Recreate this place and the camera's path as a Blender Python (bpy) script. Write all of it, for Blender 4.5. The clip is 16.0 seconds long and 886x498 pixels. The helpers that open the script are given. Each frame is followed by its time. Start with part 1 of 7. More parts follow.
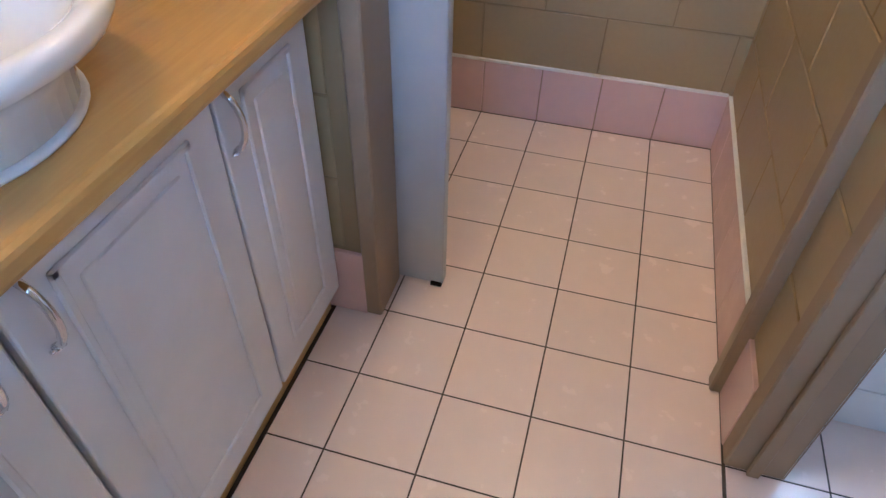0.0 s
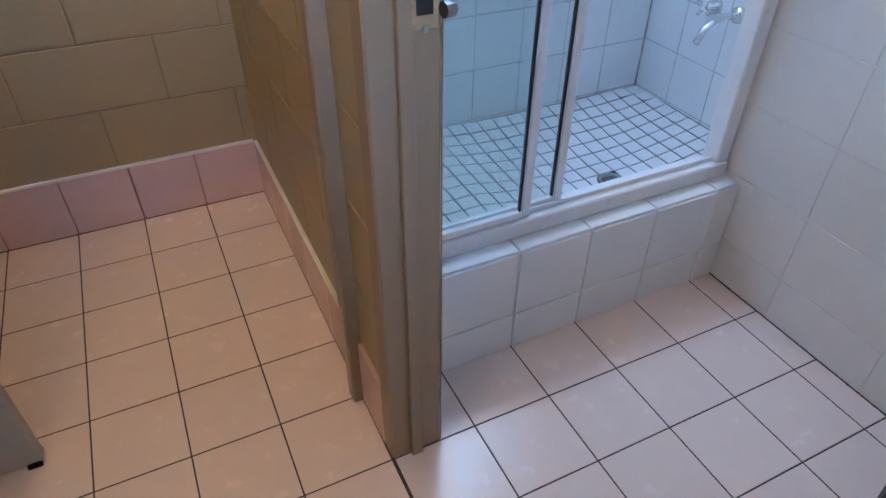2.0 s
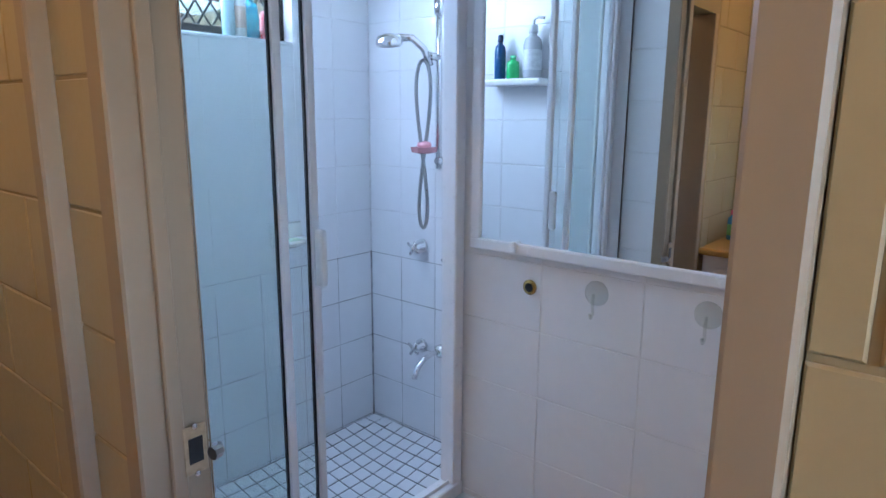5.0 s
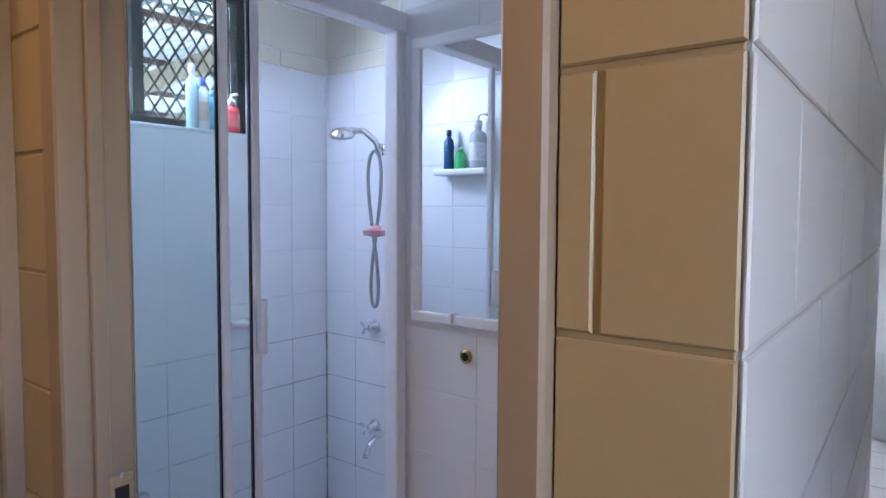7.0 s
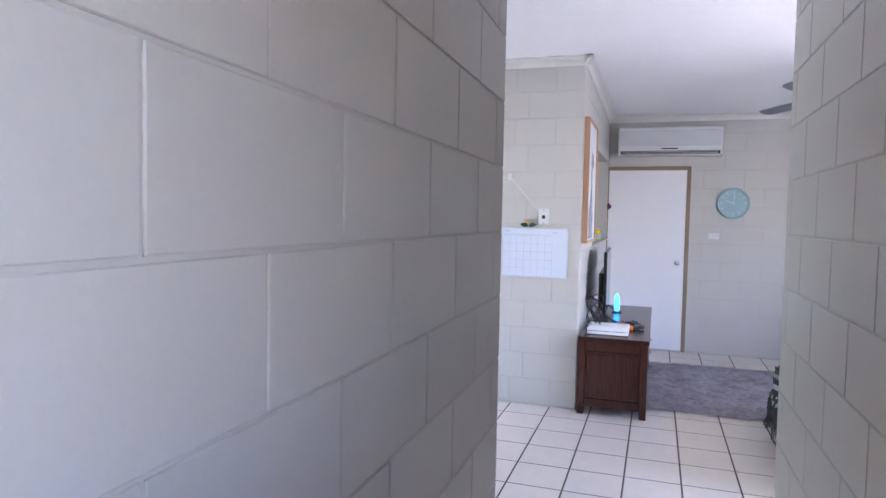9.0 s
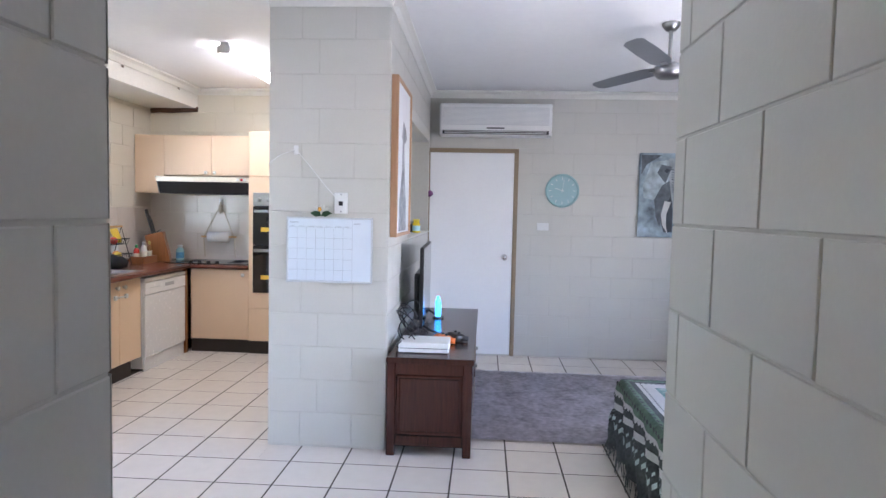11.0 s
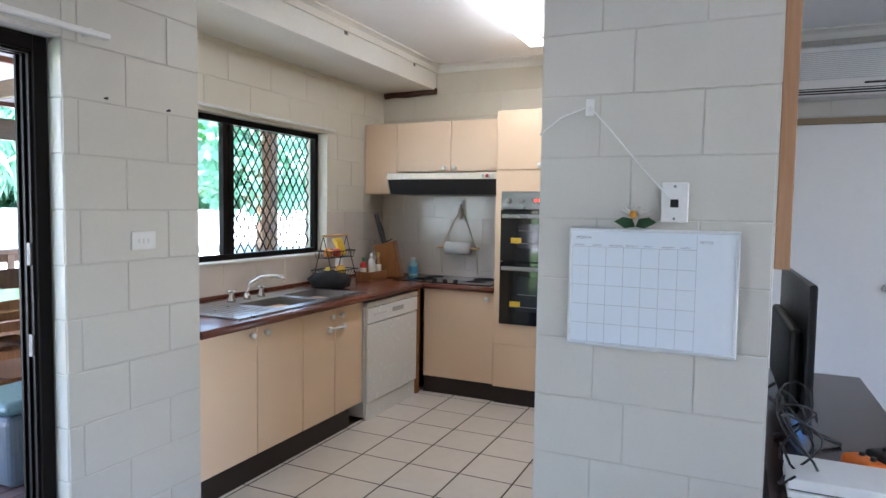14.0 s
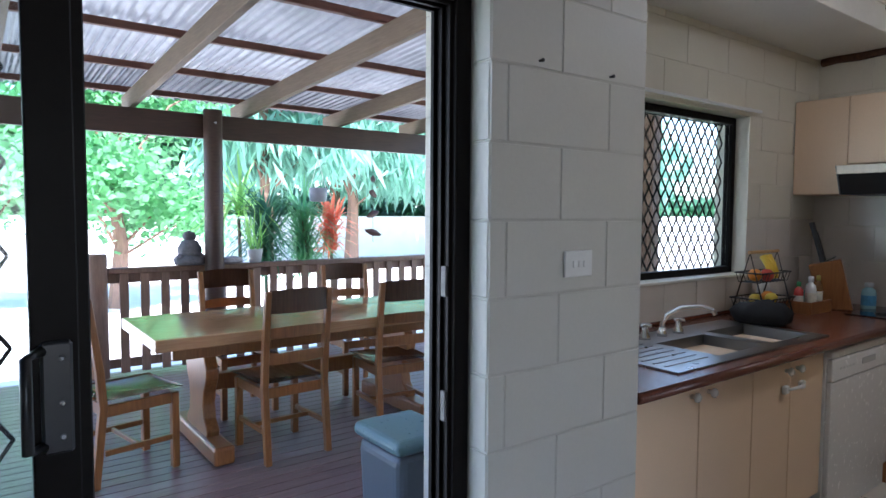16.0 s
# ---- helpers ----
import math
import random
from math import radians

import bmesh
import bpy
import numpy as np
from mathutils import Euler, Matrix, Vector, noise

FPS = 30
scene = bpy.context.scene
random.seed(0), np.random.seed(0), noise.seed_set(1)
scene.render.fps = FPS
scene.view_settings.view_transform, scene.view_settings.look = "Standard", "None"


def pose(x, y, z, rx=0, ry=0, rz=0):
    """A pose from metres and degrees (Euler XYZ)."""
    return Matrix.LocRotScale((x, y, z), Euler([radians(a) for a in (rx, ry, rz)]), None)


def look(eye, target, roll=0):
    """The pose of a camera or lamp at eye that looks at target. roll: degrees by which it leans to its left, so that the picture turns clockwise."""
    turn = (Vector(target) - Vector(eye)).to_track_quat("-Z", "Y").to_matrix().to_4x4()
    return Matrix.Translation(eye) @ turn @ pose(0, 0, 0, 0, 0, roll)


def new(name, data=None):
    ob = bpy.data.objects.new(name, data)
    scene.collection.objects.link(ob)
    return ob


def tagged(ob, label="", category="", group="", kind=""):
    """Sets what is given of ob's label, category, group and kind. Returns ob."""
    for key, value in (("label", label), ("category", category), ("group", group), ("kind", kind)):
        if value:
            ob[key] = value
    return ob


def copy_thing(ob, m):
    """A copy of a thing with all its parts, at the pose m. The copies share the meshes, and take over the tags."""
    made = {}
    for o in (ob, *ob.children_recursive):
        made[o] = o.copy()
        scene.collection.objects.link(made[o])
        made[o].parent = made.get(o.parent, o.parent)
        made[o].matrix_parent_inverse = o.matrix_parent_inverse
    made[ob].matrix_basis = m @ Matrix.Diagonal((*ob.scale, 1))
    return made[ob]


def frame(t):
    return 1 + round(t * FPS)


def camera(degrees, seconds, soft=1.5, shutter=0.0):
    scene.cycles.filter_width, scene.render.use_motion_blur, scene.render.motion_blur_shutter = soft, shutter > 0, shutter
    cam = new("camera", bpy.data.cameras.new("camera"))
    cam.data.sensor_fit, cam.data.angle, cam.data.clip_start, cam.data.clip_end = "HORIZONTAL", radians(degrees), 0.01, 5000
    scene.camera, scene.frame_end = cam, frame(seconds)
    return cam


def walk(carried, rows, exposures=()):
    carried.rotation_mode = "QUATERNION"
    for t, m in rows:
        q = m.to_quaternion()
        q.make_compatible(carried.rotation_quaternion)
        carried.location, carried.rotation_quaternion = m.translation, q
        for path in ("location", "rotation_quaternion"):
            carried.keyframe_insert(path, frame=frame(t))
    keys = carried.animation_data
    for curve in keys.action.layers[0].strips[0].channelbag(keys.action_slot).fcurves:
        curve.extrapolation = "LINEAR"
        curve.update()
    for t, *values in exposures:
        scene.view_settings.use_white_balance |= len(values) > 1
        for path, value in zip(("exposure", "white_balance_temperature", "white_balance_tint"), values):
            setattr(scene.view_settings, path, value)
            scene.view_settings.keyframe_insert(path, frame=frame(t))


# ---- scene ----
cam = camera(69.6, 16.0)
PATH = [
    (0, (1.027, 0.801, 1.237), (0.648, 2.211, -0.13), 1.4),
    (0.5, (1.083, 0.835, 1.256), (0.998, 2.313, -0.088), 1.5),
    (1, (1.144, 0.853, 1.261), (1.31, 2.365, -0.037), 0.7),
    (1.5, (1.163, 0.85, 1.257), (1.603, 2.339, -0.003), 0.5),
    (2, (1.161, 0.812, 1.271), (1.85, 2.22, 0.029), 0.5),
    (2.5, (1.137, 0.764, 1.314), (2.042, 2.077, 0.108), 0.4),
    (3, (1.121, 0.724, 1.383), (2.208, 1.968, 0.257), 0.3),
    (3.5, (1.097, 0.695, 1.437), (2.343, 1.915, 0.458), 0.2),
    (4, (1.08, 0.678, 1.479), (2.454, 1.9, 0.692), 0.2),
    (4.5, (1.06, 0.674, 1.517), (2.518, 1.911, 0.928), 0.3),
    (5, (1.043, 0.677, 1.546), (2.543, 1.935, 1.139), 0.4),
    (5.2, (1.039, 0.681, 1.553), (2.549, 1.948, 1.214), 0.3),
    (7.3, (1.005, 0.445, 1.496), (2.599, 1.649, 1.405), 0.7),
    (7.5, (1.004, 0.397, 1.493), (2.626, 1.564, 1.404), 0.6),
    (8, (1.03, 0.283, 1.482), (2.745, 1.308, 1.39), 0.8),
    (8.5, (1.075, 0.201, 1.469), (2.892, 1.033, 1.374), 0.9),
    (9, (1.196, 0.172, 1.455), (3.09, 0.805, 1.352), 1.1),
    (9.5, (1.391, 0.177, 1.456), (3.336, 0.63, 1.338), 1.1),
    (10, (1.678, 0.158, 1.437), (3.653, 0.447, 1.316), 1.1),
    (10.2, (1.806, 0.147, 1.442), (3.789, 0.377, 1.32), 1.2),
    (12.3, (3.276, 0.202, 1.413), (5.27, 0.299, 1.294), 1.2),
    (12.5, (3.397, 0.246, 1.416), (5.389, 0.384, 1.299), 1.3),
    (13, (3.646, 0.371, 1.428), (5.62, 0.674, 1.308), 1.2),
    (13.5, (3.806, 0.582, 1.429), (5.723, 1.14, 1.307), 1.2),
    (14, (3.965, 0.818, 1.433), (5.779, 1.649, 1.309), 0.9),
    (14.5, (4.095, 1.057, 1.438), (5.774, 2.136, 1.314), 0.8),
    (15, (4.203, 1.332, 1.428), (5.719, 2.631, 1.309), 0.7),
    (15.5, (4.314, 1.566, 1.427), (5.667, 3.034, 1.314), 0.5),
    (16, (4.415, 1.784, 1.43), (5.615, 3.38, 1.315), 0.4),
]
EXPOSURES = [(0.0, 4.9, 4700, 8), (1.5, 4.5, 5000, 9), (3.0, 4.35, 5100, 11), (5.0, 4.1, 5200, 12), (7.5, 3.9, 5600, 24), (9.0, 4.0, 5700, 26), (10.0, 4.1, 5800, 24), (12.5, 3.9, 5700, 16), (13.5, 3.75, 5750, 15), (14.5, 3.2, 5750, 15), (15.0, 3.05, 5700, 15), (16.0, 2.45, 5500, 16)]
walk(cam, [(t, look(eye, target, roll)) for t, eye, target, roll in PATH], EXPOSURES)

# ---- daylight ----
world = bpy.data.worlds.new("daylight")
scene.world = world
world.use_nodes = True
sky = world.node_tree.nodes.new("ShaderNodeTexSky")
sky.sky_type, sky.sun_disc = "NISHITA", False
sky.sun_elevation, sky.sun_rotation = radians(62), radians(200)
world.node_tree.links.new(sky.outputs[0], world.node_tree.nodes["Background"].inputs[0])
world.node_tree.nodes["Background"].inputs[1].default_value = 0.15


def lamp(name, kind, m, energy, colour, size=0.1, size_y=None):
    data = bpy.data.lights.new(name, kind)
    data.energy, data.color = energy, colour
    if kind == "SUN":
        data.angle = radians(0.5)
    elif kind == "AREA":
        data.shape, data.size, data.size_y = "RECTANGLE", size, size_y or size
    else:
        data.shadow_soft_size = size
    ob = new(name, data)
    ob.matrix_world = m
    return ob


lamp("sun", "SUN", look((0, 0, 10), (0.16, 0.44, 9.1)), 5.0, (1, 0.95, 0.88))
# sky light in the openings
lamp("deck_door_daylight", "AREA", look((4.95, 3.32, 1.15), (4.95, 0, 0.9)), 0.75, (0.86, 0.93, 1), 1.0, 1.95)
lamp("kitchen_window_daylight", "AREA", look((7.1, 3.79, 1.55), (7.1, 0, 0.9)), 0.6, (0.88, 0.94, 1), 1.7, 0.85)
lamp("lounge_window_daylight", "AREA", look((4.9, -2.86, 1.25), (5.6, -0.9, 2.75)), 3.1, (0.9, 0.94, 1), 1.9, 1.5)
lamp("shower_window_daylight", "AREA", look((2.25, 2.80, 2.1), (2.25, 1.0, 0.4)), 1.0, (0.72, 0.84, 1), 0.7, 0.5)
# Made-up source: unseen hall opening added to bring cool light to the vanity.
lamp("added_hall_daylight", "AREA", look((0.95, -0.42, 1.6), (0.95, 1, 1.0)), 0.045, (0.72, 0.82, 1), 0.8, 0.7)
# electric light
lamp("kitchen_tube_light", "AREA", look((7.72, 2.13, 2.54), (7.72, 2.13, 0)), 0.6, (1, 0.97, 0.9), 1.2, 0.06)
lamp("vanity_bulb", "POINT", pose(0.45, 1.05, 2.38), 0.46, (1, 0.53, 0.2), 0.07)
lamp("toilet_bulb", "POINT", pose(0.95, 2.38, 2.34), 0.44, (1, 0.6, 0.33), 0.07)


# ---- materials ----
def mat(name, colour, rough=0.5, metal=0.0, vary=0.08, grain=40.0, bump=0.1, patch=2.5, dist=0.002, spec=0.5, piece=0.0, coat=0.0):
    """A surface with grain and larger patches in its colour and roughness, and fine relief."""
    m = bpy.data.materials.new(name)
    m.use_nodes = True
    n, l = m.node_tree.nodes, m.node_tree.links
    b = n["Principled BSDF"]
    tc = n.new("ShaderNodeTexCoord")
    geo = n.new("ShaderNodeNewGeometry")
    big = n.new("ShaderNodeTexNoise")
    big.inputs["Scale"].default_value, big.inputs["Detail"].default_value = patch, 3
    fine = n.new("ShaderNodeTexNoise")
    fine.inputs["Scale"].default_value, fine.inputs["Detail"].default_value = grain, 4
    for t in (big, fine):
        l.new(geo.outputs["Position"], t.inputs["Vector"])
    add = n.new("ShaderNodeMath")
    add.operation = "ADD"
    l.new(big.outputs[0], add.inputs[0])
    l.new(fine.outputs[0], add.inputs[1])
    last = add.outputs[0]
    if piece:
        info = n.new("ShaderNodeObjectInfo")
        mul = n.new("ShaderNodeMath")
        mul.operation = "MULTIPLY_ADD"
        l.new(info.outputs["Random"], mul.inputs[0])
        mul.inputs[1].default_value = piece
        l.new(last, mul.inputs[2])
        last = mul.outputs[0]
    ramp = n.new("ShaderNodeMapRange")
    ramp.inputs["From Min"].default_value, ramp.inputs["From Max"].default_value = 0.6, 1.4 + piece
    l.new(last, ramp.inputs["Value"])
    mix = n.new("ShaderNodeMix")
    mix.data_type = "RGBA"
    mix.inputs["A"].default_value = (*[c * (1 - vary) for c in colour], 1)
    mix.inputs["B"].default_value = (*[min(1, c * (1 + vary)) for c in colour], 1)
    l.new(ramp.outputs[0], mix.inputs["Factor"])
    l.new(mix.outputs["Result"], b.inputs["Base Color"])
    rr = n.new("ShaderNodeMapRange")
    rr.inputs["To Min"].default_value, rr.inputs["To Max"].default_value = max(0.01, rough - min(0.08, rough * 0.5)), min(1, rough + min(0.08, rough * 0.5))
    l.new(fine.outputs[0], rr.inputs["Value"])
    l.new(rr.outputs[0], b.inputs["Roughness"])
    b.inputs["Metallic"].default_value, b.inputs["Specular IOR Level"].default_value = metal, spec
    b.inputs["Coat Weight"].default_value = coat
    if bump:
        bp = n.new("ShaderNodeBump")
        bp.inputs["Strength"].default_value, bp.inputs["Distance"].default_value = bump, dist
        l.new(fine.outputs[0], bp.inputs["Height"])
        l.new(bp.outputs[0], b.inputs["Normal"])
    return m


def wood(name, dark, light, scale=(1, 1, 12), rough=0.4, bump=0.15, dens=6.0, piece=0.3):
    """Wood whose grain runs along the axis with the smallest scale."""
    m = bpy.data.materials.new(name)
    m.use_nodes = True
    n, l = m.node_tree.nodes, m.node_tree.links
    b = n["Principled BSDF"]
    tc = n.new("ShaderNodeTexCoord")
    mp = n.new("ShaderNodeMapping")
    mp.inputs["Scale"].default_value = scale
    l.new(tc.outputs["Object"], mp.inputs["Vector"])
    info = n.new("ShaderNodeObjectInfo")
    l.new(info.outputs["Random"], mp.inputs["Location"])
    a = n.new("ShaderNodeTexNoise")
    a.inputs["Scale"].default_value, a.inputs["Detail"].default_value, a.inputs["Distortion"].default_value = dens, 6, 0.8
    l.new(mp.outputs[0], a.inputs["Vector"])
    c = n.new("ShaderNodeTexNoise")
    c.inputs["Scale"].default_value = 1.3
    l.new(tc.outputs["Object"], c.inputs["Vector"])
    add = n.new("ShaderNodeMath")
    add.operation = "MULTIPLY_ADD"
    l.new(c.outputs[0], add.inputs[0])
    add.inputs[1].default_value = 0.5
    l.new(a.outputs[0], add.inputs[2])
    ad2 = n.new("ShaderNodeMath")
    ad2.operation = "MULTIPLY_ADD"
    l.new(info.outputs["Random"], ad2.inputs[0])
    ad2.inputs[1].default_value = piece
    l.new(add.outputs[0], ad2.inputs[2])
    r = n.new("ShaderNodeMapRange")
    r.inputs["From Min"].default_value, r.inputs["From Max"].default_value = 0.5, 1.1 + piece
    l.new(ad2.outputs[0], r.inputs["Value"])
    mix = n.new("ShaderNodeMix")
    mix.data_type = "RGBA"
    mix.inputs["A"].default_value, mix.inputs["B"].default_value = (*dark, 1), (*light, 1)
    l.new(r.outputs[0], mix.inputs["Factor"])
    l.new(mix.outputs["Result"], b.inputs["Base Color"])
    b.inputs["Roughness"].default_value = rough
    bp = n.new("ShaderNodeBump")
    bp.inputs["Strength"].default_value, bp.inputs["Distance"].default_value = bump, 0.002
    l.new(a.outputs[0], bp.inputs["Height"])
    l.new(bp.outputs[0], b.inputs["Normal"])
    return m


def glow(name, colour, strength):
    m = bpy.data.materials.new(name)
    m.use_nodes = True
    b = m.node_tree.nodes["Principled BSDF"]
    b.inputs["Base Color"].default_value = (*colour, 1)
    b.inputs["Emission Color"].default_value, b.inputs["Emission Strength"].default_value = (*colour, 1), strength
    return m


def glass(name, tint=(1, 1, 1), rough=0.0, clear=0.85):
    """Thin glass: mostly see-through, with a glossy face."""
    m = bpy.data.materials.new(name)
    m.use_nodes = True
    n, l = m.node_tree.nodes, m.node_tree.links
    out = n["Material Output"]
    tr = n.new("ShaderNodeBsdfTransparent")
    tr.inputs[0].default_value = (*tint, 1)
    gl = n.new("ShaderNodeBsdfGlossy")
    gl.inputs["Roughness"].default_value = rough
    lw = n.new("ShaderNodeLayerWeight")
    lw.inputs["Blend"].default_value = 0.5
    pw = n.new("ShaderNodeMath")
    pw.operation = "POWER"
    l.new(lw.outputs["Facing"], pw.inputs[0])
    pw.inputs[1].default_value = 4.0
    fr = n.new("ShaderNodeMath")
    fr.operation = "MULTIPLY_ADD"
    l.new(pw.outputs[0], fr.inputs[0])
    fr.inputs[1].default_value, fr.inputs[2].default_value = 0.5, 0.025
    mx = n.new("ShaderNodeMixShader")
    l.new(fr.outputs[0], mx.inputs[0])
    l.new(tr.outputs[0], mx.inputs[1])
    l.new(gl.outputs[0], mx.inputs[2])
    last = mx.outputs[0]
    if clear < 1:
        df = n.new("ShaderNodeBsdfDiffuse")
        df.inputs[0].default_value = (*[0.75 * c for c in tint], 1)
        m2 = n.new("ShaderNodeMixShader")
        m2.inputs[0].default_value = 1 - clear
        l.new(last, m2.inputs[1])
        l.new(df.outputs[0], m2.inputs[2])
        last = m2.outputs[0]
    l.new(last, out.inputs["Surface"])
    return m


BLOCK = mat("painted_block", (0.57, 0.555, 0.51), 0.42, vary=0.04, grain=90, bump=0.15, piece=0.25)
MORTAR = mat("painted_joint", (0.53, 0.515, 0.47), 0.6, vary=0.06, bump=0.3)
# Cream paint made darker and more orange: dim lamplight is put into the colour.
CREAM = mat("lamp_toned_cream_block", (0.345, 0.26, 0.13), 0.4, vary=0.05, grain=70, bump=0.2, piece=0.3)
KITCHEN = mat("ivory_painted_block", (0.68, 0.64, 0.54), 0.4, vary=0.04, grain=70, bump=0.15, piece=0.25)
CREAM_JOINT = mat("lamp_toned_cream_joint", (0.27, 0.2, 0.1), 0.6, vary=0.06)
WHITE_BLOCK = mat("white_gloss_block", (0.78, 0.78, 0.78), 0.22, vary=0.03, grain=30, bump=0.12, piece=0.3)
WHITE_JOINT = mat("white_joint", (0.74, 0.74, 0.73), 0.5, vary=0.1)
CEILING = mat("ceiling_paint", (0.92, 0.92, 0.92), 0.8, vary=0.02, grain=20, bump=0.1)
TRIM = mat("gloss_white_trim", (0.76, 0.75, 0.7), 0.35, vary=0.05, bump=0.1)
# The paint itself is lighter cream; warm dim light is mixed into this tone.
JAMB = mat("lamp_toned_beige_jamb", (0.29, 0.215, 0.135), 0.48, vary=0.03, grain=60, bump=0.04)
PINK_TILE = mat("pink_floor_tile", (0.72, 0.56, 0.48), 0.28, vary=0.07, grain=18, bump=0.05, piece=0.6)
PINK_WALL = mat("pink_wall_tile", (0.66, 0.47, 0.43), 0.2, vary=0.07, grain=18, bump=0.04, piece=0.6)
FLOOR_TILE = mat("pinkish_cream_floor_tile", (0.81, 0.68, 0.63), 0.25, vary=0.06, grain=18, bump=0.05, piece=0.6)
GROUT = mat("dark_grout", (0.06, 0.045, 0.036), 0.9, vary=0.4, grain=60)
LIGHT_TILE = mat("cream_floor_tile", (0.74, 0.68, 0.61), 0.22, vary=0.06, grain=14, bump=0.05, piece=0.5)
SHOWER_TILE = mat("white_shower_tile", (0.8, 0.81, 0.83), 0.14, vary=0.03, grain=14, bump=0.04, piece=0.4)
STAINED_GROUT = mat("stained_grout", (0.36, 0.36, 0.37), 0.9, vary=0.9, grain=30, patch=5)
DARK_GROUT = mat("mouldy_grout", (0.035, 0.035, 0.038), 0.9, vary=0.6, grain=50, patch=3)
PALE_GROUT = mat("pale_grout", (0.74, 0.74, 0.75), 0.8, vary=0.2, grain=50)
SPLASH = mat("splashback_tile", (0.68, 0.62, 0.56), 0.18, vary=0.05, grain=12, bump=0.03, piece=0.4)
WHITE = mat("white_enamel", (0.8, 0.8, 0.8), 0.25, vary=0.03, bump=0.03)
PLASTIC = mat("white_plastic", (0.75, 0.75, 0.74), 0.35, vary=0.04, bump=0.03)
CERAMIC = mat("white_ceramic", (0.8, 0.79, 0.74), 0.1, vary=0.02, bump=0.0, coat=0.5)
VANITY = mat("white_vinyl_door", (0.72, 0.72, 0.74), 0.35, vary=0.05, grain=15, bump=0.05)
PEACH = mat("peach_laminate", (0.78, 0.58, 0.4), 0.4, vary=0.04, grain=120, bump=0.05)
CHROME = mat("chrome", (0.75, 0.75, 0.76), 0.1, 1.0, vary=0.04, bump=0.0)
STEEL = mat("brushed_steel", (0.34, 0.34, 0.34), 0.3, 1.0, vary=0.04, grain=8, bump=0.0)
ALU = mat("white_aluminium", (0.8, 0.8, 0.82), 0.3, vary=0.03, bump=0.02)
DARK_ALU = mat("bronze_aluminium", (0.007, 0.005, 0.004), 0.45, 0.0, vary=0.2, bump=0.04, spec=0.1)
BLACK = mat("black_plastic", (0.012, 0.012, 0.013), 0.35, vary=0.2, bump=0.05)
BLACK_GLASS = mat("black_glass", (0.006, 0.006, 0.007), 0.05, vary=0.1, bump=0.0)
KICK = mat("dark_brown_kickboard", (0.022, 0.014, 0.011), 0.5, vary=0.3, bump=0.1)
BENCH = mat("red_granite_laminate", (0.15, 0.05, 0.03), 0.25, vary=0.45, grain=160, bump=0.05)
TIMBER_TOP = wood("beech_benchtop", (0.46, 0.26, 0.065), (0.6, 0.38, 0.12), (14, 1, 14), 0.3, 0.05)
MAHOGANY = wood("dark_red_timber", (0.022, 0.006, 0.004), (0.085, 0.024, 0.014), (14, 14, 1), 0.22)
OAK = wood("honey_timber", (0.17, 0.062, 0.02), (0.4, 0.17, 0.055), (14, 14, 1), 0.3)
TABLE_TOP = wood("pale_timber_top", (0.32, 0.15, 0.065), (0.52, 0.29, 0.15), (1, 14, 14), 0.1, 0.03)
CHAIR_DARK = wood("walnut_timber", (0.04, 0.014, 0.007), (0.12, 0.045, 0.02), (14, 14, 1), 0.25)
PINE = wood("pine_slats", (0.5, 0.27, 0.1), (0.75, 0.5, 0.25), (1, 14, 14), 0.5)
PALE_OAK = wood("picture_frame_timber", (0.4, 0.22, 0.12), (0.55, 0.34, 0.2), (14, 14, 1), 0.5)
DECK = wood("weathered_deck_board", (0.13, 0.08, 0.085), (0.32, 0.215, 0.21), (1, 16, 16), 0.28, 0.2)
BEAM = wood("dark_stained_beam", (0.03, 0.014, 0.01), (0.09, 0.045, 0.03), (1, 14, 14), 0.55, 0.3)
RAFTER = wood("grey_rafter_timber", (0.12, 0.08, 0.05), (0.25, 0.18, 0.125), (14, 1, 14), 0.7, 0.3)
BATTEN = wood("red_brown_batten", (0.1, 0.035, 0.02), (0.22, 0.085, 0.05), (1, 14, 14), 0.6, 0.3)
RAIL = wood("weathered_rail_timber", (0.14, 0.075, 0.05), (0.3, 0.18, 0.12), (14, 14, 1), 0.7, 0.4)
ZINC = mat("zincalume_sheet", (0.36, 0.36, 0.36), 0.4, 0.5, vary=0.2, grain=12, bump=0.05)
MIRROR = mat("silvered_mirror", (0.86, 0.88, 0.88), 0.012, 1.0, vary=0.0, bump=0.0)
SHOWER_GLASS = glass("green_tinted_glass", (0.928, 0.966, 0.96), 0.3, 0.94)
PANE = glass("clear_pane", (0.93, 0.97, 0.96), 0.0, 1.0)


# ---- building tools ----
def link(name, bm, material, parent=None, label="", smooth=False):
    me = bpy.data.meshes.new(name)
    bm.normal_update()
    bm.to_mesh(me)
    bm.free()
    if smooth:
        for p in me.polygons:
            p.use_smooth = True
    me.materials.append(material)
    ob = new(name, me)
    if parent:
        ob.parent = parent
    if label:
        ob["label"] = label
    return ob


def part(name, bm, material, parent, label="", smooth=False):
    return link(name, bm, material, parent, label, smooth)


def thing(name, m, label, category, group=""):
    ob = new(name)
    ob.empty_display_size = 0.05
    ob.matrix_world = m
    return tagged(ob, label, category, group)


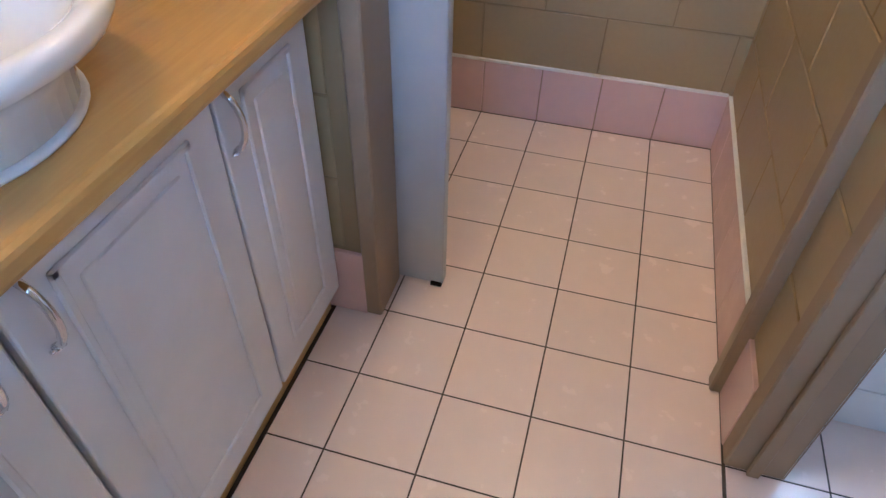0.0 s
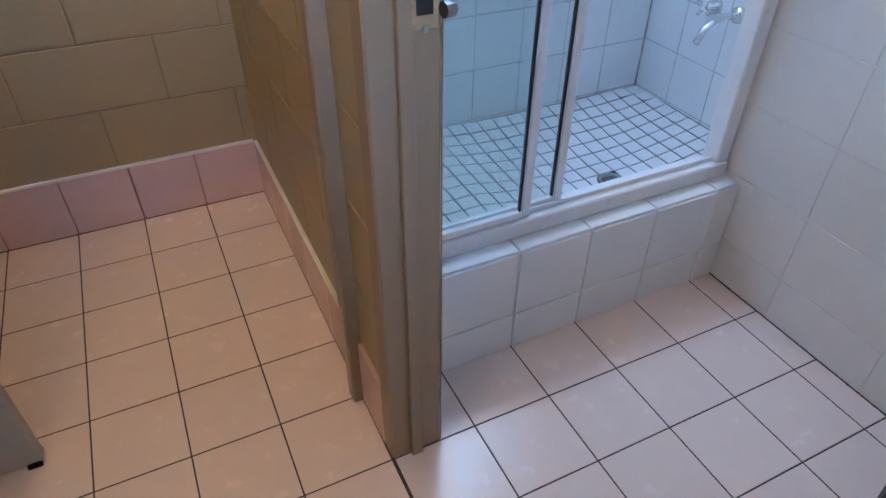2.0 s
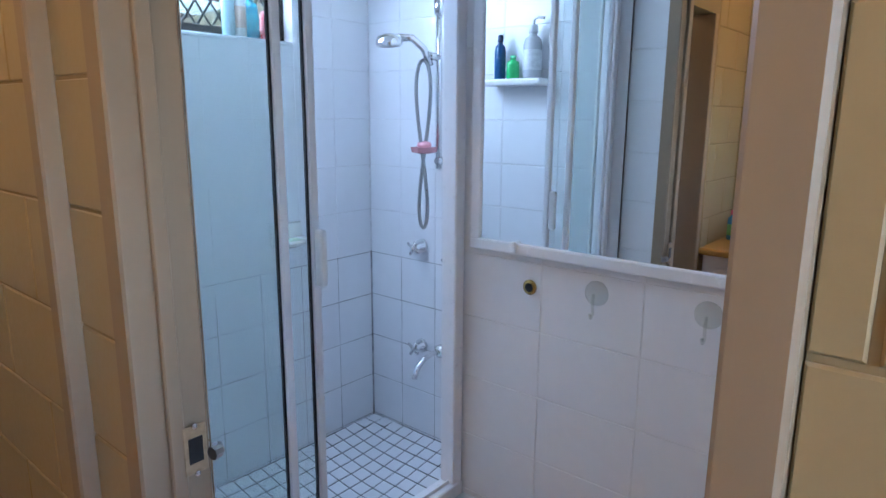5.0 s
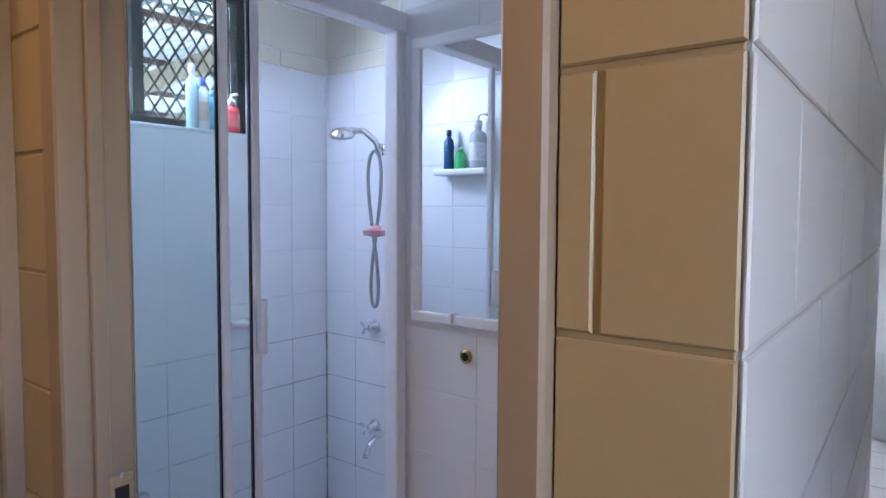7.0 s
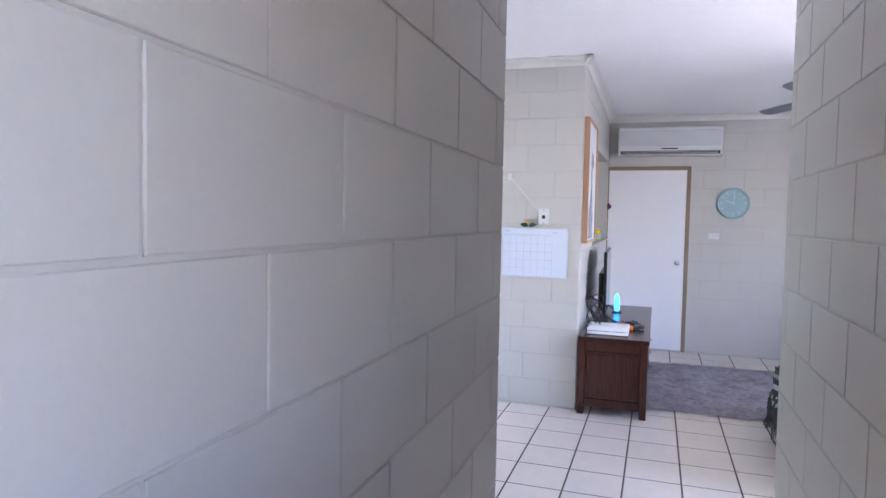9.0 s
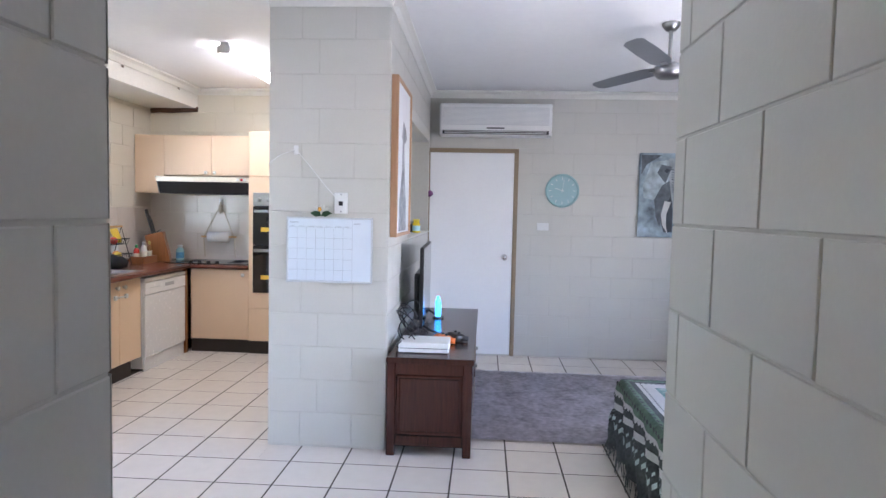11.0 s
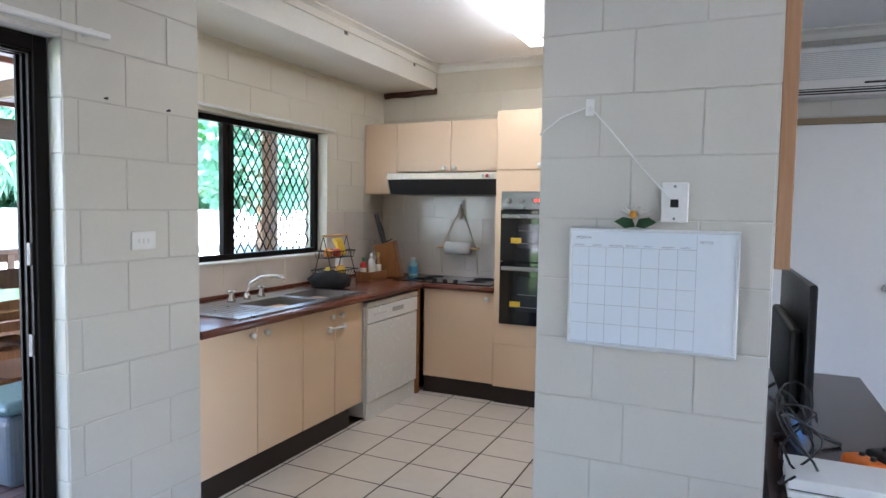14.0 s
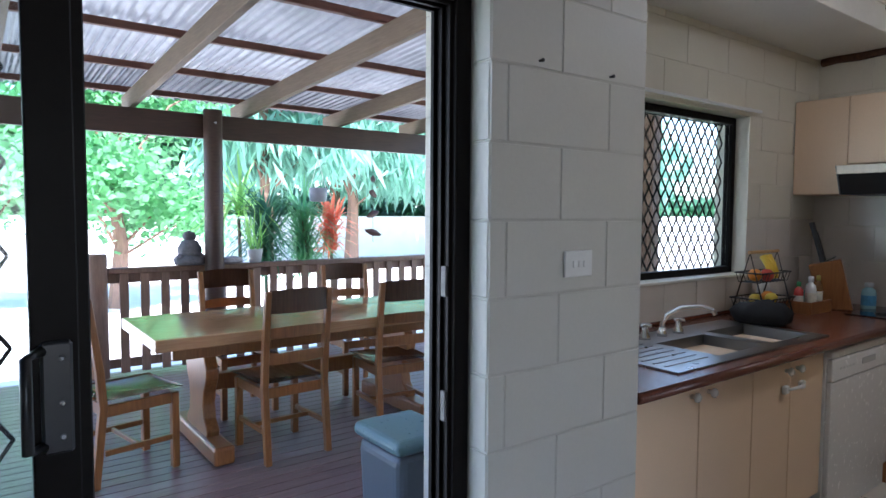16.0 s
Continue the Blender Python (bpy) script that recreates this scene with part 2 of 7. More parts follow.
def box(x0, x1, y0, y1, z0, z1, bevel=0.0, bm=None, seg=1, m=None):
    """A box, added to bm or to a fresh mesh, with bevelled edges."""
    b = bmesh.new()
    bmesh.ops.create_cube(b, size=1)
    for v in b.verts:
        v.co = Vector((x0 if v.co.x < 0 else x1, y0 if v.co.y < 0 else y1, z0 if v.co.z < 0 else z1))
    if bevel:
        bmesh.ops.bevel(b, geom=b.edges[:], offset=bevel, segments=seg, affect="EDGES", profile=0.5)
    if m:
        bmesh.ops.transform(b, matrix=m, verts=b.verts[:])
    return merge(bm, b)


def merge(bm, b):
    if bm is None:
        return b
    me = bpy.data.meshes.new("joined")
    b.to_mesh(me)
    b.free()
    bm.from_mesh(me)
    bpy.data.meshes.remove(me)
    return bm


def tube(points, r, seg=10, bm=None, r1=None, caps=True):
    """A round bar along points; its radius goes from r to r1."""
    b = bm or bmesh.new()
    pts = [Vector(p) for p in points]
    rings, up = [], None
    for k, p in enumerate(pts):
        d = (pts[min(k + 1, len(pts) - 1)] - pts[max(k - 1, 0)]).normalized()
        side = d.orthogonal().normalized() if up is None else (up - d * up.dot(d)).normalized()
        up = side
        other = d.cross(side)
        rad = r if r1 is None else r + (r1 - r) * k / (len(pts) - 1)
        rings.append([b.verts.new(p + (side * math.cos(a) + other * math.sin(a)) * rad) for a in [2 * math.pi * i / seg for i in range(seg)]])
    for a, c in zip(rings, rings[1:]):
        for i in range(seg):
            b.faces.new((a[i], a[(i + 1) % seg], c[(i + 1) % seg], c[i]))
    if caps:
        b.faces.new(rings[0][::-1])
        b.faces.new(rings[-1])
    return b


def lathe(profile, seg=24, bm=None, at=(0, 0, 0), sx=1.0, sy=1.0):
    """A turned body about z from (radius, height) pairs."""
    b = bm or bmesh.new()
    o = Vector(at)
    rings = [[b.verts.new(o + Vector((sx * r * math.cos(2 * math.pi * i / seg), sy * r * math.sin(2 * math.pi * i / seg), z))) for i in range(seg)] for r, z in profile]
    for a, c in zip(rings, rings[1:]):
        for i in range(seg):
            b.faces.new((a[i], a[(i + 1) % seg], c[(i + 1) % seg], c[i]))
    b.faces.new(rings[0][::-1])
    b.faces.new(rings[-1])
    return b


def turned(bm, m):
    bmesh.ops.transform(bm, matrix=m, verts=bm.verts[:])
    return bm


def prism(outline, depth, bevel=0.0):
    """A flat outline in x and z, pushed out along y."""
    b = bmesh.new()
    f = b.faces.new([b.verts.new((x, 0, z)) for x, z in outline])
    ext = bmesh.ops.extrude_face_region(b, geom=[f])
    bmesh.ops.translate(b, vec=(0, depth, 0), verts=[v for v in ext["geom"] if isinstance(v, bmesh.types.BMVert)])
    bmesh.ops.recalc_face_normals(b, faces=b.faces[:])
    if bevel:
        bmesh.ops.bevel(b, geom=b.edges[:], offset=bevel, segments=1, affect="EDGES")
    return b


def structure(name, bm, material, label="", category=""):
    ob = link(name, bm, material)
    return tagged(ob, label, category, kind="structure")


def cells(u0, u1, v0, v1, holes):
    """The rectangles that are left of a face round its holes."""
    us = sorted({u0, u1, *[min(max(h[k], u0), u1) for h in holes for k in (0, 1)]})
    vs = sorted({v0, v1, *[min(max(h[k], v0), v1) for h in holes for k in (2, 3)]})
    for a, b in zip(us, us[1:]):
        for c, d in zip(vs, vs[1:]):
            if not any(h[0] <= (a + b) / 2 <= h[1] and h[2] <= (c + d) / 2 <= h[3] for h in holes):
                yield a, b, c, d


def wall(name, axis, u0, u1, n0, n1, z0, z1, holes=(), material=None, label="", category="wall"):
    """A wall that runs along axis from u0 to u1, from n0 to n1 thick, with openings (u0, u1, z0, z1) through it."""
    bm = bmesh.new()
    for a, b, c, d in cells(u0, u1, z0, z1, holes):
        box(*((a, b, n0, n1) if axis == "x" else (n0, n1, a, b)), c, d, bm=bm)
    return structure(name, bm, material or MORTAR, label, category)


SLABS = {}


def slab(w, h, d, bevel, material):
    """A shared flat piece, w by h and d proud, with soft edges."""
    key = (round(w, 3), round(h, 3), d, material.name)
    if key not in SLABS:
        e, x, y = bevel, w / 2, h / 2
        ring = lambda i, z: [(-x + i, -y + i, z), (x - i, -y + i, z), (x - i, y - i, z), (-x + i, y - i, z)]
        vs = ring(0, 0) + ring(0, d - e) + ring(e, d)
        fs = [(k + i, k + (i + 1) % 4, k + 4 + (i + 1) % 4, k + 4 + i) for k in (0, 4) for i in range(4)] + [(8, 9, 10, 11)]
        me = bpy.data.meshes.new("piece")
        me.from_pydata(vs, [], fs)
        me.materials.append(material)
        SLABS[key] = me
    return SLABS[key]


def pieces(name, parent, origin, u, v, rects, depth, bevel, material):
    """Pieces laid on a face at origin that u and v span, each an object of its own under parent."""
    o, u, v = Vector(origin), Vector(u), Vector(v)
    n = u.cross(v)
    for a, b, c, d in rects:
        ob = new(name, slab(b - a, d - c, depth, bevel, material))
        p = o + u * (a + b) / 2 + v * (c + d) / 2
        ob.matrix_world = Matrix(((u.x, v.x, n.x, p.x), (u.y, v.y, n.y, p.y), (u.z, v.z, n.z, p.z), (0, 0, 0, 1)))
        ob.parent = parent


def bond(u0, u1, v0, v1, w, h, gap, phase=0.0, vphase=0.0, holes=(), shift=0.5):
    """Rectangles of a bond: pieces w by h, each second course shifted."""
    k = math.floor((v0 - vphase) / h)
    while vphase + k * h < v1:
        a0 = vphase + k * h
        j = math.floor((u0 - phase) / w) - 1
        while phase + j * w < u1:
            s = phase + j * w + (shift * w if k % 2 else 0)
            ra = (max(s + gap / 2, u0), min(s + w - gap / 2, u1), max(a0 + gap / 2, v0), min(a0 + h - gap / 2, v1))
            if ra[1] - ra[0] > 0.012 and ra[3] - ra[2] > 0.012:
                near = [q for q in holes if q[0] < ra[1] and q[1] > ra[0] and q[2] < ra[3] and q[3] > ra[2]]
                for c in cells(*ra, near):
                    if c[1] - c[0] > 0.012 and c[3] - c[2] > 0.012:
                        yield c
            j += 1
        k += 1


X, Y, Z = (1, 0, 0), (0, 1, 0), (0, 0, 1)
NX, NY = (-1, 0, 0), (0, -1, 0)

# ---- structure ----
CEIL = 2.66
FAR, SOUTH, NORTH, PILLAR = 8.70, -2.74, 3.0, 6.07
HALL_N, HALL_S = 0.63, -0.30

floor = structure("floor", box(-1.5, 9.2, -3.0, 3.9, -0.25, -0.0009), GROUT, "grouted floor tile bed running through all rooms", "floor")
bm = box(-1.5, 9.2, -3.0, 3.95, CEIL, CEIL + 0.12)
structure("ceiling", bm, CEILING, "white painted plasterboard ceiling", "ceiling")
SAG = 2.605  # the lounge ceiling falls to this height at the east wall
bm = prism([(6.07, CEIL), (8.9, SAG - 0.004), (8.9, CEIL)], 3.65)
structure("ceiling_lounge", turned(bm, Matrix.Translation((0, -2.94, 0))), CEILING, "white painted lounge ceiling falling gently to the wall", "ceiling")
structure("roof_slab", box(-1.8, 9.5, -3.3, 4.1, CEIL + 0.13, CEIL + 0.3), MORTAR, "plain roof over the rooms", "roof")

# walls of the lounge and kitchen
DECK_HOLE = (4.0, 5.475, 0.0, 2.02)
wall_far = wall("wall_east", "y", SOUTH - 0.2, 0.72, FAR, FAR + 0.2, 0, CEIL, (), MORTAR, "grey-white painted block wall behind the sofa", "wall")
wall_south = wall("wall_south", "x", 3.7, FAR, SOUTH - 0.2, SOUTH, 0, CEIL, [(4.0, 5.9, 0.6, 2.15)], MORTAR, "grey-white painted block wall with a window", "wall")
# The opening is invented and out of view, cut for the added hall daylight.
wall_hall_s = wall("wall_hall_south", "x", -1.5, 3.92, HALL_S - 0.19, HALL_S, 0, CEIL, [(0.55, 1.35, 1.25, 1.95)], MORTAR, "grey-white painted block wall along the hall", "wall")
wall_lounge_w = wall("wall_lounge_west", "y", SOUTH, HALL_S - 0.19, 3.7, 3.92, 0, CEIL, (), MORTAR, "plain painted block wall", "wall")
HALL_TURN = Matrix.Translation((1.452, 0.608, 0)) @ Matrix.Rotation(0.0175, 4, "Z")
wall_hall_n = wall("wall_hall_north", "x", 0.006, 1.708, 0.0, 0.11, 0, CEIL, (), MORTAR, "grey-white painted block wall between hall and shower room", "wall")
wall_dining_w = wall("wall_dining_west", "y", 0.75, NORTH, 3.125, 3.17, 0, CEIL, (), MORTAR, "plain painted block wall", "wall")
wall_deck = wall("wall_deck", "x", 2.9, 6.10, NORTH, NORTH + 0.19, 0, CEIL, [DECK_HOLE], MORTAR, "grey-white painted block wall with the deck door", "wall")
wall_kitchen_w = wall("wall_kitchen_west", "y", NORTH + 0.19, 3.92, 5.93, 6.10, 0, CEIL, (), MORTAR, "painted block wall beside the kitchen", "wall")
WIN = (6.15, 8.11, 1.08, 2.0)
wall_kitchen_n = wall("wall_kitchen_north", "x", 6.10, 9.1, 3.72, 3.92, 0, CEIL, [WIN], KITCHEN, "cream painted block wall with the kitchen window", "wall")
wall_kitchen_e = wall("wall_kitchen_east", "y", 0.72, 3.92, 8.98, 9.1, 0, CEIL, (), KITCHEN, "cream painted block wall behind the hob", "wall")
wall_pillar = wall("wall_pillar", "y", 0.715, 1.425, PILLAR, PILLAR + 0.2, 0, CEIL, (), MORTAR, "grey-white painted block pier with a calendar", "wall")
NICHE = (7.0, 8.62, 1.22, 2.1)
wall_tv = wall("wall_tv", "x", PILLAR + 0.2, FAR, 0.715, 0.9, 0, CEIL, [NICHE], MORTAR, "painted block wall behind the television with a niche", "wall")
structure("niche_back", box(7.0, 8.62, 0.9, 0.93, 1.2, 2.12), BLOCK, "plain back of the wall niche", "wall")
structure("niche_ledge", box(6.99, 8.63, 0.695, 0.89, 1.224, 1.232, 0.003), TRIM, "narrow cream painted ledge of the niche", "ledge")
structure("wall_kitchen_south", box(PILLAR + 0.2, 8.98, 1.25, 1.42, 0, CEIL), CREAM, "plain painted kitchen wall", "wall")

# block faces
def face(parent, origin, u, v, u0, u1, v0, v1, holes=(), phase=0.0, material=None, vphase=0.01, gap=0.006, w=0.4, h=0.2, depth=0.0035, bevel=0.002, name="block", shift=0.5):
    pieces(name, parent, origin, u, v, list(bond(u0, u1, v0, v1, w, h, gap, phase, vphase, holes, shift)), depth, bevel, material or BLOCK)


# bathroom, vanity recess and toilet room
BX, SX, SHY = 2.56, 3.07, 2.81
SH_DOOR = (0.75, 1.662, 0.0, 2.11)
wall_bath_w = wall("wall_shower_room_west", "y", 0.75, 1.80, 1.44, 1.545, 0, CEIL, [SH_DOOR], CREAM_JOINT, "cream painted block wall with the shower room doorway", "wall")
wall_hall_n.data.transform(HALL_TURN)
structure("wall_shower_room_south", box(1.474, BX, 0.735, 0.75, 0, CEIL), WHITE_BLOCK, "plain white wall of the shower room", "wall")
structure("wall_corner", box(1.4515, 1.474, 0.612, 0.741, 0, CEIL), CREAM_JOINT, "cream painted end of the hall wall", "wall")
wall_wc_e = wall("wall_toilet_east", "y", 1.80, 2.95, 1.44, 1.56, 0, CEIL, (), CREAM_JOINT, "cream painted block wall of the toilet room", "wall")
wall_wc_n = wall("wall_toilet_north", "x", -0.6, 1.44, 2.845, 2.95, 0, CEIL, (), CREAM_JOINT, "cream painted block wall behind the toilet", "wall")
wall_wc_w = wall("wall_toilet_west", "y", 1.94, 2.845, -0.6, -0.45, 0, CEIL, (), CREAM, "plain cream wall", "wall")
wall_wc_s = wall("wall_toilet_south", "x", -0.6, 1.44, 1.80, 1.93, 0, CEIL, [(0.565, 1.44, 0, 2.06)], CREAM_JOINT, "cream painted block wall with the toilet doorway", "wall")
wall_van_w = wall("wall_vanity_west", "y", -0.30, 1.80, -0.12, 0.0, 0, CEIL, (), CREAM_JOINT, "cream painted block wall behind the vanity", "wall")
wall_mirror = wall("wall_mirror", "y", 0.75, 1.90, BX, BX + 0.12, 0, CEIL, (), WHITE_JOINT, "white gloss painted block wall with the bathroom mirror", "wall")
wall_sh_e = wall("wall_shower_east", "y", 1.90, SHY + 0.12, SX, SX + 0.05, 0, CEIL, (), PALE_GROUT, "white tiled shower wall with the taps", "wall")
structure("wall_shower_return", box(BX + 0.12, SX, 1.78, 1.90, 0, CEIL), WHITE_BLOCK, "plain white wall beside the shower", "wall")
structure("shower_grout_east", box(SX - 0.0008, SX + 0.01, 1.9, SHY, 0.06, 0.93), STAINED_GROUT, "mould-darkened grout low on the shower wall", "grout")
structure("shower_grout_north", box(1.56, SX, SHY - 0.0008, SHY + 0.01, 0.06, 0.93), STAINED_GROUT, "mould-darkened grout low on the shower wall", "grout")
SH_WIN = (1.86, 2.66, 1.82, 2.4)
wall_sh_n = wall("wall_shower_north", "x", 1.56, SX, SHY, SHY + 0.12, 0, CEIL, [SH_WIN], PALE_GROUT, "white tiled shower wall with a small window", "wall")
structure("wall_shower_west_lining", box(1.545, 1.5612, 1.80, SHY, 0, CEIL), WHITE_BLOCK, "white shower side wall", "wall")

structure("wall_shower_room_lining", box(1.543, 1.5462, 1.662, 1.80, 0, CEIL), WHITE_JOINT, "white painted joints of the shower room wall", "wall")

# cornices
def cornice(name, p, q, inward, s=0.065):
    """A coved cornice from p to q; inward points into the room."""
    p, q, n = Vector(p), Vector(q), Vector(inward)
    prof = [(0, 0), (s, 0), (s, -0.012), (s * 0.75, -0.018), (s * 0.45, -s * 0.45), (0.018, -s * 0.8), (0.012, -s), (0, -s)]
    bm = bmesh.new()
    ends = [[bm.verts.new(e + n * a + Vector((0, 0, b))) for a, b in prof] for e in (p, q)]
    k = len(prof)
    for i in range(k):
        bm.faces.new((ends[0][i], ends[0][(i + 1) % k], ends[1][(i + 1) % k], ends[1][i]))
    bm.faces.new(ends[0])
    bm.faces.new(ends[1][::-1])
    bmesh.ops.recalc_face_normals(bm, faces=bm.faces[:])
    structure(name, bm, TRIM, "white coved plaster cornice", "cornice")


C = CEIL - 0.001
cornice("cornice_east", (FAR, SOUTH, SAG), (FAR, 0.71, SAG), NX)
cornice("cornice_south", (3.92, SOUTH, C), (6.07, SOUTH, C), Y)
cornice("cornice_south_lounge", (6.07, SOUTH, C), (FAR, SOUTH, SAG), Y)
cornice("cornice_tv", (PILLAR - 0.065, 0.715, C), (FAR, 0.715, SAG), NY)
cornice("cornice_pillar", (PILLAR, 0.65, C), (PILLAR, 1.425, C), NX)
cornice("cornice_kitchen_east", (8.98, 1.42, C), (8.98, 3.2, C), NX)
# dropped bulkhead over the kitchen bench
structure("bulkhead", box(6.10, 8.98, 3.20, 3.72, 2.45, CEIL, 0.003), TRIM, "cream plaster bulkhead over the sink wall", "bulkhead")
cornice("cornice_bulkhead", (6.10, 3.20, C), (8.98, 3.20, C), NY)

# shower floor and step
DRAIN = (2.55, 2.29)


def fall_z(x, y):
    """Height of the shower floor, falling to the drain."""
    e = ((x - DRAIN[0]) ** 4 + (y - DRAIN[1]) ** 4) ** 0.25 / 0.53
    return 0.05 + 0.06 * min(1, max(0, (e - 0.2) / 0.8)) ** 1.4


bm = bmesh.new()
nx, ny = 60, 36
grid = [[(1.556 + (SX - 1.556) * i / nx, 1.92 + (SHY - 1.92) * j / ny) for j in range(ny + 1)] for i in range(nx + 1)]
grid = [[bm.verts.new((x, y, fall_z(x, y) - 0.003)) for x, y in row] for row in grid]
for i in range(nx):
    for j in range(ny):
        bm.faces.new((grid[i][j], grid[i + 1][j], grid[i + 1][j + 1], grid[i][j + 1]))
bmesh.ops.solidify(bm, geom=bm.faces[:], thickness=0.03)
shower_base = structure("shower_base", bm, DARK_GROUT, "shower floor of small white tiles with dark grout", "shower floor")
shower_step = structure("shower_step", box(1.556, BX, 1.80, 1.93, -0.008, 0.32, 0.002), PALE_GROUT, "white tiled step in front of the shower", "step")
# outdoors
structure("ground", box(-300, 300, 3.9, 600, -0.6, -0.35), mat("lawn", (0.12, 0.2, 0.06), 0.9, vary=0.4, grain=30, patch=0.5, bump=0.5, dist=0.02), "sunlit lawn round the house", "ground")
deck = structure("deck", box(2.0, 9.2, 3.2, 8.0, -0.14, -0.03), BEAM, "timber deck of weathered boards", "deck")

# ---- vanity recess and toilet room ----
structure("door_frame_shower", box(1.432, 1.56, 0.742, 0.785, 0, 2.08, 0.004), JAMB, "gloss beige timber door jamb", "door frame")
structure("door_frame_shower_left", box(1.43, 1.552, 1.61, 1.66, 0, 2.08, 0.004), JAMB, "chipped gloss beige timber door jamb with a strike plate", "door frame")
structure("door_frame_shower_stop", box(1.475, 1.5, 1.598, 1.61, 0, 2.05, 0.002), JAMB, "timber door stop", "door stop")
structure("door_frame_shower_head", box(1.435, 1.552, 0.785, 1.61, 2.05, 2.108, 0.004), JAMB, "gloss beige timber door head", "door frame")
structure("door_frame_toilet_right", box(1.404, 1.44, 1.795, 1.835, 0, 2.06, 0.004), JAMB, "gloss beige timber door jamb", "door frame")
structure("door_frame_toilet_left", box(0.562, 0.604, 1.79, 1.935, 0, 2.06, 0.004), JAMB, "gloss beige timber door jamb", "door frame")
door = thing("toilet_door", pose(0, 0, 0), "pale grey painted sliding door pushed almost fully open", "door")
part("panel", box(0.05, 0.722, 1.938, 1.974, 0.005, 2.04, 0.003), mat("grey_painted_door", (0.42, 0.42, 0.41), 0.35, vary=0.06, grain=12, bump=0.08), door)
part("guide", box(0.69, 0.72, 1.93, 1.98, 0.0, 0.012, 0.002), DARK_ALU, door)

strike = thing("strike_plate", pose(1.515, 1.6, 1.01), "worn brass strike plate with lip on the door jamb", "strike plate")
part("plate", box(-0.02, 0.02, -0.003, 0.001, -0.042, 0.042, 0.001), mat("painted_over_brass", (0.36, 0.26, 0.15), 0.4, vary=0.3, grain=90), strike)
part("lip", tube([(0.028, -0.002, -0.02), (0.04, 0.0, -0.02), (0.045, 0.012, -0.02)], 0.012, 8), STEEL, strike)
part("hole", box(-0.012, 0.012, -0.005, -0.002, -0.022, 0.022), BLACK, strike)
for z in (-0.042, 0.042):
    part("screw", turned(lathe([(0.005, 0), (0.005, 0.002), (0.002, 0.003)], 8), pose(0, -0.003, z, 90)), CHROME, strike)


def pull(parent, x, y, z, length=0.11, m=None):
    """An arched chrome pull that stands out along +x."""
    pts = [(x, y, z - length / 2)] + [(x + 0.028 * math.sin(math.pi * k / 8) ** 0.6, y, z + length * (k / 8 - 0.5)) for k in range(1, 8)] + [(x, y, z + length / 2)]
    bm = tube(pts, 0.0055, 8)
    lathe([(0.009, 0), (0.009, 0.003)], 10, bm, (x, y, z - length / 2 - 0.001))
    return part("handle", bm, CHROME, parent, "arched chrome handle", True)


def panel_door(parent, y0, y1, z0, z1, x, material, handle_y):
    d = part("door", box(x, x + 0.02, y0, y1, z0, z1, 0.004, seg=2), material, parent)
    i, w = 0.065, 0.014
    bm = bmesh.new()
    for a in ((y0 + i, y1 - i, z0 + i, z0 + i + w), (y0 + i, y1 - i, z1 - i - w, z1 - i), (y0 + i, y0 + i + w, z0 + i, z1 - i), (y1 - i - w, y1 - i, z0 + i, z1 - i)):
        box(x + 0.018, x + 0.0255, *a, 0.003, bm)
    box(x + 0.018, x + 0.0235, y0 + i + 0.035, y1 - i - 0.035, z0 + i + 0.035, z1 - i - 0.035, 0.0025, bm)
    part("moulding", bm, material, d)
    pull(d, x + 0.02, handle_y, z1 - 0.095)
    return d


vanity = thing("vanity_cabinet", pose(0, 0, 0), "white vinyl-wrapped vanity cabinet with raised panel doors", "cabinet")
part("body", box(0.005, 0.478, 0.32, 1.785, 0.08, 0.822, 0.002), VANITY, vanity)
part("plinth", box(0.01, 0.47, 0.33, 1.78, 0.0, 0.08), TIMBER_TOP, vanity, "thin timber plinth")
for y0, y1, hy in ((0.34, 0.66, 0.62), (0.66, 1.07, 1.025), (1.075, 1.478, 1.09 + 0.02), (1.482, 1.785, 1.505)):
    panel_door(vanity, y0 + 0.002, y1 - 0.002, 0.085, 0.815, 0.48, VANITY, hy)
tagged(part("countertop", box(0.005, 0.572, 0.3, 1.79, 0.824, 0.862, 0.012, seg=3), TIMBER_TOP, None), "honey timber-look vanity countertop with rounded edge", "countertop")
basin = thing("basin", pose(0.33, 1.2, 0.863), "white ceramic semi-recessed basin on the vanity top", "basin")
part("bowl", lathe([(0.12, 0), (0.175, 0.01), (0.178, 0.05), (0.2, 0.075), (0.235, 0.095), (0.243, 0.11), (0.24, 0.122), (0.225, 0.126), (0.205, 0.115), (0.17, 0.07), (0.1, 0.03), (0.03, 0.022)], 48), CERAMIC, basin, "", True)
part("sealant", lathe([(0.181, 0), (0.183, 0.004), (0.178, 0.007)], 40), PLASTIC, basin, "", True)
part("waste", lathe([(0.022, 0.02), (0.022, 0.026), (0.01, 0.027)], 16), CHROME, basin, "", True)
tap = thing("basin_tap", pose(0.07, 1.2, 0.863), "chrome basin tap at the back of the vanity", "tap")
part("spout", tube([(0, 0, 0), (0, 0, 0.14), (0.03, 0, 0.18), (0.09, 0, 0.185), (0.12, 0, 0.165)], 0.011, 10), CHROME, tap, "", True)
part("base", lathe([(0.024, 0), (0.022, 0.02), (0.012, 0.03)], 16), CHROME, tap, "", True)
cupb = thing("mirror_cabinet", pose(0.001, 0.98, 1.35), "mirror-fronted shaving cabinet over the vanity", "mirror cabinet")
part("body", box(0, 0.11, -0.45, 0.45, 0, 0.6, 0.002), VANITY, cupb)
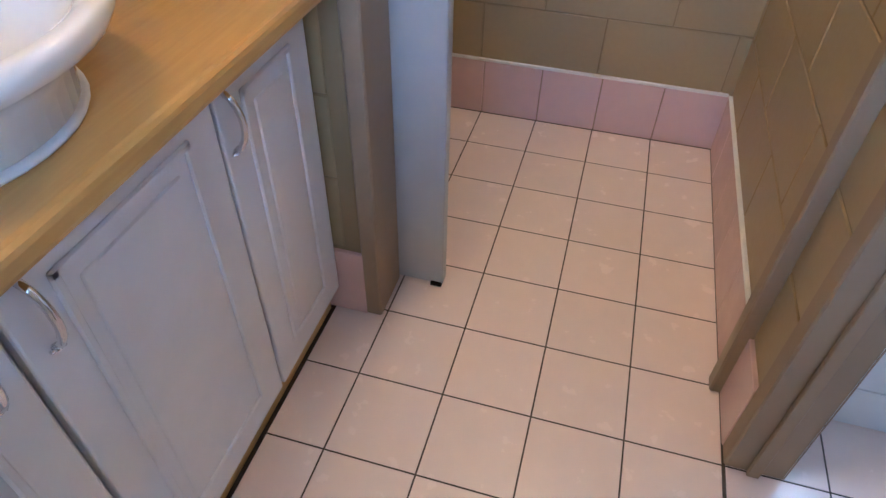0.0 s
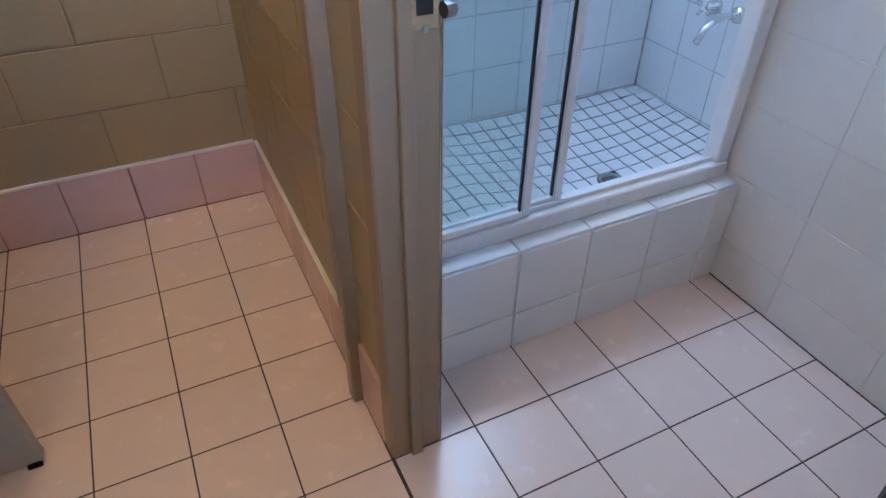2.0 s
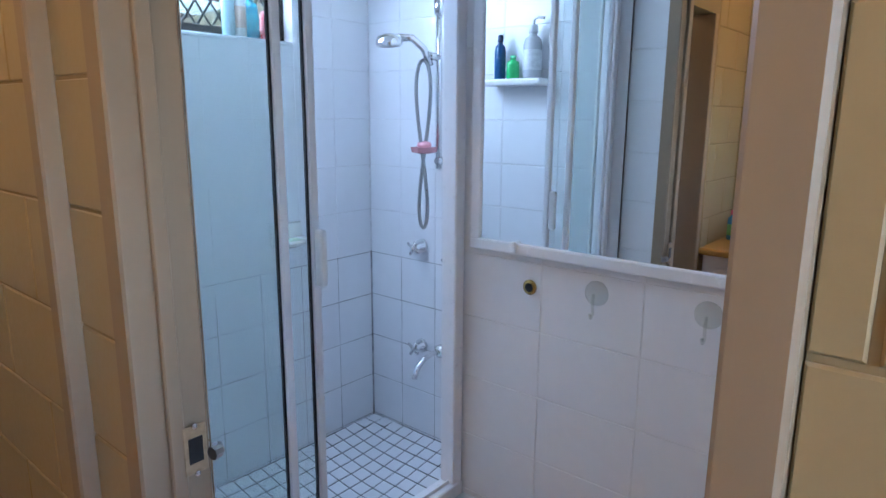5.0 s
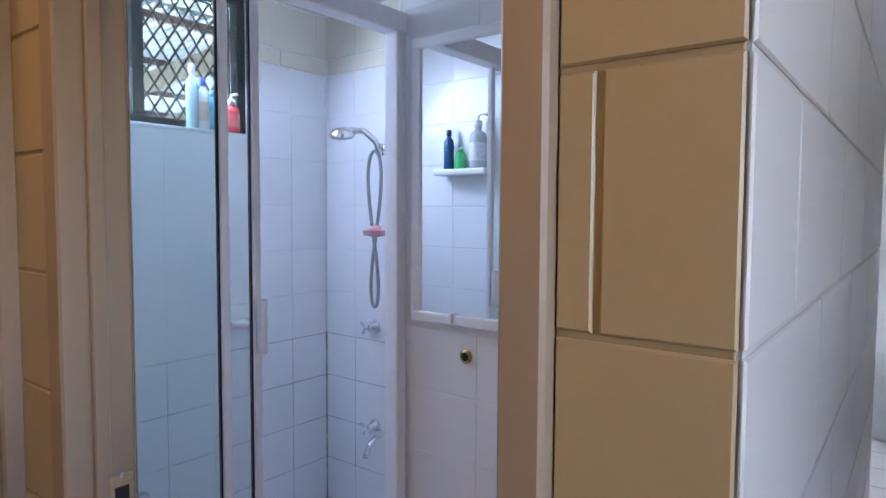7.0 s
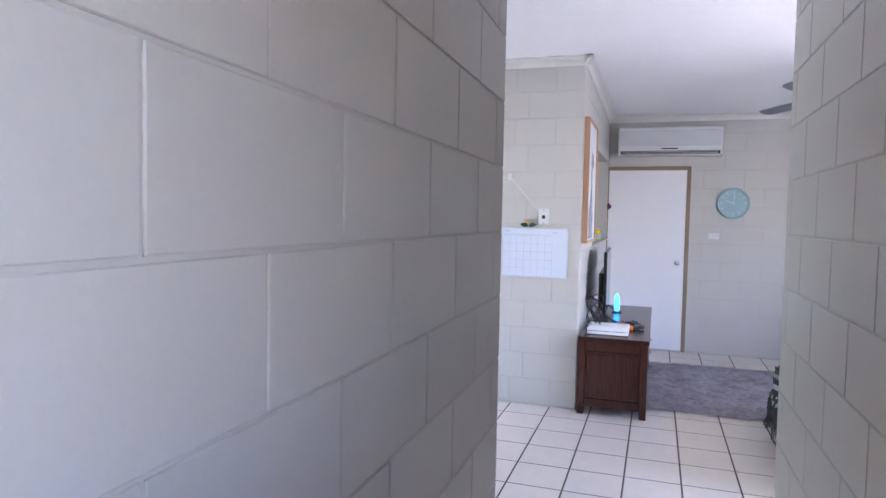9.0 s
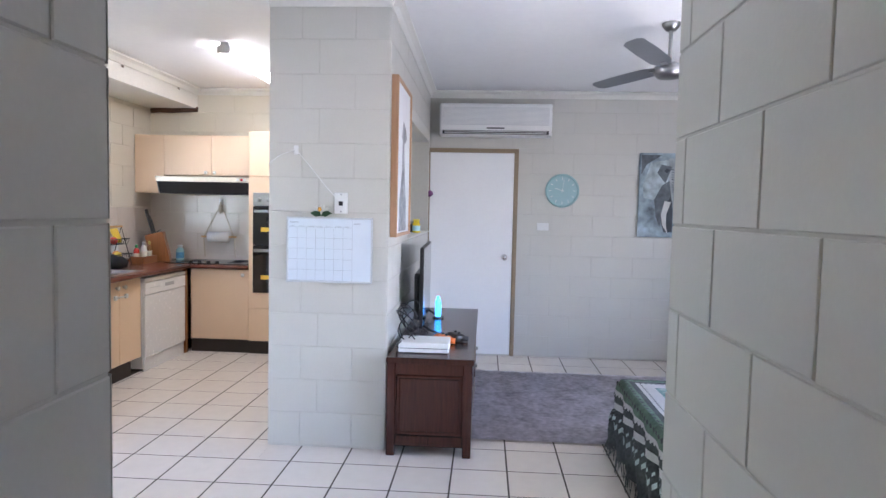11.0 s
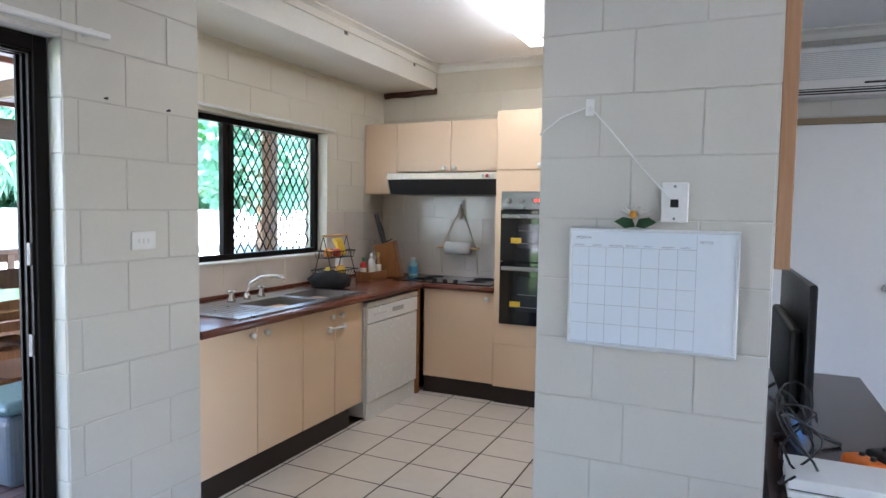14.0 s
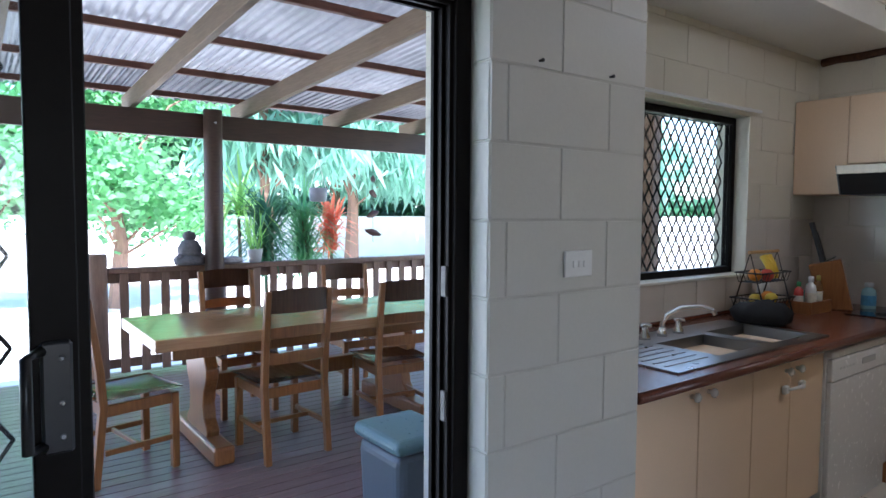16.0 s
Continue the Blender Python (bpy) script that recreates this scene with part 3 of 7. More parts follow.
for a, b in ((-0.449, -0.151), (-0.149, 0.149), (0.151, 0.449)):
    d = part("door", box(0.112, 0.118, a, b, 0.003, 0.597), MIRROR, cupb)
    for z in (0.1, 0.5):
        part("hinge", box(0.116, 0.122, b - 0.03, b - 0.008, z - 0.012, z + 0.012, 0.003), CHROME, d)


def bottle(name, x, y, z, r, h, colour, cap, label, category="bottle", neck=0.4, pump=False, band=None):
    """A shouldered bottle with its cap and label band."""
    t = thing(name, pose(x, y, z), label, category)
    part("body", lathe([(r * 0.9, 0), (r, 0.006), (r, h * 0.62), (r * 0.85, h * 0.74), (r * neck, h * 0.8), (r * neck, h * 0.86)], 18), mat(name + "_plastic", colour, 0.25, vary=0.04), t, "", True)
    part("cap", lathe([(r * neck * 1.25, h * 0.84), (r * neck * 1.25, h * 0.97), (r * neck, h)], 14), mat(name + "_cap", cap, 0.35, vary=0.04), t, "", True)
    if pump:
        part("nozzle", tube([(0, 0, h * 0.98), (0, 0, h * 1.1), (0, -r * 0.5, h * 1.14), (0, -r * 1.3, h * 1.11)], r * 0.16, 8), PLASTIC, t, "", True)
    if band:
        part("label", lathe([(r * 1.01, h * 0.15), (r * 1.015, h * 0.16), (r * 1.015, h * 0.52), (r * 1.01, h * 0.53)], 18), mat(name + "_label", band, 0.5, vary=0.3, grain=60), t, "", True)
    return t


holder = thing("toothbrush_holder", pose(0.2, 1.62, 0.863), "white ceramic cup with toothbrushes on the vanity", "cup")
part("cup", lathe([(0.03, 0), (0.034, 0.005), (0.036, 0.1), (0.033, 0.1), (0.03, 0.01)], 18), CERAMIC, holder, "", True)
for k, c in enumerate(((0.6, 0.05, 0.1), (0.05, 0.15, 0.5), (0.7, 0.7, 0.75))):
    part("toothbrush", tube([(0.01 * k - 0.01, 0, 0.01), (0.03 * k - 0.03, 0.01, 0.19)], 0.004, 6), mat("brush_handle", c, 0.3), holder)
bottle("soap_bottle", 0.2, 1.73, 0.863, 0.025, 0.17, (0.1, 0.35, 0.6), (0.7, 0.1, 0.2), "blue mouthwash bottle on the vanity", band=(0.2, 0.5, 0.2))
bottle("brown_jar", 0.12, 1.5, 0.863, 0.03, 0.14, (0.03, 0.02, 0.02), (0.02, 0.02, 0.02), "small dark toiletries jar on the vanity", "jar")
light = thing("ceiling_light", pose(0.45, 1.05, 2.48), "small warm globe light on the ceiling", "ceiling light")
part("base", lathe([(0.07, 0.15), (0.07, 0.18)], 20), TRIM, light)
globe = part("globe", lathe([(0.05, 0.15), (0.09, 0.11), (0.105, 0.06), (0.09, 0.01), (0.05, -0.025), (0.01, -0.035)], 24), glow("warm_globe", (1, 0.7, 0.35), 0.8), light, "", True)
globe.visible_shadow = False

light = thing("ceiling_light", pose(0.95, 2.38, 2.48), "small warm globe light on the toilet room ceiling", "ceiling light")
part("base", lathe([(0.07, 0.15), (0.07, 0.18)], 20), TRIM, light)
globe = part("globe", lathe([(0.05, 0.15), (0.09, 0.11), (0.105, 0.06), (0.09, 0.01), (0.05, -0.025), (0.01, -0.035)], 24), glow("warm_toilet_globe", (1, 0.7, 0.35), 0.8), light, "", True)
globe.visible_shadow = False
structure("trim_skirting_north", box(-0.45, 1.425, 2.831, 2.846, 0.2, 0.209, 0.002), TRIM, "thin cream bead over the pink tiled skirting", "trim")
structure("trim_skirting_east", box(1.426, 1.441, 1.836, 2.83, 0.2, 0.209, 0.002), TRIM, "thin cream bead over the pink tiled skirting", "trim")

toilet = thing("toilet", pose(0.21, 2.56, 0), "white ceramic toilet pan with closed seat", "toilet")
part("pan", lathe([(0.13, 0), (0.125, 0.03), (0.11, 0.15), (0.14, 0.28), (0.185, 0.37), (0.19, 0.395), (0.17, 0.4)], 32, sx=1.6, sy=1.0), CERAMIC, toilet, "", True)
part("seat", lathe([(0.19, 0.4), (0.2, 0.406), (0.2, 0.418), (0.18, 0.426), (0.05, 0.428)], 32, sx=1.58, sy=1.0), PLASTIC, toilet, "white plastic seat lid", True)
part("cistern", box(-0.62, -0.4, -0.2, 0.2, 0.0, 0.78, 0.02, seg=3), CERAMIC, toilet)

# ---- shower room ----
screen = thing("shower_screen", pose(0, 0, 0), "white-framed sliding shower screen with green-tinted glass, pushed open", "shower screen")
part("sill_rail", box(1.56, 2.545, 1.845, 1.91, 0.326, 0.372, 0.004), ALU, screen)
part("sill_lip", box(1.56, 2.545, 1.868, 1.874, 0.372, 0.385, 0.001), ALU, screen)
part("head_rail", box(1.56, 2.545, 1.845, 1.91, 2.06, 2.125, 0.004), ALU, screen)
part("left_post", box(1.557, 1.59, 1.85, 1.905, 0.372, 2.075, 0.003), ALU, screen)
part("right_post", box(2.50, 2.545, 1.85, 1.905, 0.372, 2.075, 0.004), ALU, screen)
for x0, x1, y in ((1.60, 1.905, 1.864), (1.64, 2.012, 1.888)):
    leaf = part("leaf_glass", box(x0, x1, y - 0.0025, y + 0.0025, 0.375, 2.08), SHOWER_GLASS, screen, "green-tinted glass leaf")
    leaf.visible_shadow = False
    part("stile", box(x1 - 0.024, x1, y - 0.01, y + 0.01, 0.375, 2.08, 0.003), ALU, leaf)
    part("stile", box(x0, x0 + 0.018, y - 0.01, y + 0.01, 0.375, 2.08, 0.003), ALU, leaf)
    part("rail", box(x0, x1, y - 0.009, y + 0.009, 0.374, 0.392, 0.002), ALU, leaf)
    part("seal", box(x1 - 0.029, x1 - 0.0245, y - 0.004, y + 0.004, 0.39, 2.07), BLACK, leaf, "black rubber seal")
part("handle", box(1.992, 2.012, 1.85, 1.876, 1.14, 1.28, 0.006, seg=2), PLASTIC, screen, "white plastic pull")

drain = thing("floor_drain", pose(2.55, 2.29, 0.053), "round chrome floor drain in the shower", "drain")
part("ring", lathe([(0.05, 0), (0.05, 0.004), (0.036, 0.005), (0.034, 0.001)], 28), STEEL, drain, "", True)
part("grate", lathe([(0.033, 0.0015), (0.02, 0.002), (0.004, 0.002)], 20), BLACK, drain)
for k in range(5):
    part("bar", box(-0.03, 0.03, -0.024 + k * 0.012 - 0.002, -0.024 + k * 0.012 + 0.002, 0.002, 0.005), STEEL, drain)


def cross_tap(y, z, name="shower_tap"):
    t = thing(name, pose(SX - 0.006, y, z), "chrome cross-handled shower tap on the tiled wall", "tap", "shower taps")
    part("flange", turned(lathe([(0.032, 0), (0.03, 0.012), (0.016, 0.03), (0.012, 0.055)], 24), pose(0, 0, 0, 0, -90)), CHROME, t, "", True)
    bm = tube([(-0.058, -0.035, 0), (-0.058, 0.035, 0)], 0.006, 8)
    tube([(-0.058, 0, -0.035), (-0.058, 0, 0.035)], 0.006, 8, bm)
    part("cross_handle", turned(bm, Matrix.Rotation(radians(30), 4, "X")), CHROME, t, "", True)
    part("button", turned(lathe([(0.011, 0), (0.011, 0.012), (0.006, 0.016)], 14), pose(-0.052, 0, 0, 0, -90)), CHROME, t, "", True)
    return t


cross_tap(2.49, 0.995), cross_tap(2.49, 0.54), cross_tap(2.3, 0.95), cross_tap(2.2, 0.56)
spout = thing("bath_spout", pose(SX - 0.006, 2.38, 0.54), "curved chrome spout on the shower wall", "spout")
part("flange", turned(lathe([(0.03, 0), (0.028, 0.012), (0.014, 0.022)], 20), pose(0, 0, 0, 0, -90)), CHROME, spout, "", True)
part("pipe", tube([(0, 0, 0), (-0.06, 0.0, 0.005), (-0.11, 0, -0.005), (-0.15, 0, -0.03), (-0.175, 0, -0.075)], 0.012, 12), CHROME, spout, "", True)

rail = thing("shower_rail", pose(SX - 0.006, 2.36, 1.34), "chrome slide rail with hand shower and hose", "shower rail")
part("bar", tube([(-0.045, 0, 0), (-0.045, 0, 0.72)], 0.012, 12), CHROME, rail, "", True)
for z in (0.03, 0.69):
    part("bracket", tube([(0, 0, z), (-0.055, 0, z)], 0.016, 12), CHROME, rail, "", True)
part("diverter", turned(lathe([(0.02, -0.03), (0.022, 0), (0.02, 0.03)], 14), pose(-0.045, 0, 0.62)), CHROME, rail, "", True)
part("holder", tube([(-0.045, 0, 0.43), (-0.09, 0.02, 0.44)], 0.015, 10), CHROME, rail, "", True)
hs = part("hand_shower", tube([(-0.075, 0.02, 0.40), (-0.1, 0.03, 0.46), (-0.14, 0.055, 0.50), (-0.19, 0.09, 0.50)], 0.014, 12), CHROME, rail, "", True)
part("head", turned(lathe([(0.05, -0.02), (0.053, -0.008), (0.045, 0.012), (0.02, 0.022)], 24), pose(-0.215, 0.105, 0.49, 8, -12, 0)), CHROME, hs, "", True)
part("spray_face", turned(lathe([(0.042, -0.023), (0.04, -0.0205)], 24), pose(-0.215, 0.105, 0.49, 8, -12, 0)), BLACK, hs)
loop = [(-0.105 - 0.012 * math.sin(a), 0.03 + 0.03 * math.sin(2 * a), 0.42 - 0.33 * (1 - math.cos(a))) for a in [2 * math.pi * j / 36 for j in range(37)]]
part("hose", tube(loop, 0.0075, 8), STEEL, rail, "ribbed metal hose", True)
dish = part("soap_dish", lathe([(0.02, 0.06), (0.05, 0.066), (0.055, 0.085), (0.05, 0.083), (0.02, 0.07)], 20, at=(-0.1, 0.03, 0)), mat("pink_clear_plastic", (0.55, 0.28, 0.3), 0.2), rail, "pink soap dish")
part("soap", lathe([(0.02, 0.08), (0.03, 0.09), (0.025, 0.105), (0.008, 0.11)], 14, at=(-0.1, 0.03, 0)), mat("pink_soap", (0.8, 0.4, 0.45), 0.4), dish, "", True)

soap = thing("soap_holder", pose(2.585, SHY - 0.003, 1.07), "white ceramic soap holder on the shower wall", "soap holder")
part("back", box(-0.075, 0.075, -0.012, 0, -0.05, 0.05, 0.008, seg=2), CERAMIC, soap)
part("tray", lathe([(0.03, -0.045), (0.06, -0.035), (0.068, -0.012), (0.06, -0.014), (0.03, -0.03)], 24, at=(0, -0.04, 0), sx=1.05, sy=0.7), CERAMIC, soap, "", True)
part("soap_bar", box(-0.035, 0.035, -0.06, -0.02, -0.03, -0.012, 0.008, seg=2), mat("green_soap", (0.45, 0.62, 0.42), 0.4), soap, "pale green soap bar")
shelf = thing("shower_shelf", pose(1.563, 2.3, 1.68), "white plastic shower shelf on the side wall", "shelf")
part("tray", box(0, 0.1, -0.15, 0.15, 0, 0.03, 0.008, seg=2), PLASTIC, shelf)
part("back", box(0, 0.012, -0.15, 0.15, 0.03, 0.07, 0.004), PLASTIC, shelf)
bottle("shampoo_bottle", 1.61, 2.22, 1.711, 0.04, 0.22, (0.55, 0.57, 0.6), (0.8, 0.8, 0.8), "clear pump bottle with white label on the shower shelf", pump=True, band=(0.75, 0.78, 0.8))
bottle("green_bottle", 1.61, 2.32, 1.711, 0.028, 0.1, (0.08, 0.5, 0.15), (0.2, 0.6, 0.3), "small green bottle on the shower shelf")
bottle("blue_tube", 1.61, 2.39, 1.711, 0.025, 0.19, (0.02, 0.08, 0.2), (0.02, 0.05, 0.12), "dark blue toiletries tube on the shower shelf", "tube")


def mesh_grille(u0, u1, z0, z1, pitch, r, at):
    """Diamond security mesh in the plane y = at."""
    bm = bmesh.new()
    n = int((u1 - u0) / pitch) + 1
    rows = int((z1 - z0) / (pitch * 1.5)) + 1
    for i in range(n):
        for s in (1, -1):
            for k in range(rows):
                xa, za, zb = u0 + i * pitch, z0 + k * pitch * 1.5, z0 + (k + 1) * pitch * 1.5
                xb, xm = xa + s * pitch / 2 * 0, xa + s * pitch / 2
                pts = [(xa, at, za), (xm, at, (za + zb) / 2), (xa, at, zb)]
                pts = [(min(max(p[0], u0), u1), p[1], min(p[2], z1)) for p in pts]
                for p, q in zip(pts, pts[1:]):
                    if (Vector(p) - Vector(q)).length > 0.01:
                        tube([p, q], r, 4, bm, caps=False)
    return bm


def window(name, x0, x1, z0, z1, y, mullions, label, mesh_from=None, pitch=0.05):
    w = tagged(new(name), label, "window", kind="structure")
    fr = 0.04
    bm = box(x0, x1, y, y + 0.05, z0, z0 + fr, 0.003)
    for a in ((x0, x1, z1 - fr, z1), (x0, x0 + fr, z0, z1), (x1 - fr, x1, z0, z1)):
        box(a[0], a[1], y, y + 0.05, a[2], a[3], 0.003, bm)
    part("window_frame", bm, DARK_ALU, w)
    for mx in mullions:
        part("mullion", box(mx - 0.022, mx + 0.022, y + 0.003, y + 0.047, z0 + fr, z1 - fr, 0.002), DARK_ALU, w)
    p = part("pane", box(x0 + fr, x1 - fr, y + 0.02, y + 0.024, z0 + fr, z1 - fr), PANE, w)
    p.visible_shadow = False
    if mesh_from is not None:
        part("security_mesh", mesh_grille(mesh_from, x1 - fr, z0 + fr, z1 - fr, pitch, 0.005, y + 0.06), DARK_ALU, w)
    return w


window("window_shower", 1.86, 2.66, 1.82, 2.4, SHY + 0.05, (2.2,), "small aluminium shower window with diamond security mesh", 1.9, 0.06)
structure("shower_sill", box(1.862, 2.658, SHY - 0.004, SHY + 0.05, 1.812, 1.826, 0.002), SHOWER_TILE, "tiled window sill", "sill")
bottle("red_bottle", 2.568, SHY - 0.002 + 0.02, 1.827, 0.034, 0.135, (0.75, 0.06, 0.07), (0.8, 0.8, 0.8), "red pump soap bottle on the shower sill", pump=True, band=(0.8, 0.15, 0.15))
bottle("teal_bottle", 2.487, SHY + 0.02, 1.827, 0.03, 0.16, (0.05, 0.35, 0.5), (0.1, 0.4, 0.5), "teal shampoo bottle on the shower sill", band=(0.1, 0.45, 0.55))
bottle("white_bottle", 2.44, SHY + 0.02, 1.827, 0.025, 0.2, (0.75, 0.75, 0.75), (0.1, 0.15, 0.5), "white conditioner bottle with blue cap on the shower sill", band=(0.7, 0.5, 0.4))
bottle("tall_tube", 2.395, SHY + 0.02, 1.827, 0.024, 0.25, (0.5, 0.65, 0.7), (0.75, 0.75, 0.75), "pale tall tube on the shower sill", "tube")

mirror = thing("bathroom_mirror", pose(BX - 0.006, 0, 0), "large wall mirror in a white moulded frame", "mirror")
part("glass", box(-0.012, -0.006, 0.90, 1.79, 1.19, 2.01), MIRROR, mirror)
part("backing", box(-0.006, -0.001, 0.88, 1.81, 1.165, 2.03), WHITE, mirror)
for a in ((0.865, 1.825, 1.16, 1.195), (0.865, 1.825, 2.005, 2.04), (1.787, 1.825, 1.19, 2.01), (0.865, 0.903, 1.19, 2.01)):
    bm = box(-0.02, -0.001, *a, 0.006, seg=2)
    part("frame", bm, WHITE, mirror)
part("clip", box(-0.028, -0.018, 1.655, 1.67, 1.168, 1.2, 0.003), PLASTIC, mirror)
plug = thing("wall_plug", pose(BX - 0.006, 1.618, 1.07), "round brass wall plug on the white wall", "wall plug")
part("ring", turned(lathe([(0.022, 0), (0.022, 0.004), (0.015, 0.007)], 20), pose(0, 0, 0, 0, -90)), mat("brass", (0.5, 0.36, 0.12), 0.25, 1.0), plug, "", True)
part("core", turned(lathe([(0.013, 0.004), (0.013, 0.008), (0.004, 0.008)], 16), pose(0, 0, 0, 0, -90)), BLACK, plug)
SUCTION = glass("clear_soft_plastic", (0.96, 0.97, 0.95), 0.15, 0.9)
for y in (1.412, 1.123):
    s = thing("suction_hook", pose(BX - 0.006, y, 1.09), "clear plastic suction cup hook on the wall", "suction hook", "suction hooks")
    part("cup", turned(lathe([(0.034, 0), (0.032, 0.006), (0.02, 0.014), (0.008, 0.018)], 24), pose(0, 0, 0, 0, -90)), SUCTION, s, "", True)
    part("hook", tube([(-0.016, 0, 0), (-0.02, 0, -0.03), (-0.016, 0, -0.055), (-0.028, 0, -0.062), (-0.034, 0, -0.05)], 0.004, 8), SUCTION, s, "", True)

hamper = thing("laundry_hamper", pose(2.39, 0.935, 0), "dark grey plastic laundry hamper with perforated lid", "laundry hamper")
GREY_PLASTIC = mat("charcoal_plastic", (0.018, 0.02, 0.024), 0.35, vary=0.15, grain=40)
bm = box(-0.125, 0.125, -0.19, 0.15, 0.0, 0.545, 0.03, seg=3)
for v in bm.verts:
    v.co.x *= 0.86 + 0.28 * v.co.z
    v.co.y *= 0.86 + 0.28 * v.co.z
body = part("body", bm, GREY_PLASTIC, hamper)
for k in range(13):
    for j in range(9):
        for s in (0, 1):
            z = 0.05 + k * 0.034
            sc = 0.86 + 0.28 * z
            if s:
                part("weave", box(-0.1265 * sc - 0.002, -0.1265 * sc + 0.001, (-0.16 + j * 0.034) * sc, (-0.16 + j * 0.034 + 0.02) * sc, z, z + 0.02, 0.002), GREY_PLASTIC, body)
lid = part("lid", box(-0.14, 0.14, -0.205, 0.168, 0.545, 0.605, 0.026, seg=4), mat("blue_grey_plastic", (0.03, 0.035, 0.045), 0.3, vary=0.1), hamper)
bm = bmesh.new()
for i in range(9):
    for j in range(13):
        lathe([(0.0075, 0.6052), (0.0075, 0.6062), (0.003, 0.6064)], 6, bm, (-0.1 + i * 0.025, -0.165 + j * 0.024 + (i % 2) * 0.0125, 0))
part("perforation", bm, BLACK, lid)
part("clip", box(-0.146, -0.133, -0.04, 0.02, 0.52, 0.57, 0.004), GREY_PLASTIC, lid)

# ---- lounge ----
structure("door_frame_east", box(FAR - 0.022, FAR - 0.001, 0.703, 0.712, 0, 2.045, 0.002), JAMB, "pale timber door frame", "door frame")
bm = box(FAR - 0.022, FAR - 0.001, -0.167, -0.127, 0, 2.045, 0.003)
box(FAR - 0.022, FAR - 0.001, -0.167, 0.712, 2.01, 2.05, 0.003, bm)
structure("door_frame_head", bm, JAMB, "pale timber door frame", "door frame")
door = thing("lounge_door", pose(FAR - 0.004, -0.124, 0), "closed white flush door with chrome knob", "door")
part("leaf", box(-0.008, 0.002, 0, 0.824, 0.012, 2.008, 0.002), mat("white_door_paint", (0.86, 0.86, 0.87), 0.4, vary=0.02, bump=0.03), door)
part("rose", turned(lathe([(0.03, 0), (0.028, 0.006), (0.012, 0.012)], 20), pose(-0.008, 0.075, 0.985, 0, -90)), CHROME, door, "", True)
part("knob", turned(lathe([(0.012, 0), (0.012, 0.03), (0.027, 0.042), (0.028, 0.055), (0.015, 0.066)], 20), pose(-0.008, 0.075, 0.985, 0, -90)), CHROME, door, "", True)
orn = thing("hanging_ornament", pose(FAR - 0.03, 0.70, 1.6), "small purple glass ornament hanging on the door frame", "ornament")
part("cord", tube([(0, 0, 0.03), (0, 0.005, 0.15)], 0.003, 6), mat("ribbon", (0.3, 0.15, 0.15), 0.6), orn)
part("bead", lathe([(0.005, -0.035), (0.03, -0.015), (0.034, 0.0), (0.026, 0.02), (0.005, 0.034)], 16), mat("purple_glass", (0.2, 0.06, 0.18), 0.15, vary=0.5, grain=90), orn, "", True)

ac = thing("air_conditioner", pose(FAR - 0.005, -0.465, 2.157), "white wall-mounted split air conditioner", "air conditioner")
part("casing", box(-0.195, 0, 0, 1.07, 0.04, 0.305, 0.02, seg=3), PLASTIC, ac)
part("chin", box(-0.185, 0, 0.0, 1.07, 0, 0.045, 0.012, seg=2), PLASTIC, ac)
grille = part("grille", box(-0.2, -0.19, 0.03, 1.04, 0.1, 0.265, 0.003), mat("grey_plastic_grille", (0.55, 0.56, 0.57), 0.5), ac, "fine grey intake grille")
for k in range(14):
    part("slat", box(-0.203, -0.199, 0.032, 1.038, 0.106 + k * 0.0113, 0.111 + k * 0.0113), PLASTIC, grille)
part("outlet", box(-0.19, -0.17, 0.03, 1.04, 0.012, 0.05), BLACK, ac, "dark air outlet")
for k in range(2):
    part("vane", box(-0.196, -0.18, 0.05, 1.02, 0.02 + k * 0.016, 0.025 + k * 0.016, 0.001), PLASTIC, ac)
part("display", box(-0.2, -0.194, 0.45, 0.62, 0.064, 0.076, 0.002), BLACK, ac)

clock = thing("wall_clock", pose(FAR - 0.005, -0.597, 1.652), "round pale blue wall clock on the block wall", "clock")
part("rim", turned(lathe([(0.162, 0), (0.165, 0.02), (0.16, 0.04), (0.146, 0.042), (0.142, 0.022)], 48), pose(0, 0, 0, 0, -90)), mat("duck_egg_rim", (0.32, 0.5, 0.52), 0.35, vary=0.05), clock, "", True)
part("dial", turned(lathe([(0.1415, 0.018), (0.1415, 0.026)], 48), pose(0, 0, 0, 0, -90)), mat("duck_egg_dial", (0.34, 0.5, 0.53), 0.6, vary=0.05), clock)
WHITE_INK = mat("white_ink", (0.75, 0.75, 0.72), 0.6)
for k in range(12):
    a = radians(30 * k)
    part("hour_mark", turned(box(-0.0285, -0.0255, -0.003, 0.003, 0.105, 0.13), Matrix.Rotation(a, 4, "X")), WHITE_INK, clock)
for a, l, w in ((-72 + 360, 0.075, 0.006), (8, 0.11, 0.004)):
    part("pointer", turned(box(-0.031, -0.028, -w / 2, w / 2, -0.02, l), Matrix.Rotation(radians(a), 4, "X")), WHITE_INK, clock)


def plate(name, m, w, h, label, n=1):
    s = thing(name, m, label, "switch")
    part("plate", box(-w / 2, w / 2, -0.009, 0, -h / 2, h / 2, 0.003), PLASTIC, s)
    for k in range(n):
        c = (k - (n - 1) / 2) * 0.022
        part("rocker", box(c - 0.006, c + 0.006, -0.013, -0.008, -0.01, 0.01, 0.002), PLASTIC, s)
    return s


plate("light_switch", pose(FAR - 0.005, -0.42, 1.296, 0, 0, -90), 0.115, 0.074, "white double light switch on the block wall", 2)
plate("light_switch", pose(5.80, NORTH - 0.005, 1.288), 0.115, 0.074, "white triple light switch beside the deck door", 3)

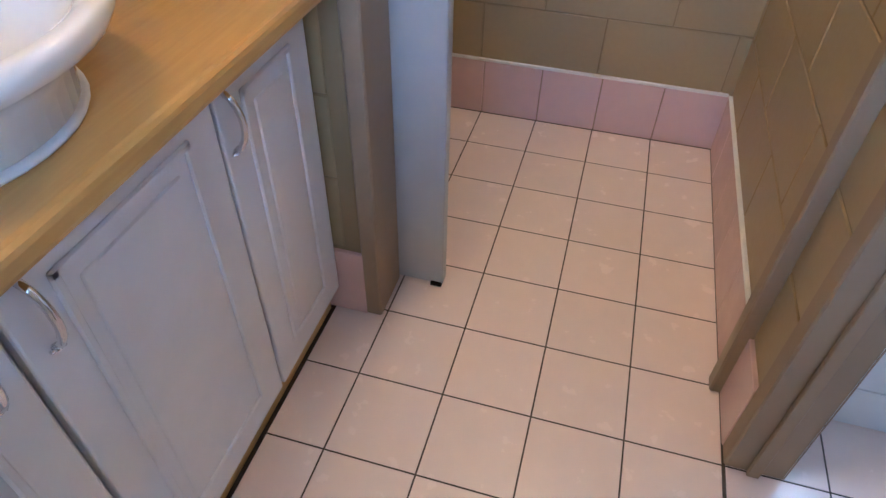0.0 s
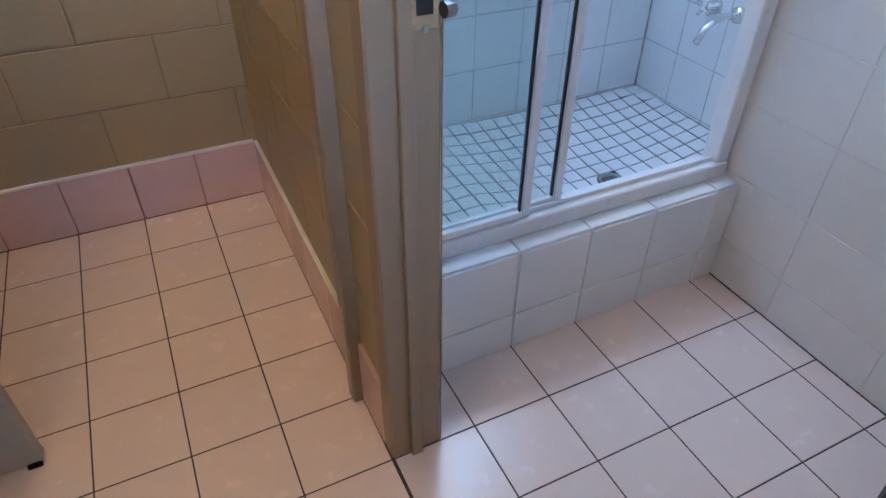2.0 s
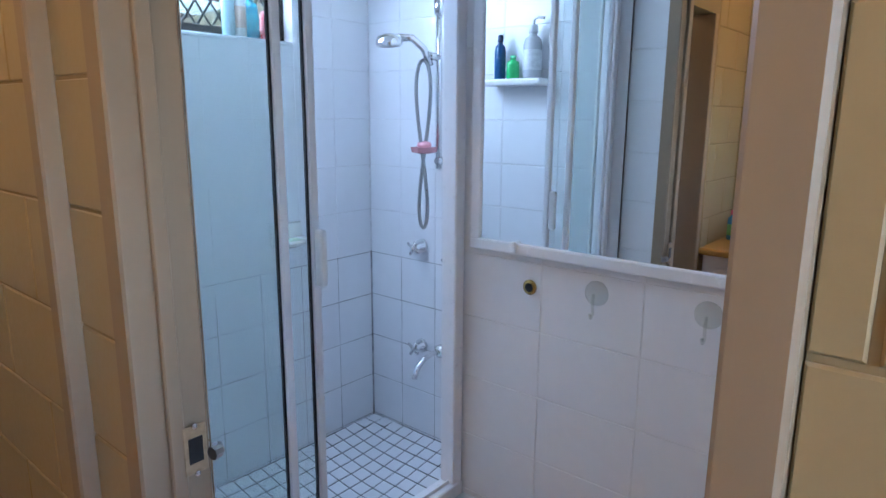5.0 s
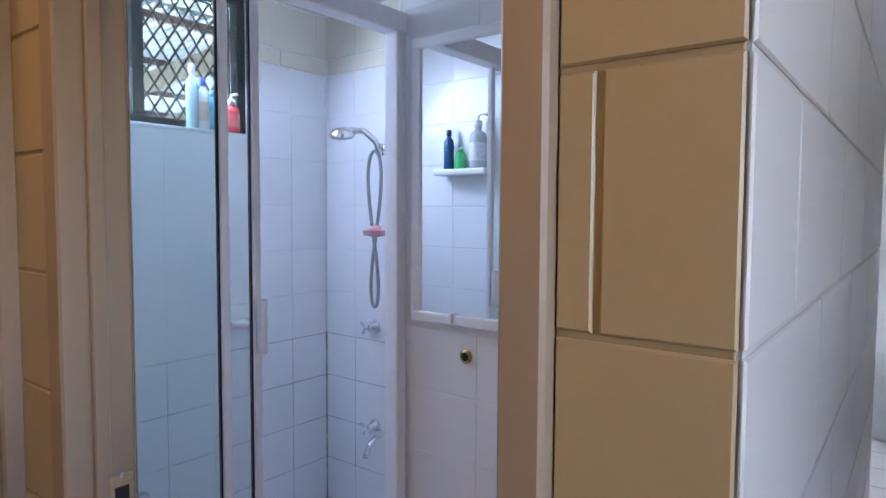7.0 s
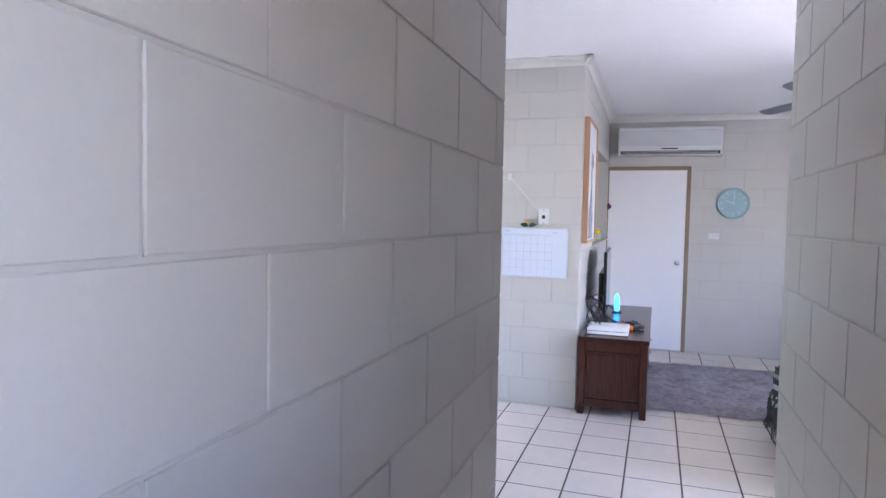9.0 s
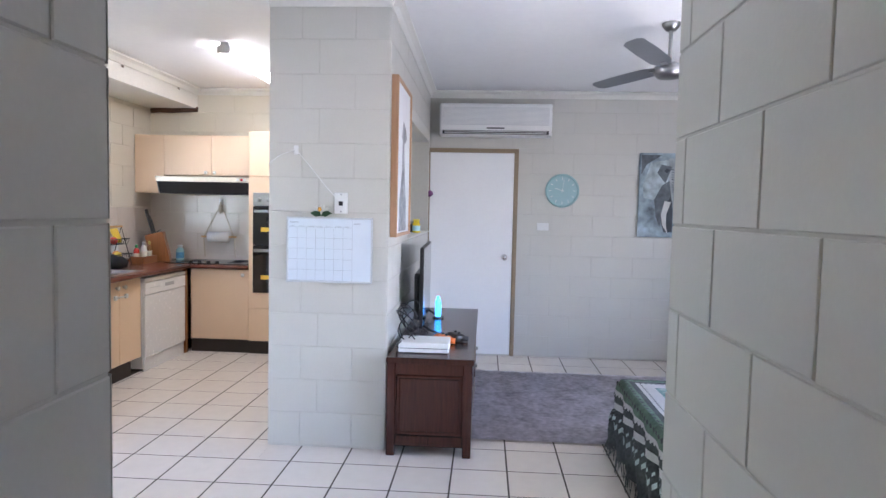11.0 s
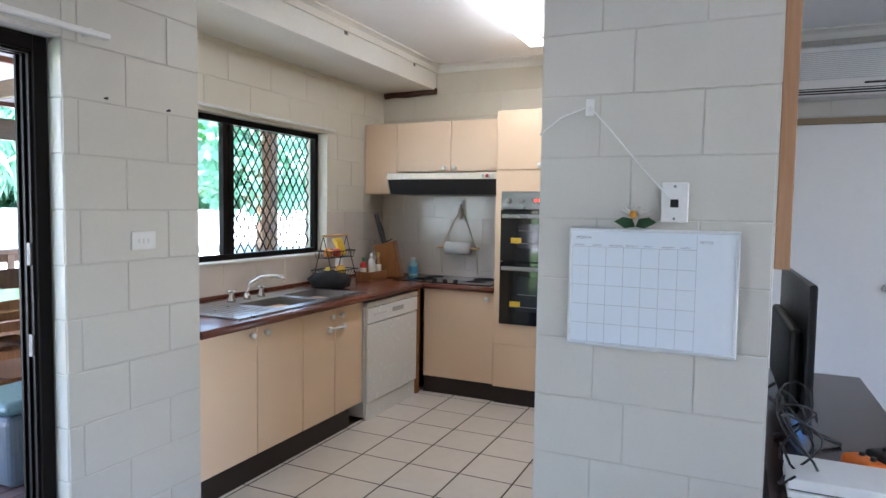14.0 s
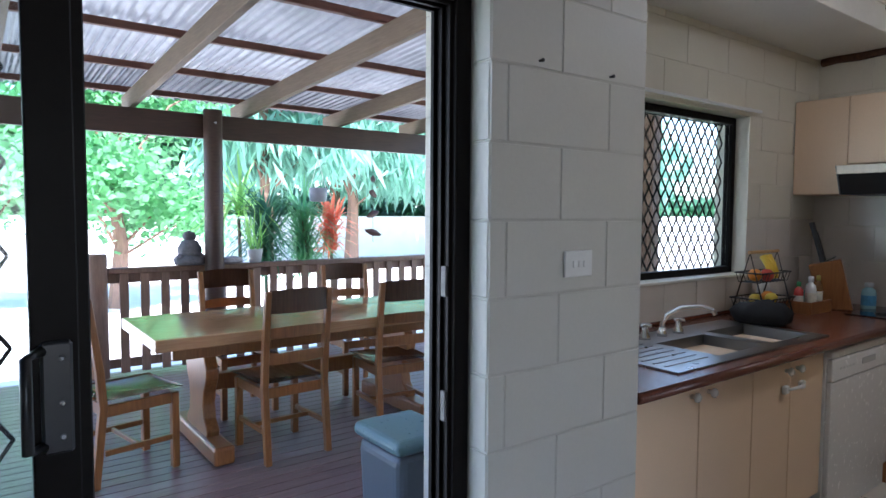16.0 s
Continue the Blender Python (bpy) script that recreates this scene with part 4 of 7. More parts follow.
for x, z in ((5.64, 1.83), (5.93, 1.826), (5.72, 2.25)):
    nail = thing("wall_nail", pose(x, NORTH - 0.004, z), "small dark nail in the block wall", "nail", "wall nails")
    part("shank", turned(lathe([(0.004, 0), (0.003, 0.012), (0.006, 0.0125), (0.005, 0.015)], 8), pose(0, 0, 0, 90)), BLACK, nail)
art = thing("elephant_painting", pose(FAR - 0.006, -1.735, 1.22), "square blue-grey canvas painting of pale shapes", "painting")
CANVAS = mat("blue_grey_canvas", (0.27, 0.34, 0.39), 0.6, vary=0.85, grain=12, patch=5, bump=0.2)
part("canvas", box(-0.035, 0, -0.405, 0.405, 0, 0.81, 0.004), CANVAS, art)
GREY1, GREY2, IVORY, SHADE = (mat(n, c, 0.6, vary=v, grain=g, patch=4, bump=0.2) for n, c, v, g in (("paint_mid_grey", (0.1, 0.12, 0.14), 0.8, 18), ("paint_light", (0.4, 0.47, 0.5), 0.75, 14), ("paint_ivory", (0.68, 0.68, 0.66), 0.15, 12), ("paint_dark", (0.03, 0.04, 0.055), 0.5, 12)))


def flat(outline, parent, name, material, x):
    bm = bmesh.new()
    f = bm.faces.new([bm.verts.new((x, -a, b)) for a, b in outline])
    e = bmesh.ops.extrude_face_region(bm, geom=[f])
    bmesh.ops.translate(bm, vec=(-0.0012, 0, 0), verts=[v for v in e["geom"] if isinstance(v, bmesh.types.BMVert)])
    bmesh.ops.recalc_face_normals(bm, faces=bm.faces[:])
    return part(name, bm, material, parent)


for s in (-1, 1):
    flat([(s * 0.1, 0.75), (s * 0.3, 0.72), (s * 0.37, 0.5), (s * 0.36, 0.38), (s * 0.24, 0.35), (s * 0.14, 0.45), (s * 0.13, 0.6)], art, "painted_patch", GREY2, -0.0355)
    flat([(s * 0.10, 0.68), (s * 0.2, 0.7), (s * 0.24, 0.62), (s * 0.16, 0.52), (s * 0.13, 0.6)], art, "painted_patch", GREY1, -0.037)
    flat([(s * 0.1, 0.56), (s * 0.19, 0.5), (s * 0.26, 0.36), (s * 0.24, 0.2), (s * 0.2, 0.1), (s * 0.16, 0.3), (s * 0.1, 0.4)], art, "painted_patch", GREY1, -0.0362)
    flat([(s * 0.115, 0.645), (s * 0.15, 0.665), (s * 0.175, 0.64), (s * 0.15, 0.615)], art, "painted_patch", SHADE, -0.0392)
    flat([(s * 0.2, 0.79), (s * 0.39, 0.79), (s * 0.39, 0.6), (s * 0.34, 0.7)], art, "painted_patch", GREY1, -0.0356)
    flat([(s * 0.09, 0.4), (s * 0.17, 0.36), (s * 0.2, 0.2), (s * 0.16, 0.05), (s * 0.08, 0.05), (s * 0.08, 0.3)], art, "painted_patch", SHADE, -0.0355)
    flat([(s * 0.10, 0.34), (s * 0.16, 0.35), (s * 0.19, 0.22), (s * 0.175, 0.12), (s * 0.12, 0.03), (s * 0.14, 0.12), (s * 0.14, 0.22)], art, "painted_tusk", IVORY, -0.038)
flat([(-0.13, 0.76), (0.13, 0.76), (0.13, 0.6), (0.1, 0.4), (0.07, 0.2), (0.06, 0.01), (-0.05, 0.01), (-0.07, 0.2), (-0.1, 0.4), (-0.13, 0.6)], art, "painted_column", mat("paint_wrinkled", (0.34, 0.38, 0.41), 0.6, vary=0.5, grain=16, patch=6, bump=0.4), -0.0368)
for k in range(26):
    z, w = 0.04 + k * 0.024, 0.052 + 0.0024 * k
    flat([(-w, z + 0.01), (0, z - 0.004), (w, z + 0.01), (w * 0.96, z + 0.016), (0, z + 0.003), (-w * 0.96, z + 0.016)], art, "painted_fold", SHADE if k % 2 else GREY1, -0.0385)

star = thing("starfish_ornament", pose(FAR - 0.005, -2.365, 1.79), "blue and purple starfish ornament on the wall", "ornament")
bm = bmesh.new()
c0 = bm.verts.new((-0.03, 0, 0))
ring = [bm.verts.new((-0.004, (0.125 if k % 2 == 0 else 0.04) * math.sin(math.pi * k / 5), (0.125 if k % 2 == 0 else 0.04) * math.cos(math.pi * k / 5))) for k in range(10)]
for k in range(10):
    bm.faces.new((c0, ring[k], ring[(k + 1) % 10]))
bm.faces.new(ring)
bmesh.ops.recalc_face_normals(bm, faces=bm.faces[:])
part("body", bm, mat("blue_purple_glaze", (0.035, 0.05, 0.2), 0.3, vary=0.8, grain=30), star)

pic = thing("framed_picture", pose(0, 0.715 - 0.006, 0), "tall white canvas print in a pale timber box frame", "picture")
part("canvas", box(6.12, 6.76, -0.03, -0.006, 1.29, 2.2), mat("white_print", (0.72, 0.73, 0.76), 0.6, vary=0.05, grain=10), pic)
for a in ((6.10, 6.122, 1.27, 2.22), (6.758, 6.78, 1.27, 2.22)):
    part("frame", box(a[0], a[1], -0.042, 0, a[2], a[3], 0.002), PALE_OAK, pic)
for a in ((1.27, 1.29), (2.2, 2.22)):
    part("frame", box(6.122, 6.758, -0.042, 0, a[0], a[1], 0.002), PALE_OAK, pic)
PRINT = mat("grey_print", (0.3, 0.31, 0.34), 0.6, vary=0.7, grain=25, patch=8)
for pts in ([(6.25, 1.3), (6.6, 1.3), (6.58, 1.5), (6.5, 1.66), (6.46, 1.9), (6.4, 1.9), (6.38, 1.66), (6.28, 1.5)], [(6.36, 1.88), (6.5, 1.86), (6.6, 1.9), (6.52, 1.96), (6.42, 1.99)]):
    part("printed_patch", turned(prism(pts, 0.0015), Matrix.Translation((0, -0.0318, 0))), PRINT, pic)

# calendar and fittings on the pier
cal = thing("calendar_whiteboard", pose(PILLAR - 0.006, 0.802, 0.995), "white month planner board in a thin grey frame", "whiteboard")
part("board", box(-0.01, 0, 0, 0.512, 0, 0.385), mat("whiteboard_face", (0.7, 0.76, 0.84), 0.15, vary=0.02), cal)
for a in ((0, 0.512, 0, 0.01), (0, 0.512, 0.375, 0.385), (0, 0.01, 0.01, 0.375), (0.502, 0.512, 0.01, 0.375)):
    part("frame", box(-0.014, 0.001, *a, 0.002), mat("light_grey_frame", (0.6, 0.63, 0.66), 0.35), cal)
INK = mat("grey_ink", (0.2, 0.22, 0.27), 0.6)
for k in range(8):
    y = 0.502 - k * 0.0545
    part("grid_line", box(-0.0106, -0.0098, y - 0.0004, y + 0.0004, 0.012, 0.325 if k not in (7,) else 0.37), INK, cal)
for k in range(6):
    z = 0.012 + k * 0.0625
    part("grid_line", box(-0.0106, -0.0098, 0.1205, 0.502, z - 0.0004, z + 0.0004), INK, cal)


def text(body, parent, m, size, material, name="text"):
    cu = bpy.data.curves.new(name, "FONT")
    cu.body, cu.size, cu.extrude = body, size, 0.0002
    cu.materials.append(material)
    ob = new(name, cu)
    ob.parent = parent
    ob.matrix_basis = m
    return ob


text("MONTH", cal, pose(-0.0108, 0.49, 0.35, 90, 0, -90), 0.013, INK)
text("NOTES", cal, pose(-0.0108, 0.113, 0.345, 90, 0, -90), 0.012, INK)
for k, d in enumerate(("MONDAY", "TUESDAY", "WEDNESDAY", "THURSDAY", "FRIDAY", "SATURDAY", "SUNDAY")):
    text(d, cal, pose(-0.0108, 0.495 - k * 0.0545, 0.328, 90, 0, -90), 0.0075, INK)
sock = thing("phone_socket", pose(PILLAR - 0.005, 0.992, 1.465, 0, 0, -90), "white telephone wall socket with a cable", "socket")
part("plate", box(-0.04, 0.04, -0.011, 0, -0.062, 0.062, 0.003), PLASTIC, sock)
part("jack", box(-0.012, 0.012, -0.016, -0.01, -0.015, 0.01, 0.002), BLACK, sock)
for z in (-0.05, 0.05):
    part("screw", turned(lathe([(0.005, 0), (0.004, 0.003)], 8), pose(0, -0.011, z, 90)), STEEL, sock)
hook = thing("cable_hook", pose(PILLAR - 0.005, 1.262, 1.772, 0, 0, -90), "clear adhesive hook holding a thin white cable", "hook")
part("pad", box(-0.014, 0.014, -0.006, 0, -0.03, 0.025, 0.003), PLASTIC, hook)
part("hook", tube([(0, -0.006, -0.01), (0, -0.02, -0.015), (0, -0.022, -0.002)], 0.004, 6), PLASTIC, hook)
part("cable", tube([(-0.165, -0.008, -0.085), (-0.09, -0.008, -0.03), (0, -0.012, 0.0), (0.08, -0.01, -0.09), (0.17, -0.009, -0.2), (0.262, -0.012, -0.3)], 0.0022, 6), PLASTIC, hook, "thin white cable", True)
fl = thing("flower_ornament", pose(PILLAR - 0.02, 1.105, 1.383), "white artificial lily with green leaves on the board", "flower")
for k in range(7):
    a = radians(k * 51 + 10)
    bm = bmesh.new()
    dy, dz = math.cos(a), 0.35 + 0.65 * abs(math.sin(a))
    vs = [bm.verts.new(p) for p in ((-0.01, 0, 0.03), (-0.03, dy * 0.035 - 0.012, 0.03 + dz * 0.02), (-0.02, dy * 0.06, 0.03 + dz * 0.042), (-0.012, dy * 0.035 + 0.012, 0.03 + dz * 0.03))]
    bm.faces.new(vs)
    bmesh.ops.solidify(bm, geom=bm.faces[:], thickness=0.002)
    part("petal", bm, mat("white_petal", (0.8, 0.78, 0.74), 0.5), fl)
part("heart", lathe([(0.004, 0.03), (0.012, 0.04), (0.008, 0.055)], 10, at=(-0.025, 0.005, 0)), mat("orange_heart", (0.65, 0.3, 0.03), 0.6), fl, "", True)
for s in (-1, 1):
    bm = bmesh.new()
    bm.faces.new([bm.verts.new(p) for p in ((-0.01, 0, 0.005), (-0.02, s * 0.03, 0.0), (-0.015, s * 0.065, 0.02), (-0.01, s * 0.04, 0.035), (-0.005, s * 0.01, 0.03))])
    bmesh.ops.solidify(bm, geom=bm.faces[:], thickness=0.002)
    part("leaf", bm, mat("dark_green_leaf", (0.02, 0.07, 0.025), 0.4), fl)

# jars on the ledge
for k, (x, c) in enumerate(((8.5, 0), (8.36, 0), (8.22, 0), (8.08, 0))):
    j = thing("spice_jar", pose(x, 0.81, 1.233), "small dark spice jar with a white lid on the ledge", "jar", "spice jars")
    part("body", lathe([(0.028, 0), (0.03, 0.004), (0.03, 0.06), (0.024, 0.075)], 16), BLACK, j, "", True)
    part("lid", lathe([(0.026, 0.075), (0.026, 0.1), (0.022, 0.103)], 16), PLASTIC if k % 2 == 0 else STEEL, j, "", True)
bottle("yellow_bottle", 8.0, 0.755, 1.233, 0.034, 0.12, (0.75, 0.55, 0.03), (0.75, 0.6, 0.05), "yellow vitamin bottle with a blue label on the ledge", band=(0.4, 0.65, 0.7), neck=0.7)

# television unit
tvc = thing("tv_cabinet", pose(5.98, 0.2, 0), "dark red-brown timber television cabinet", "cabinet")
L, D = 1.89, 0.50
part("top", box(-0.02, L + 0.02, -0.01, D - 0.002, 0.55, 0.585, 0.006, seg=2), MAHOGANY, tvc)
part("body", box(0.02, L - 0.02, 0.02, D - 0.01, 0.08, 0.55, 0.003), MAHOGANY, tvc)
for x in (0.0, L - 0.05):
    for y in (0.0, D - 0.055):
        part("leg", box(x, x + 0.05, y, y + 0.05, 0, 0.55, 0.004), MAHOGANY, tvc)
part("end_rail", box(0.004, 0.03, 0.05, D - 0.055, 0.48, 0.55, 0.003), MAHOGANY, tvc)
part("end_rail", box(0.004, 0.03, 0.05, D - 0.055, 0.06, 0.12, 0.003), MAHOGANY, tvc)
bm = bmesh.new()
for a in ((0.06, D - 0.065, 0.455, 0.478), (0.06, D - 0.065, 0.122, 0.145), (0.055, 0.078, 0.122, 0.478), (D - 0.083, D - 0.06, 0.122, 0.478)):
    box(0.006, 0.026, *a, 0.006, bm)
part("end_moulding", bm, MAHOGANY, tvc)
for k in range(3):
    x0 = 0.06 + k * (L - 0.12) / 3
    d = part("drawer_front", box(x0 + 0.008, x0 + (L - 0.12) / 3 - 0.008, 0.004, 0.03, 0.12, 0.52, 0.004), MAHOGANY, tvc)
    part("knob", turned(lathe([(0.008, 0), (0.016, 0.015), (0.01, 0.024)], 12), pose(x0 + (L - 0.12) / 6, 0.004, 0.32, 90)), STEEL, d, "", True)

tv = thing("television", pose(7.02, 0.575, 0.586, 0, 0, 2), "black flat-screen television on the cabinet", "television")
part("panel", box(-0.48, 0.48, -0.012, 0.012, 0.06, 0.6, 0.004), BLACK, tv)
part("screen", box(-0.472, 0.472, -0.0145, -0.0125, 0.07, 0.59), mat("dark_screen_glass", (0.01, 0.011, 0.012), 0.08, vary=0.1, bump=0), tv)
part("back_housing", box(-0.38, 0.38, 0.012, 0.055, 0.1, 0.42, 0.015, seg=2), BLACK, tv)
for x in (-0.36, 0.33):
    part("foot", tube([(x, 0, 0.07), (x, -0.06, 0.03), (x, -0.13, 0.006)], 0.008, 8), BLACK, tv, "", True)
    part("foot", tube([(x, 0, 0.07), (x, 0.05, 0.03), (x, 0.09, 0.006)], 0.008, 8), BLACK, tv, "", True)
con = thing("game_console", pose(6.09, 0.345, 0.586), "white flat game console on the television cabinet", "console")
for z0, z1 in ((0.004, 0.024), (0.029, 0.06)):
    bm = box(0, 0.22, 0, 0.3, z0, z1, 0.003)
    for v in bm.verts:
        v.co.x += 0.25 * (v.co.z - 0.03)
    part("shell", bm, PLASTIC, con)
part("gap", box(0.01, 0.21, 0.01, 0.29, 0.0, 0.03), BLACK, con)
LIGHTBLUE = glow("blue_led", (0.05, 0.35, 1.0), 0.35)
lampb = thing("led_light", pose(7.35, 0.50, 0.586), "small glowing blue accent light behind the television", "lamp")
part("tube", lathe([(0.018, 0.012), (0.024, 0.03), (0.024, 0.13), (0.008, 0.175)], 14), LIGHTBLUE, lampb, "", True)
part("base", lathe([(0.045, 0), (0.045, 0.01), (0.03, 0.014)], 16), BLACK, lampb)
for k in range(5):
    random.seed(k)
    c = thing("cable", pose(6.2 + 0.07 * k, 0.61, 0.59), "tangled black cable behind the television", "cable", "cables")
    pts, z = [], 0.0
    for j in range(14):
        a = j * 0.7 + k
        pts.append((0.12 * math.cos(a) * (1 - j / 30) - 0.05, 0.055 * math.sin(a), max(0.004, 0.13 + 0.12 * math.sin(a * 0.63 + k))))
    part("cord", tube(pts, 0.004, 6), BLACK, c, "", True)
for x, y, c, n in ((6.42, 0.40, (0.75, 0.17, 0.02), "orange"), (6.5, 0.32, (0.015, 0.015, 0.016), "black")):
    g = thing("game_controller", pose(x, y, 0.586, 0, 0, 30), n + " game controller on the television cabinet", "controller")
    part("shell", box(-0.07, 0.07, -0.04, 0.04, 0, 0.05, 0.02, seg=3), mat(n + "_shell", c, 0.4, vary=0.1), g)
    for s in (-1, 1):
        part("grip", tube([(s * 0.05, 0, 0.025), (s * 0.075, -0.05, 0.02)], 0.018, 8), mat(n + "_grip", c, 0.4, vary=0.1), g, "", True)
        part("stick", lathe([(0.01, 0.05), (0.008, 0.062)], 10, at=(s * 0.025, -0.01, 0)), BLACK, g)

# floor rug
rug = bmesh.new()
nx, ny = 60, 60
grid = [[rug.verts.new((6.29 + 1.74 * i / nx, -1.9 + 2.1 * j / ny, 0.011 + 0.0015 * noise.noise((i * 0.7, j * 0.7, 0)))) for j in range(ny + 1)] for i in range(nx + 1)]
for i in range(nx):
    for j in range(ny):
        rug.faces.new((grid[i][j], grid[i + 1][j], grid[i + 1][j + 1], grid[i][j + 1]))
bmesh.ops.solidify(rug, geom=rug.faces[:], thickness=0.009)
tagged(link("rug", rug, mat("mottled_grey_rug", (0.52, 0.49, 0.52), 0.95, vary=0.5, grain=26, patch=5, bump=0.8, dist=0.004)), "low-pile mottled grey-mauve rug on the tiles", "rug")

# sofa
SOFA = mat("taupe_microfibre", (0.21, 0.16, 0.125), 0.85, vary=0.14, grain=60, patch=4, bump=0.3)


def cushion(parent, name, w, d, h, m, material, puff=0.35, n=10, label=""):
    """A stuffed cushion, fullest in the middle, with a pinched edge."""
    bm = bmesh.new()
    for s in (1, -1):
        g = [[bm.verts.new(m @ Vector((w * (i / n - 0.5), d * (j / n - 0.5), s * h / 2 * ((1 - puff) * (1 if 0 < i < n and 0 < j < n else 0.35) + puff * (math.sin(math.pi * i / n) * math.sin(math.pi * j / n)) ** 0.5)))) for j in range(n + 1)] for i in range(n + 1)]
        for i in range(n):
            for j in range(n):
                f = (g[i][j], g[i + 1][j], g[i + 1][j + 1], g[i][j + 1])
                bm.faces.new(f if s > 0 else f[::-1])
        rim = [g[i][0] for i in range(n + 1)] + [g[n][j] for j in range(1, n + 1)] + [g[i][n] for i in range(n - 1, -1, -1)] + [g[0][j] for j in range(n - 1, 0, -1)]
        if s > 0:
            top = rim
    for k in range(len(rim)):
        bm.faces.new((top[k], rim[k], rim[(k + 1) % len(rim)], top[(k + 1) % len(rim)]))
    bmesh.ops.recalc_face_normals(bm, faces=bm.faces[:])
    return part(name, bm, material, parent, label, True)


sofa = thing("sofa", pose(6.2, -1.93, 0), "taupe microfibre two-seat sofa along the wall", "sofa")
part("base", box(0, 1.95, -0.78, -0.03, 0.05, 0.26, 0.02, seg=2), SOFA, sofa)
part("arm", box(1.92, 2.16, -0.8, 0.0, 0.05, 0.61, 0.045, seg=3), SOFA, sofa)
part("arm", box(-0.22, 0.0, -0.8, 0.0, 0.05, 0.61, 0.045, seg=3), SOFA, sofa)
part("backrest", box(-0.1, 2.05, -0.8, -0.58, 0.26, 0.78, 0.06, seg=3), SOFA, sofa)
for k in range(2):
    s = cushion(sofa, "seat_cushion", 0.96, 0.66, 0.19, pose(0.48 + 0.965 * k, -0.33, 0.33), SOFA, 0.3)
    part("piping", tube([(0.02 + 0.965 * k, -0.004, 0.345), (0.94 + 0.965 * k, -0.004, 0.345)], 0.006, 6), SOFA, s)
    cushion(sofa, "back_cushion", 0.94, 0.42, 0.2, pose(0.48 + 0.965 * k, -0.52, 0.6, 75), SOFA, 0.5)
for x in (-0.18, 2.1):
    for y in (-0.72, -0.06):
        part("foot", box(x - 0.03, x + 0.03, y - 0.03, y + 0.03, 0, 0.05), KICK, sofa)
c1 = thing("leather_cushion", pose(7.98, -2.2, 0.6), "dark brown leather scatter cushion on the sofa", "cushion")
cushion(c1, "cover", 0.4, 0.4, 0.17, pose(0, 0, 0, 68, 0, 12), mat("brown_leather", (0.022, 0.01, 0.009), 0.5, spec=0.3, vary=0.3, grain=25, bump=0.3), 0.6)
c2 = thing("teal_cushion", pose(7.55, -2.2, 0.58), "teal knitted scatter cushion on the sofa", "cushion")
cc = cushion(c2, "cover", 0.44, 0.42, 0.16, pose(0, 0, 0, 62, 0, 4), mat("teal_knit", (0.02, 0.13, 0.17), 0.8, vary=0.3, grain=45, bump=0.5), 0.6)

crate = thing("pine_crate", pose(8.41, -1.9, 0), "slatted pine crate between the sofa and wall", "crate")
for k in range(3):
    part("slat", box(0, 0.275, -0.015, 0, 0.015 + k * 0.085, 0.085 + k * 0.085, 0.003), PINE, crate)
    part("slat", box(0, 0.275, -0.415, -0.4, 0.015 + k * 0.085, 0.085 + k * 0.085, 0.003), PINE, crate)
    part("slat", box(0.0, 0.012, -0.4, -0.015, 0.015 + k * 0.085, 0.085 + k * 0.085, 0.003), PINE, crate)
for x in (0.014, 0.25):
    part("post", box(x, x + 0.02, -0.04, -0.016, 0, 0.265, 0.002), PINE, crate)
part("base", box(0.013, 0.27, -0.399, -0.016, 0.015, 0.03), PINE, crate)
bag = thing("folded_blanket", pose(8.545, -2.1, 0.2), "rolled dark grey blanket in the crate", "blanket")
bm = lathe([(0.02, -0.16), (0.1, -0.14), (0.135, -0.05), (0.14, 0.03), (0.12, 0.11), (0.06, 0.17), (0.01, 0.185)], 24)
for v in bm.verts:
    v.co *= 1 + 0.06 * noise.noise(v.co * 14)
part("roll", bm, mat("charcoal_quilt", (0.04, 0.045, 0.055), 0.5, vary=0.3, grain=30, bump=0.4), bag, "", True)

# ottoman table under a patterned throw
throw = thing("draped_table", pose(4.95, -1.9, 0), "low table draped in a green, teal and white patterned throw", "table")
part("core", box(0.08, 1.12, 0.08, 1.14, 0.0, 0.43, 0.02), KICK, throw)
TW, TD = 1.2, 1.22
bm = bmesh.new()
n = 64
drop = 0.36


def cloth(u, v):
    """A point of the throw: flat on the table, folding down past its edge."""
    x, y = min(max(u, 0), TW), min(max(v, 0), TD)
    over = math.hypot(u - x, v - y)
    ripple = 0.02 * math.sin((u + v) * 26) * min(1, over / 0.15)
    out = 0.02 + ripple + 0.10 * over
    dx, dy = (u - x) / over if over else 0, (v - y) / over if over else 0
    return Vector((x + dx * out, y + dy * out, 0.455 - over + 0.004 * noise.noise((u * 5, v * 5, 1))))


us = [-drop + (TW + 2 * drop) * i / n for i in range(n + 1)]
vs = [-drop + (TD + 2 * drop) * i / n for i in range(n + 1)]
g = [[bm.verts.new(cloth(u, v)) for v in vs] for u in us]
TEAL, SAGE, OFFW, CHAR = (mat(nm, c, 0.9, vary=v, grain=gr, patch=9, bump=0.5, dist=0.003) for nm, c, v, gr in (("throw_teal", (0.12, 0.33, 0.36), 0.25, 50), ("throw_sage", (0.16, 0.24, 0.18), 0.5, 40), ("throw_white", (0.7, 0.69, 0.68), 0.1, 50), ("throw_charcoal", (0.09, 0.1, 0.1), 0.6, 60)))
AQUA = mat("throw_aqua_pattern", (0.26, 0.42, 0.4), 0.9, vary=0.6, grain=22, patch=14, bump=0.5, dist=0.003)
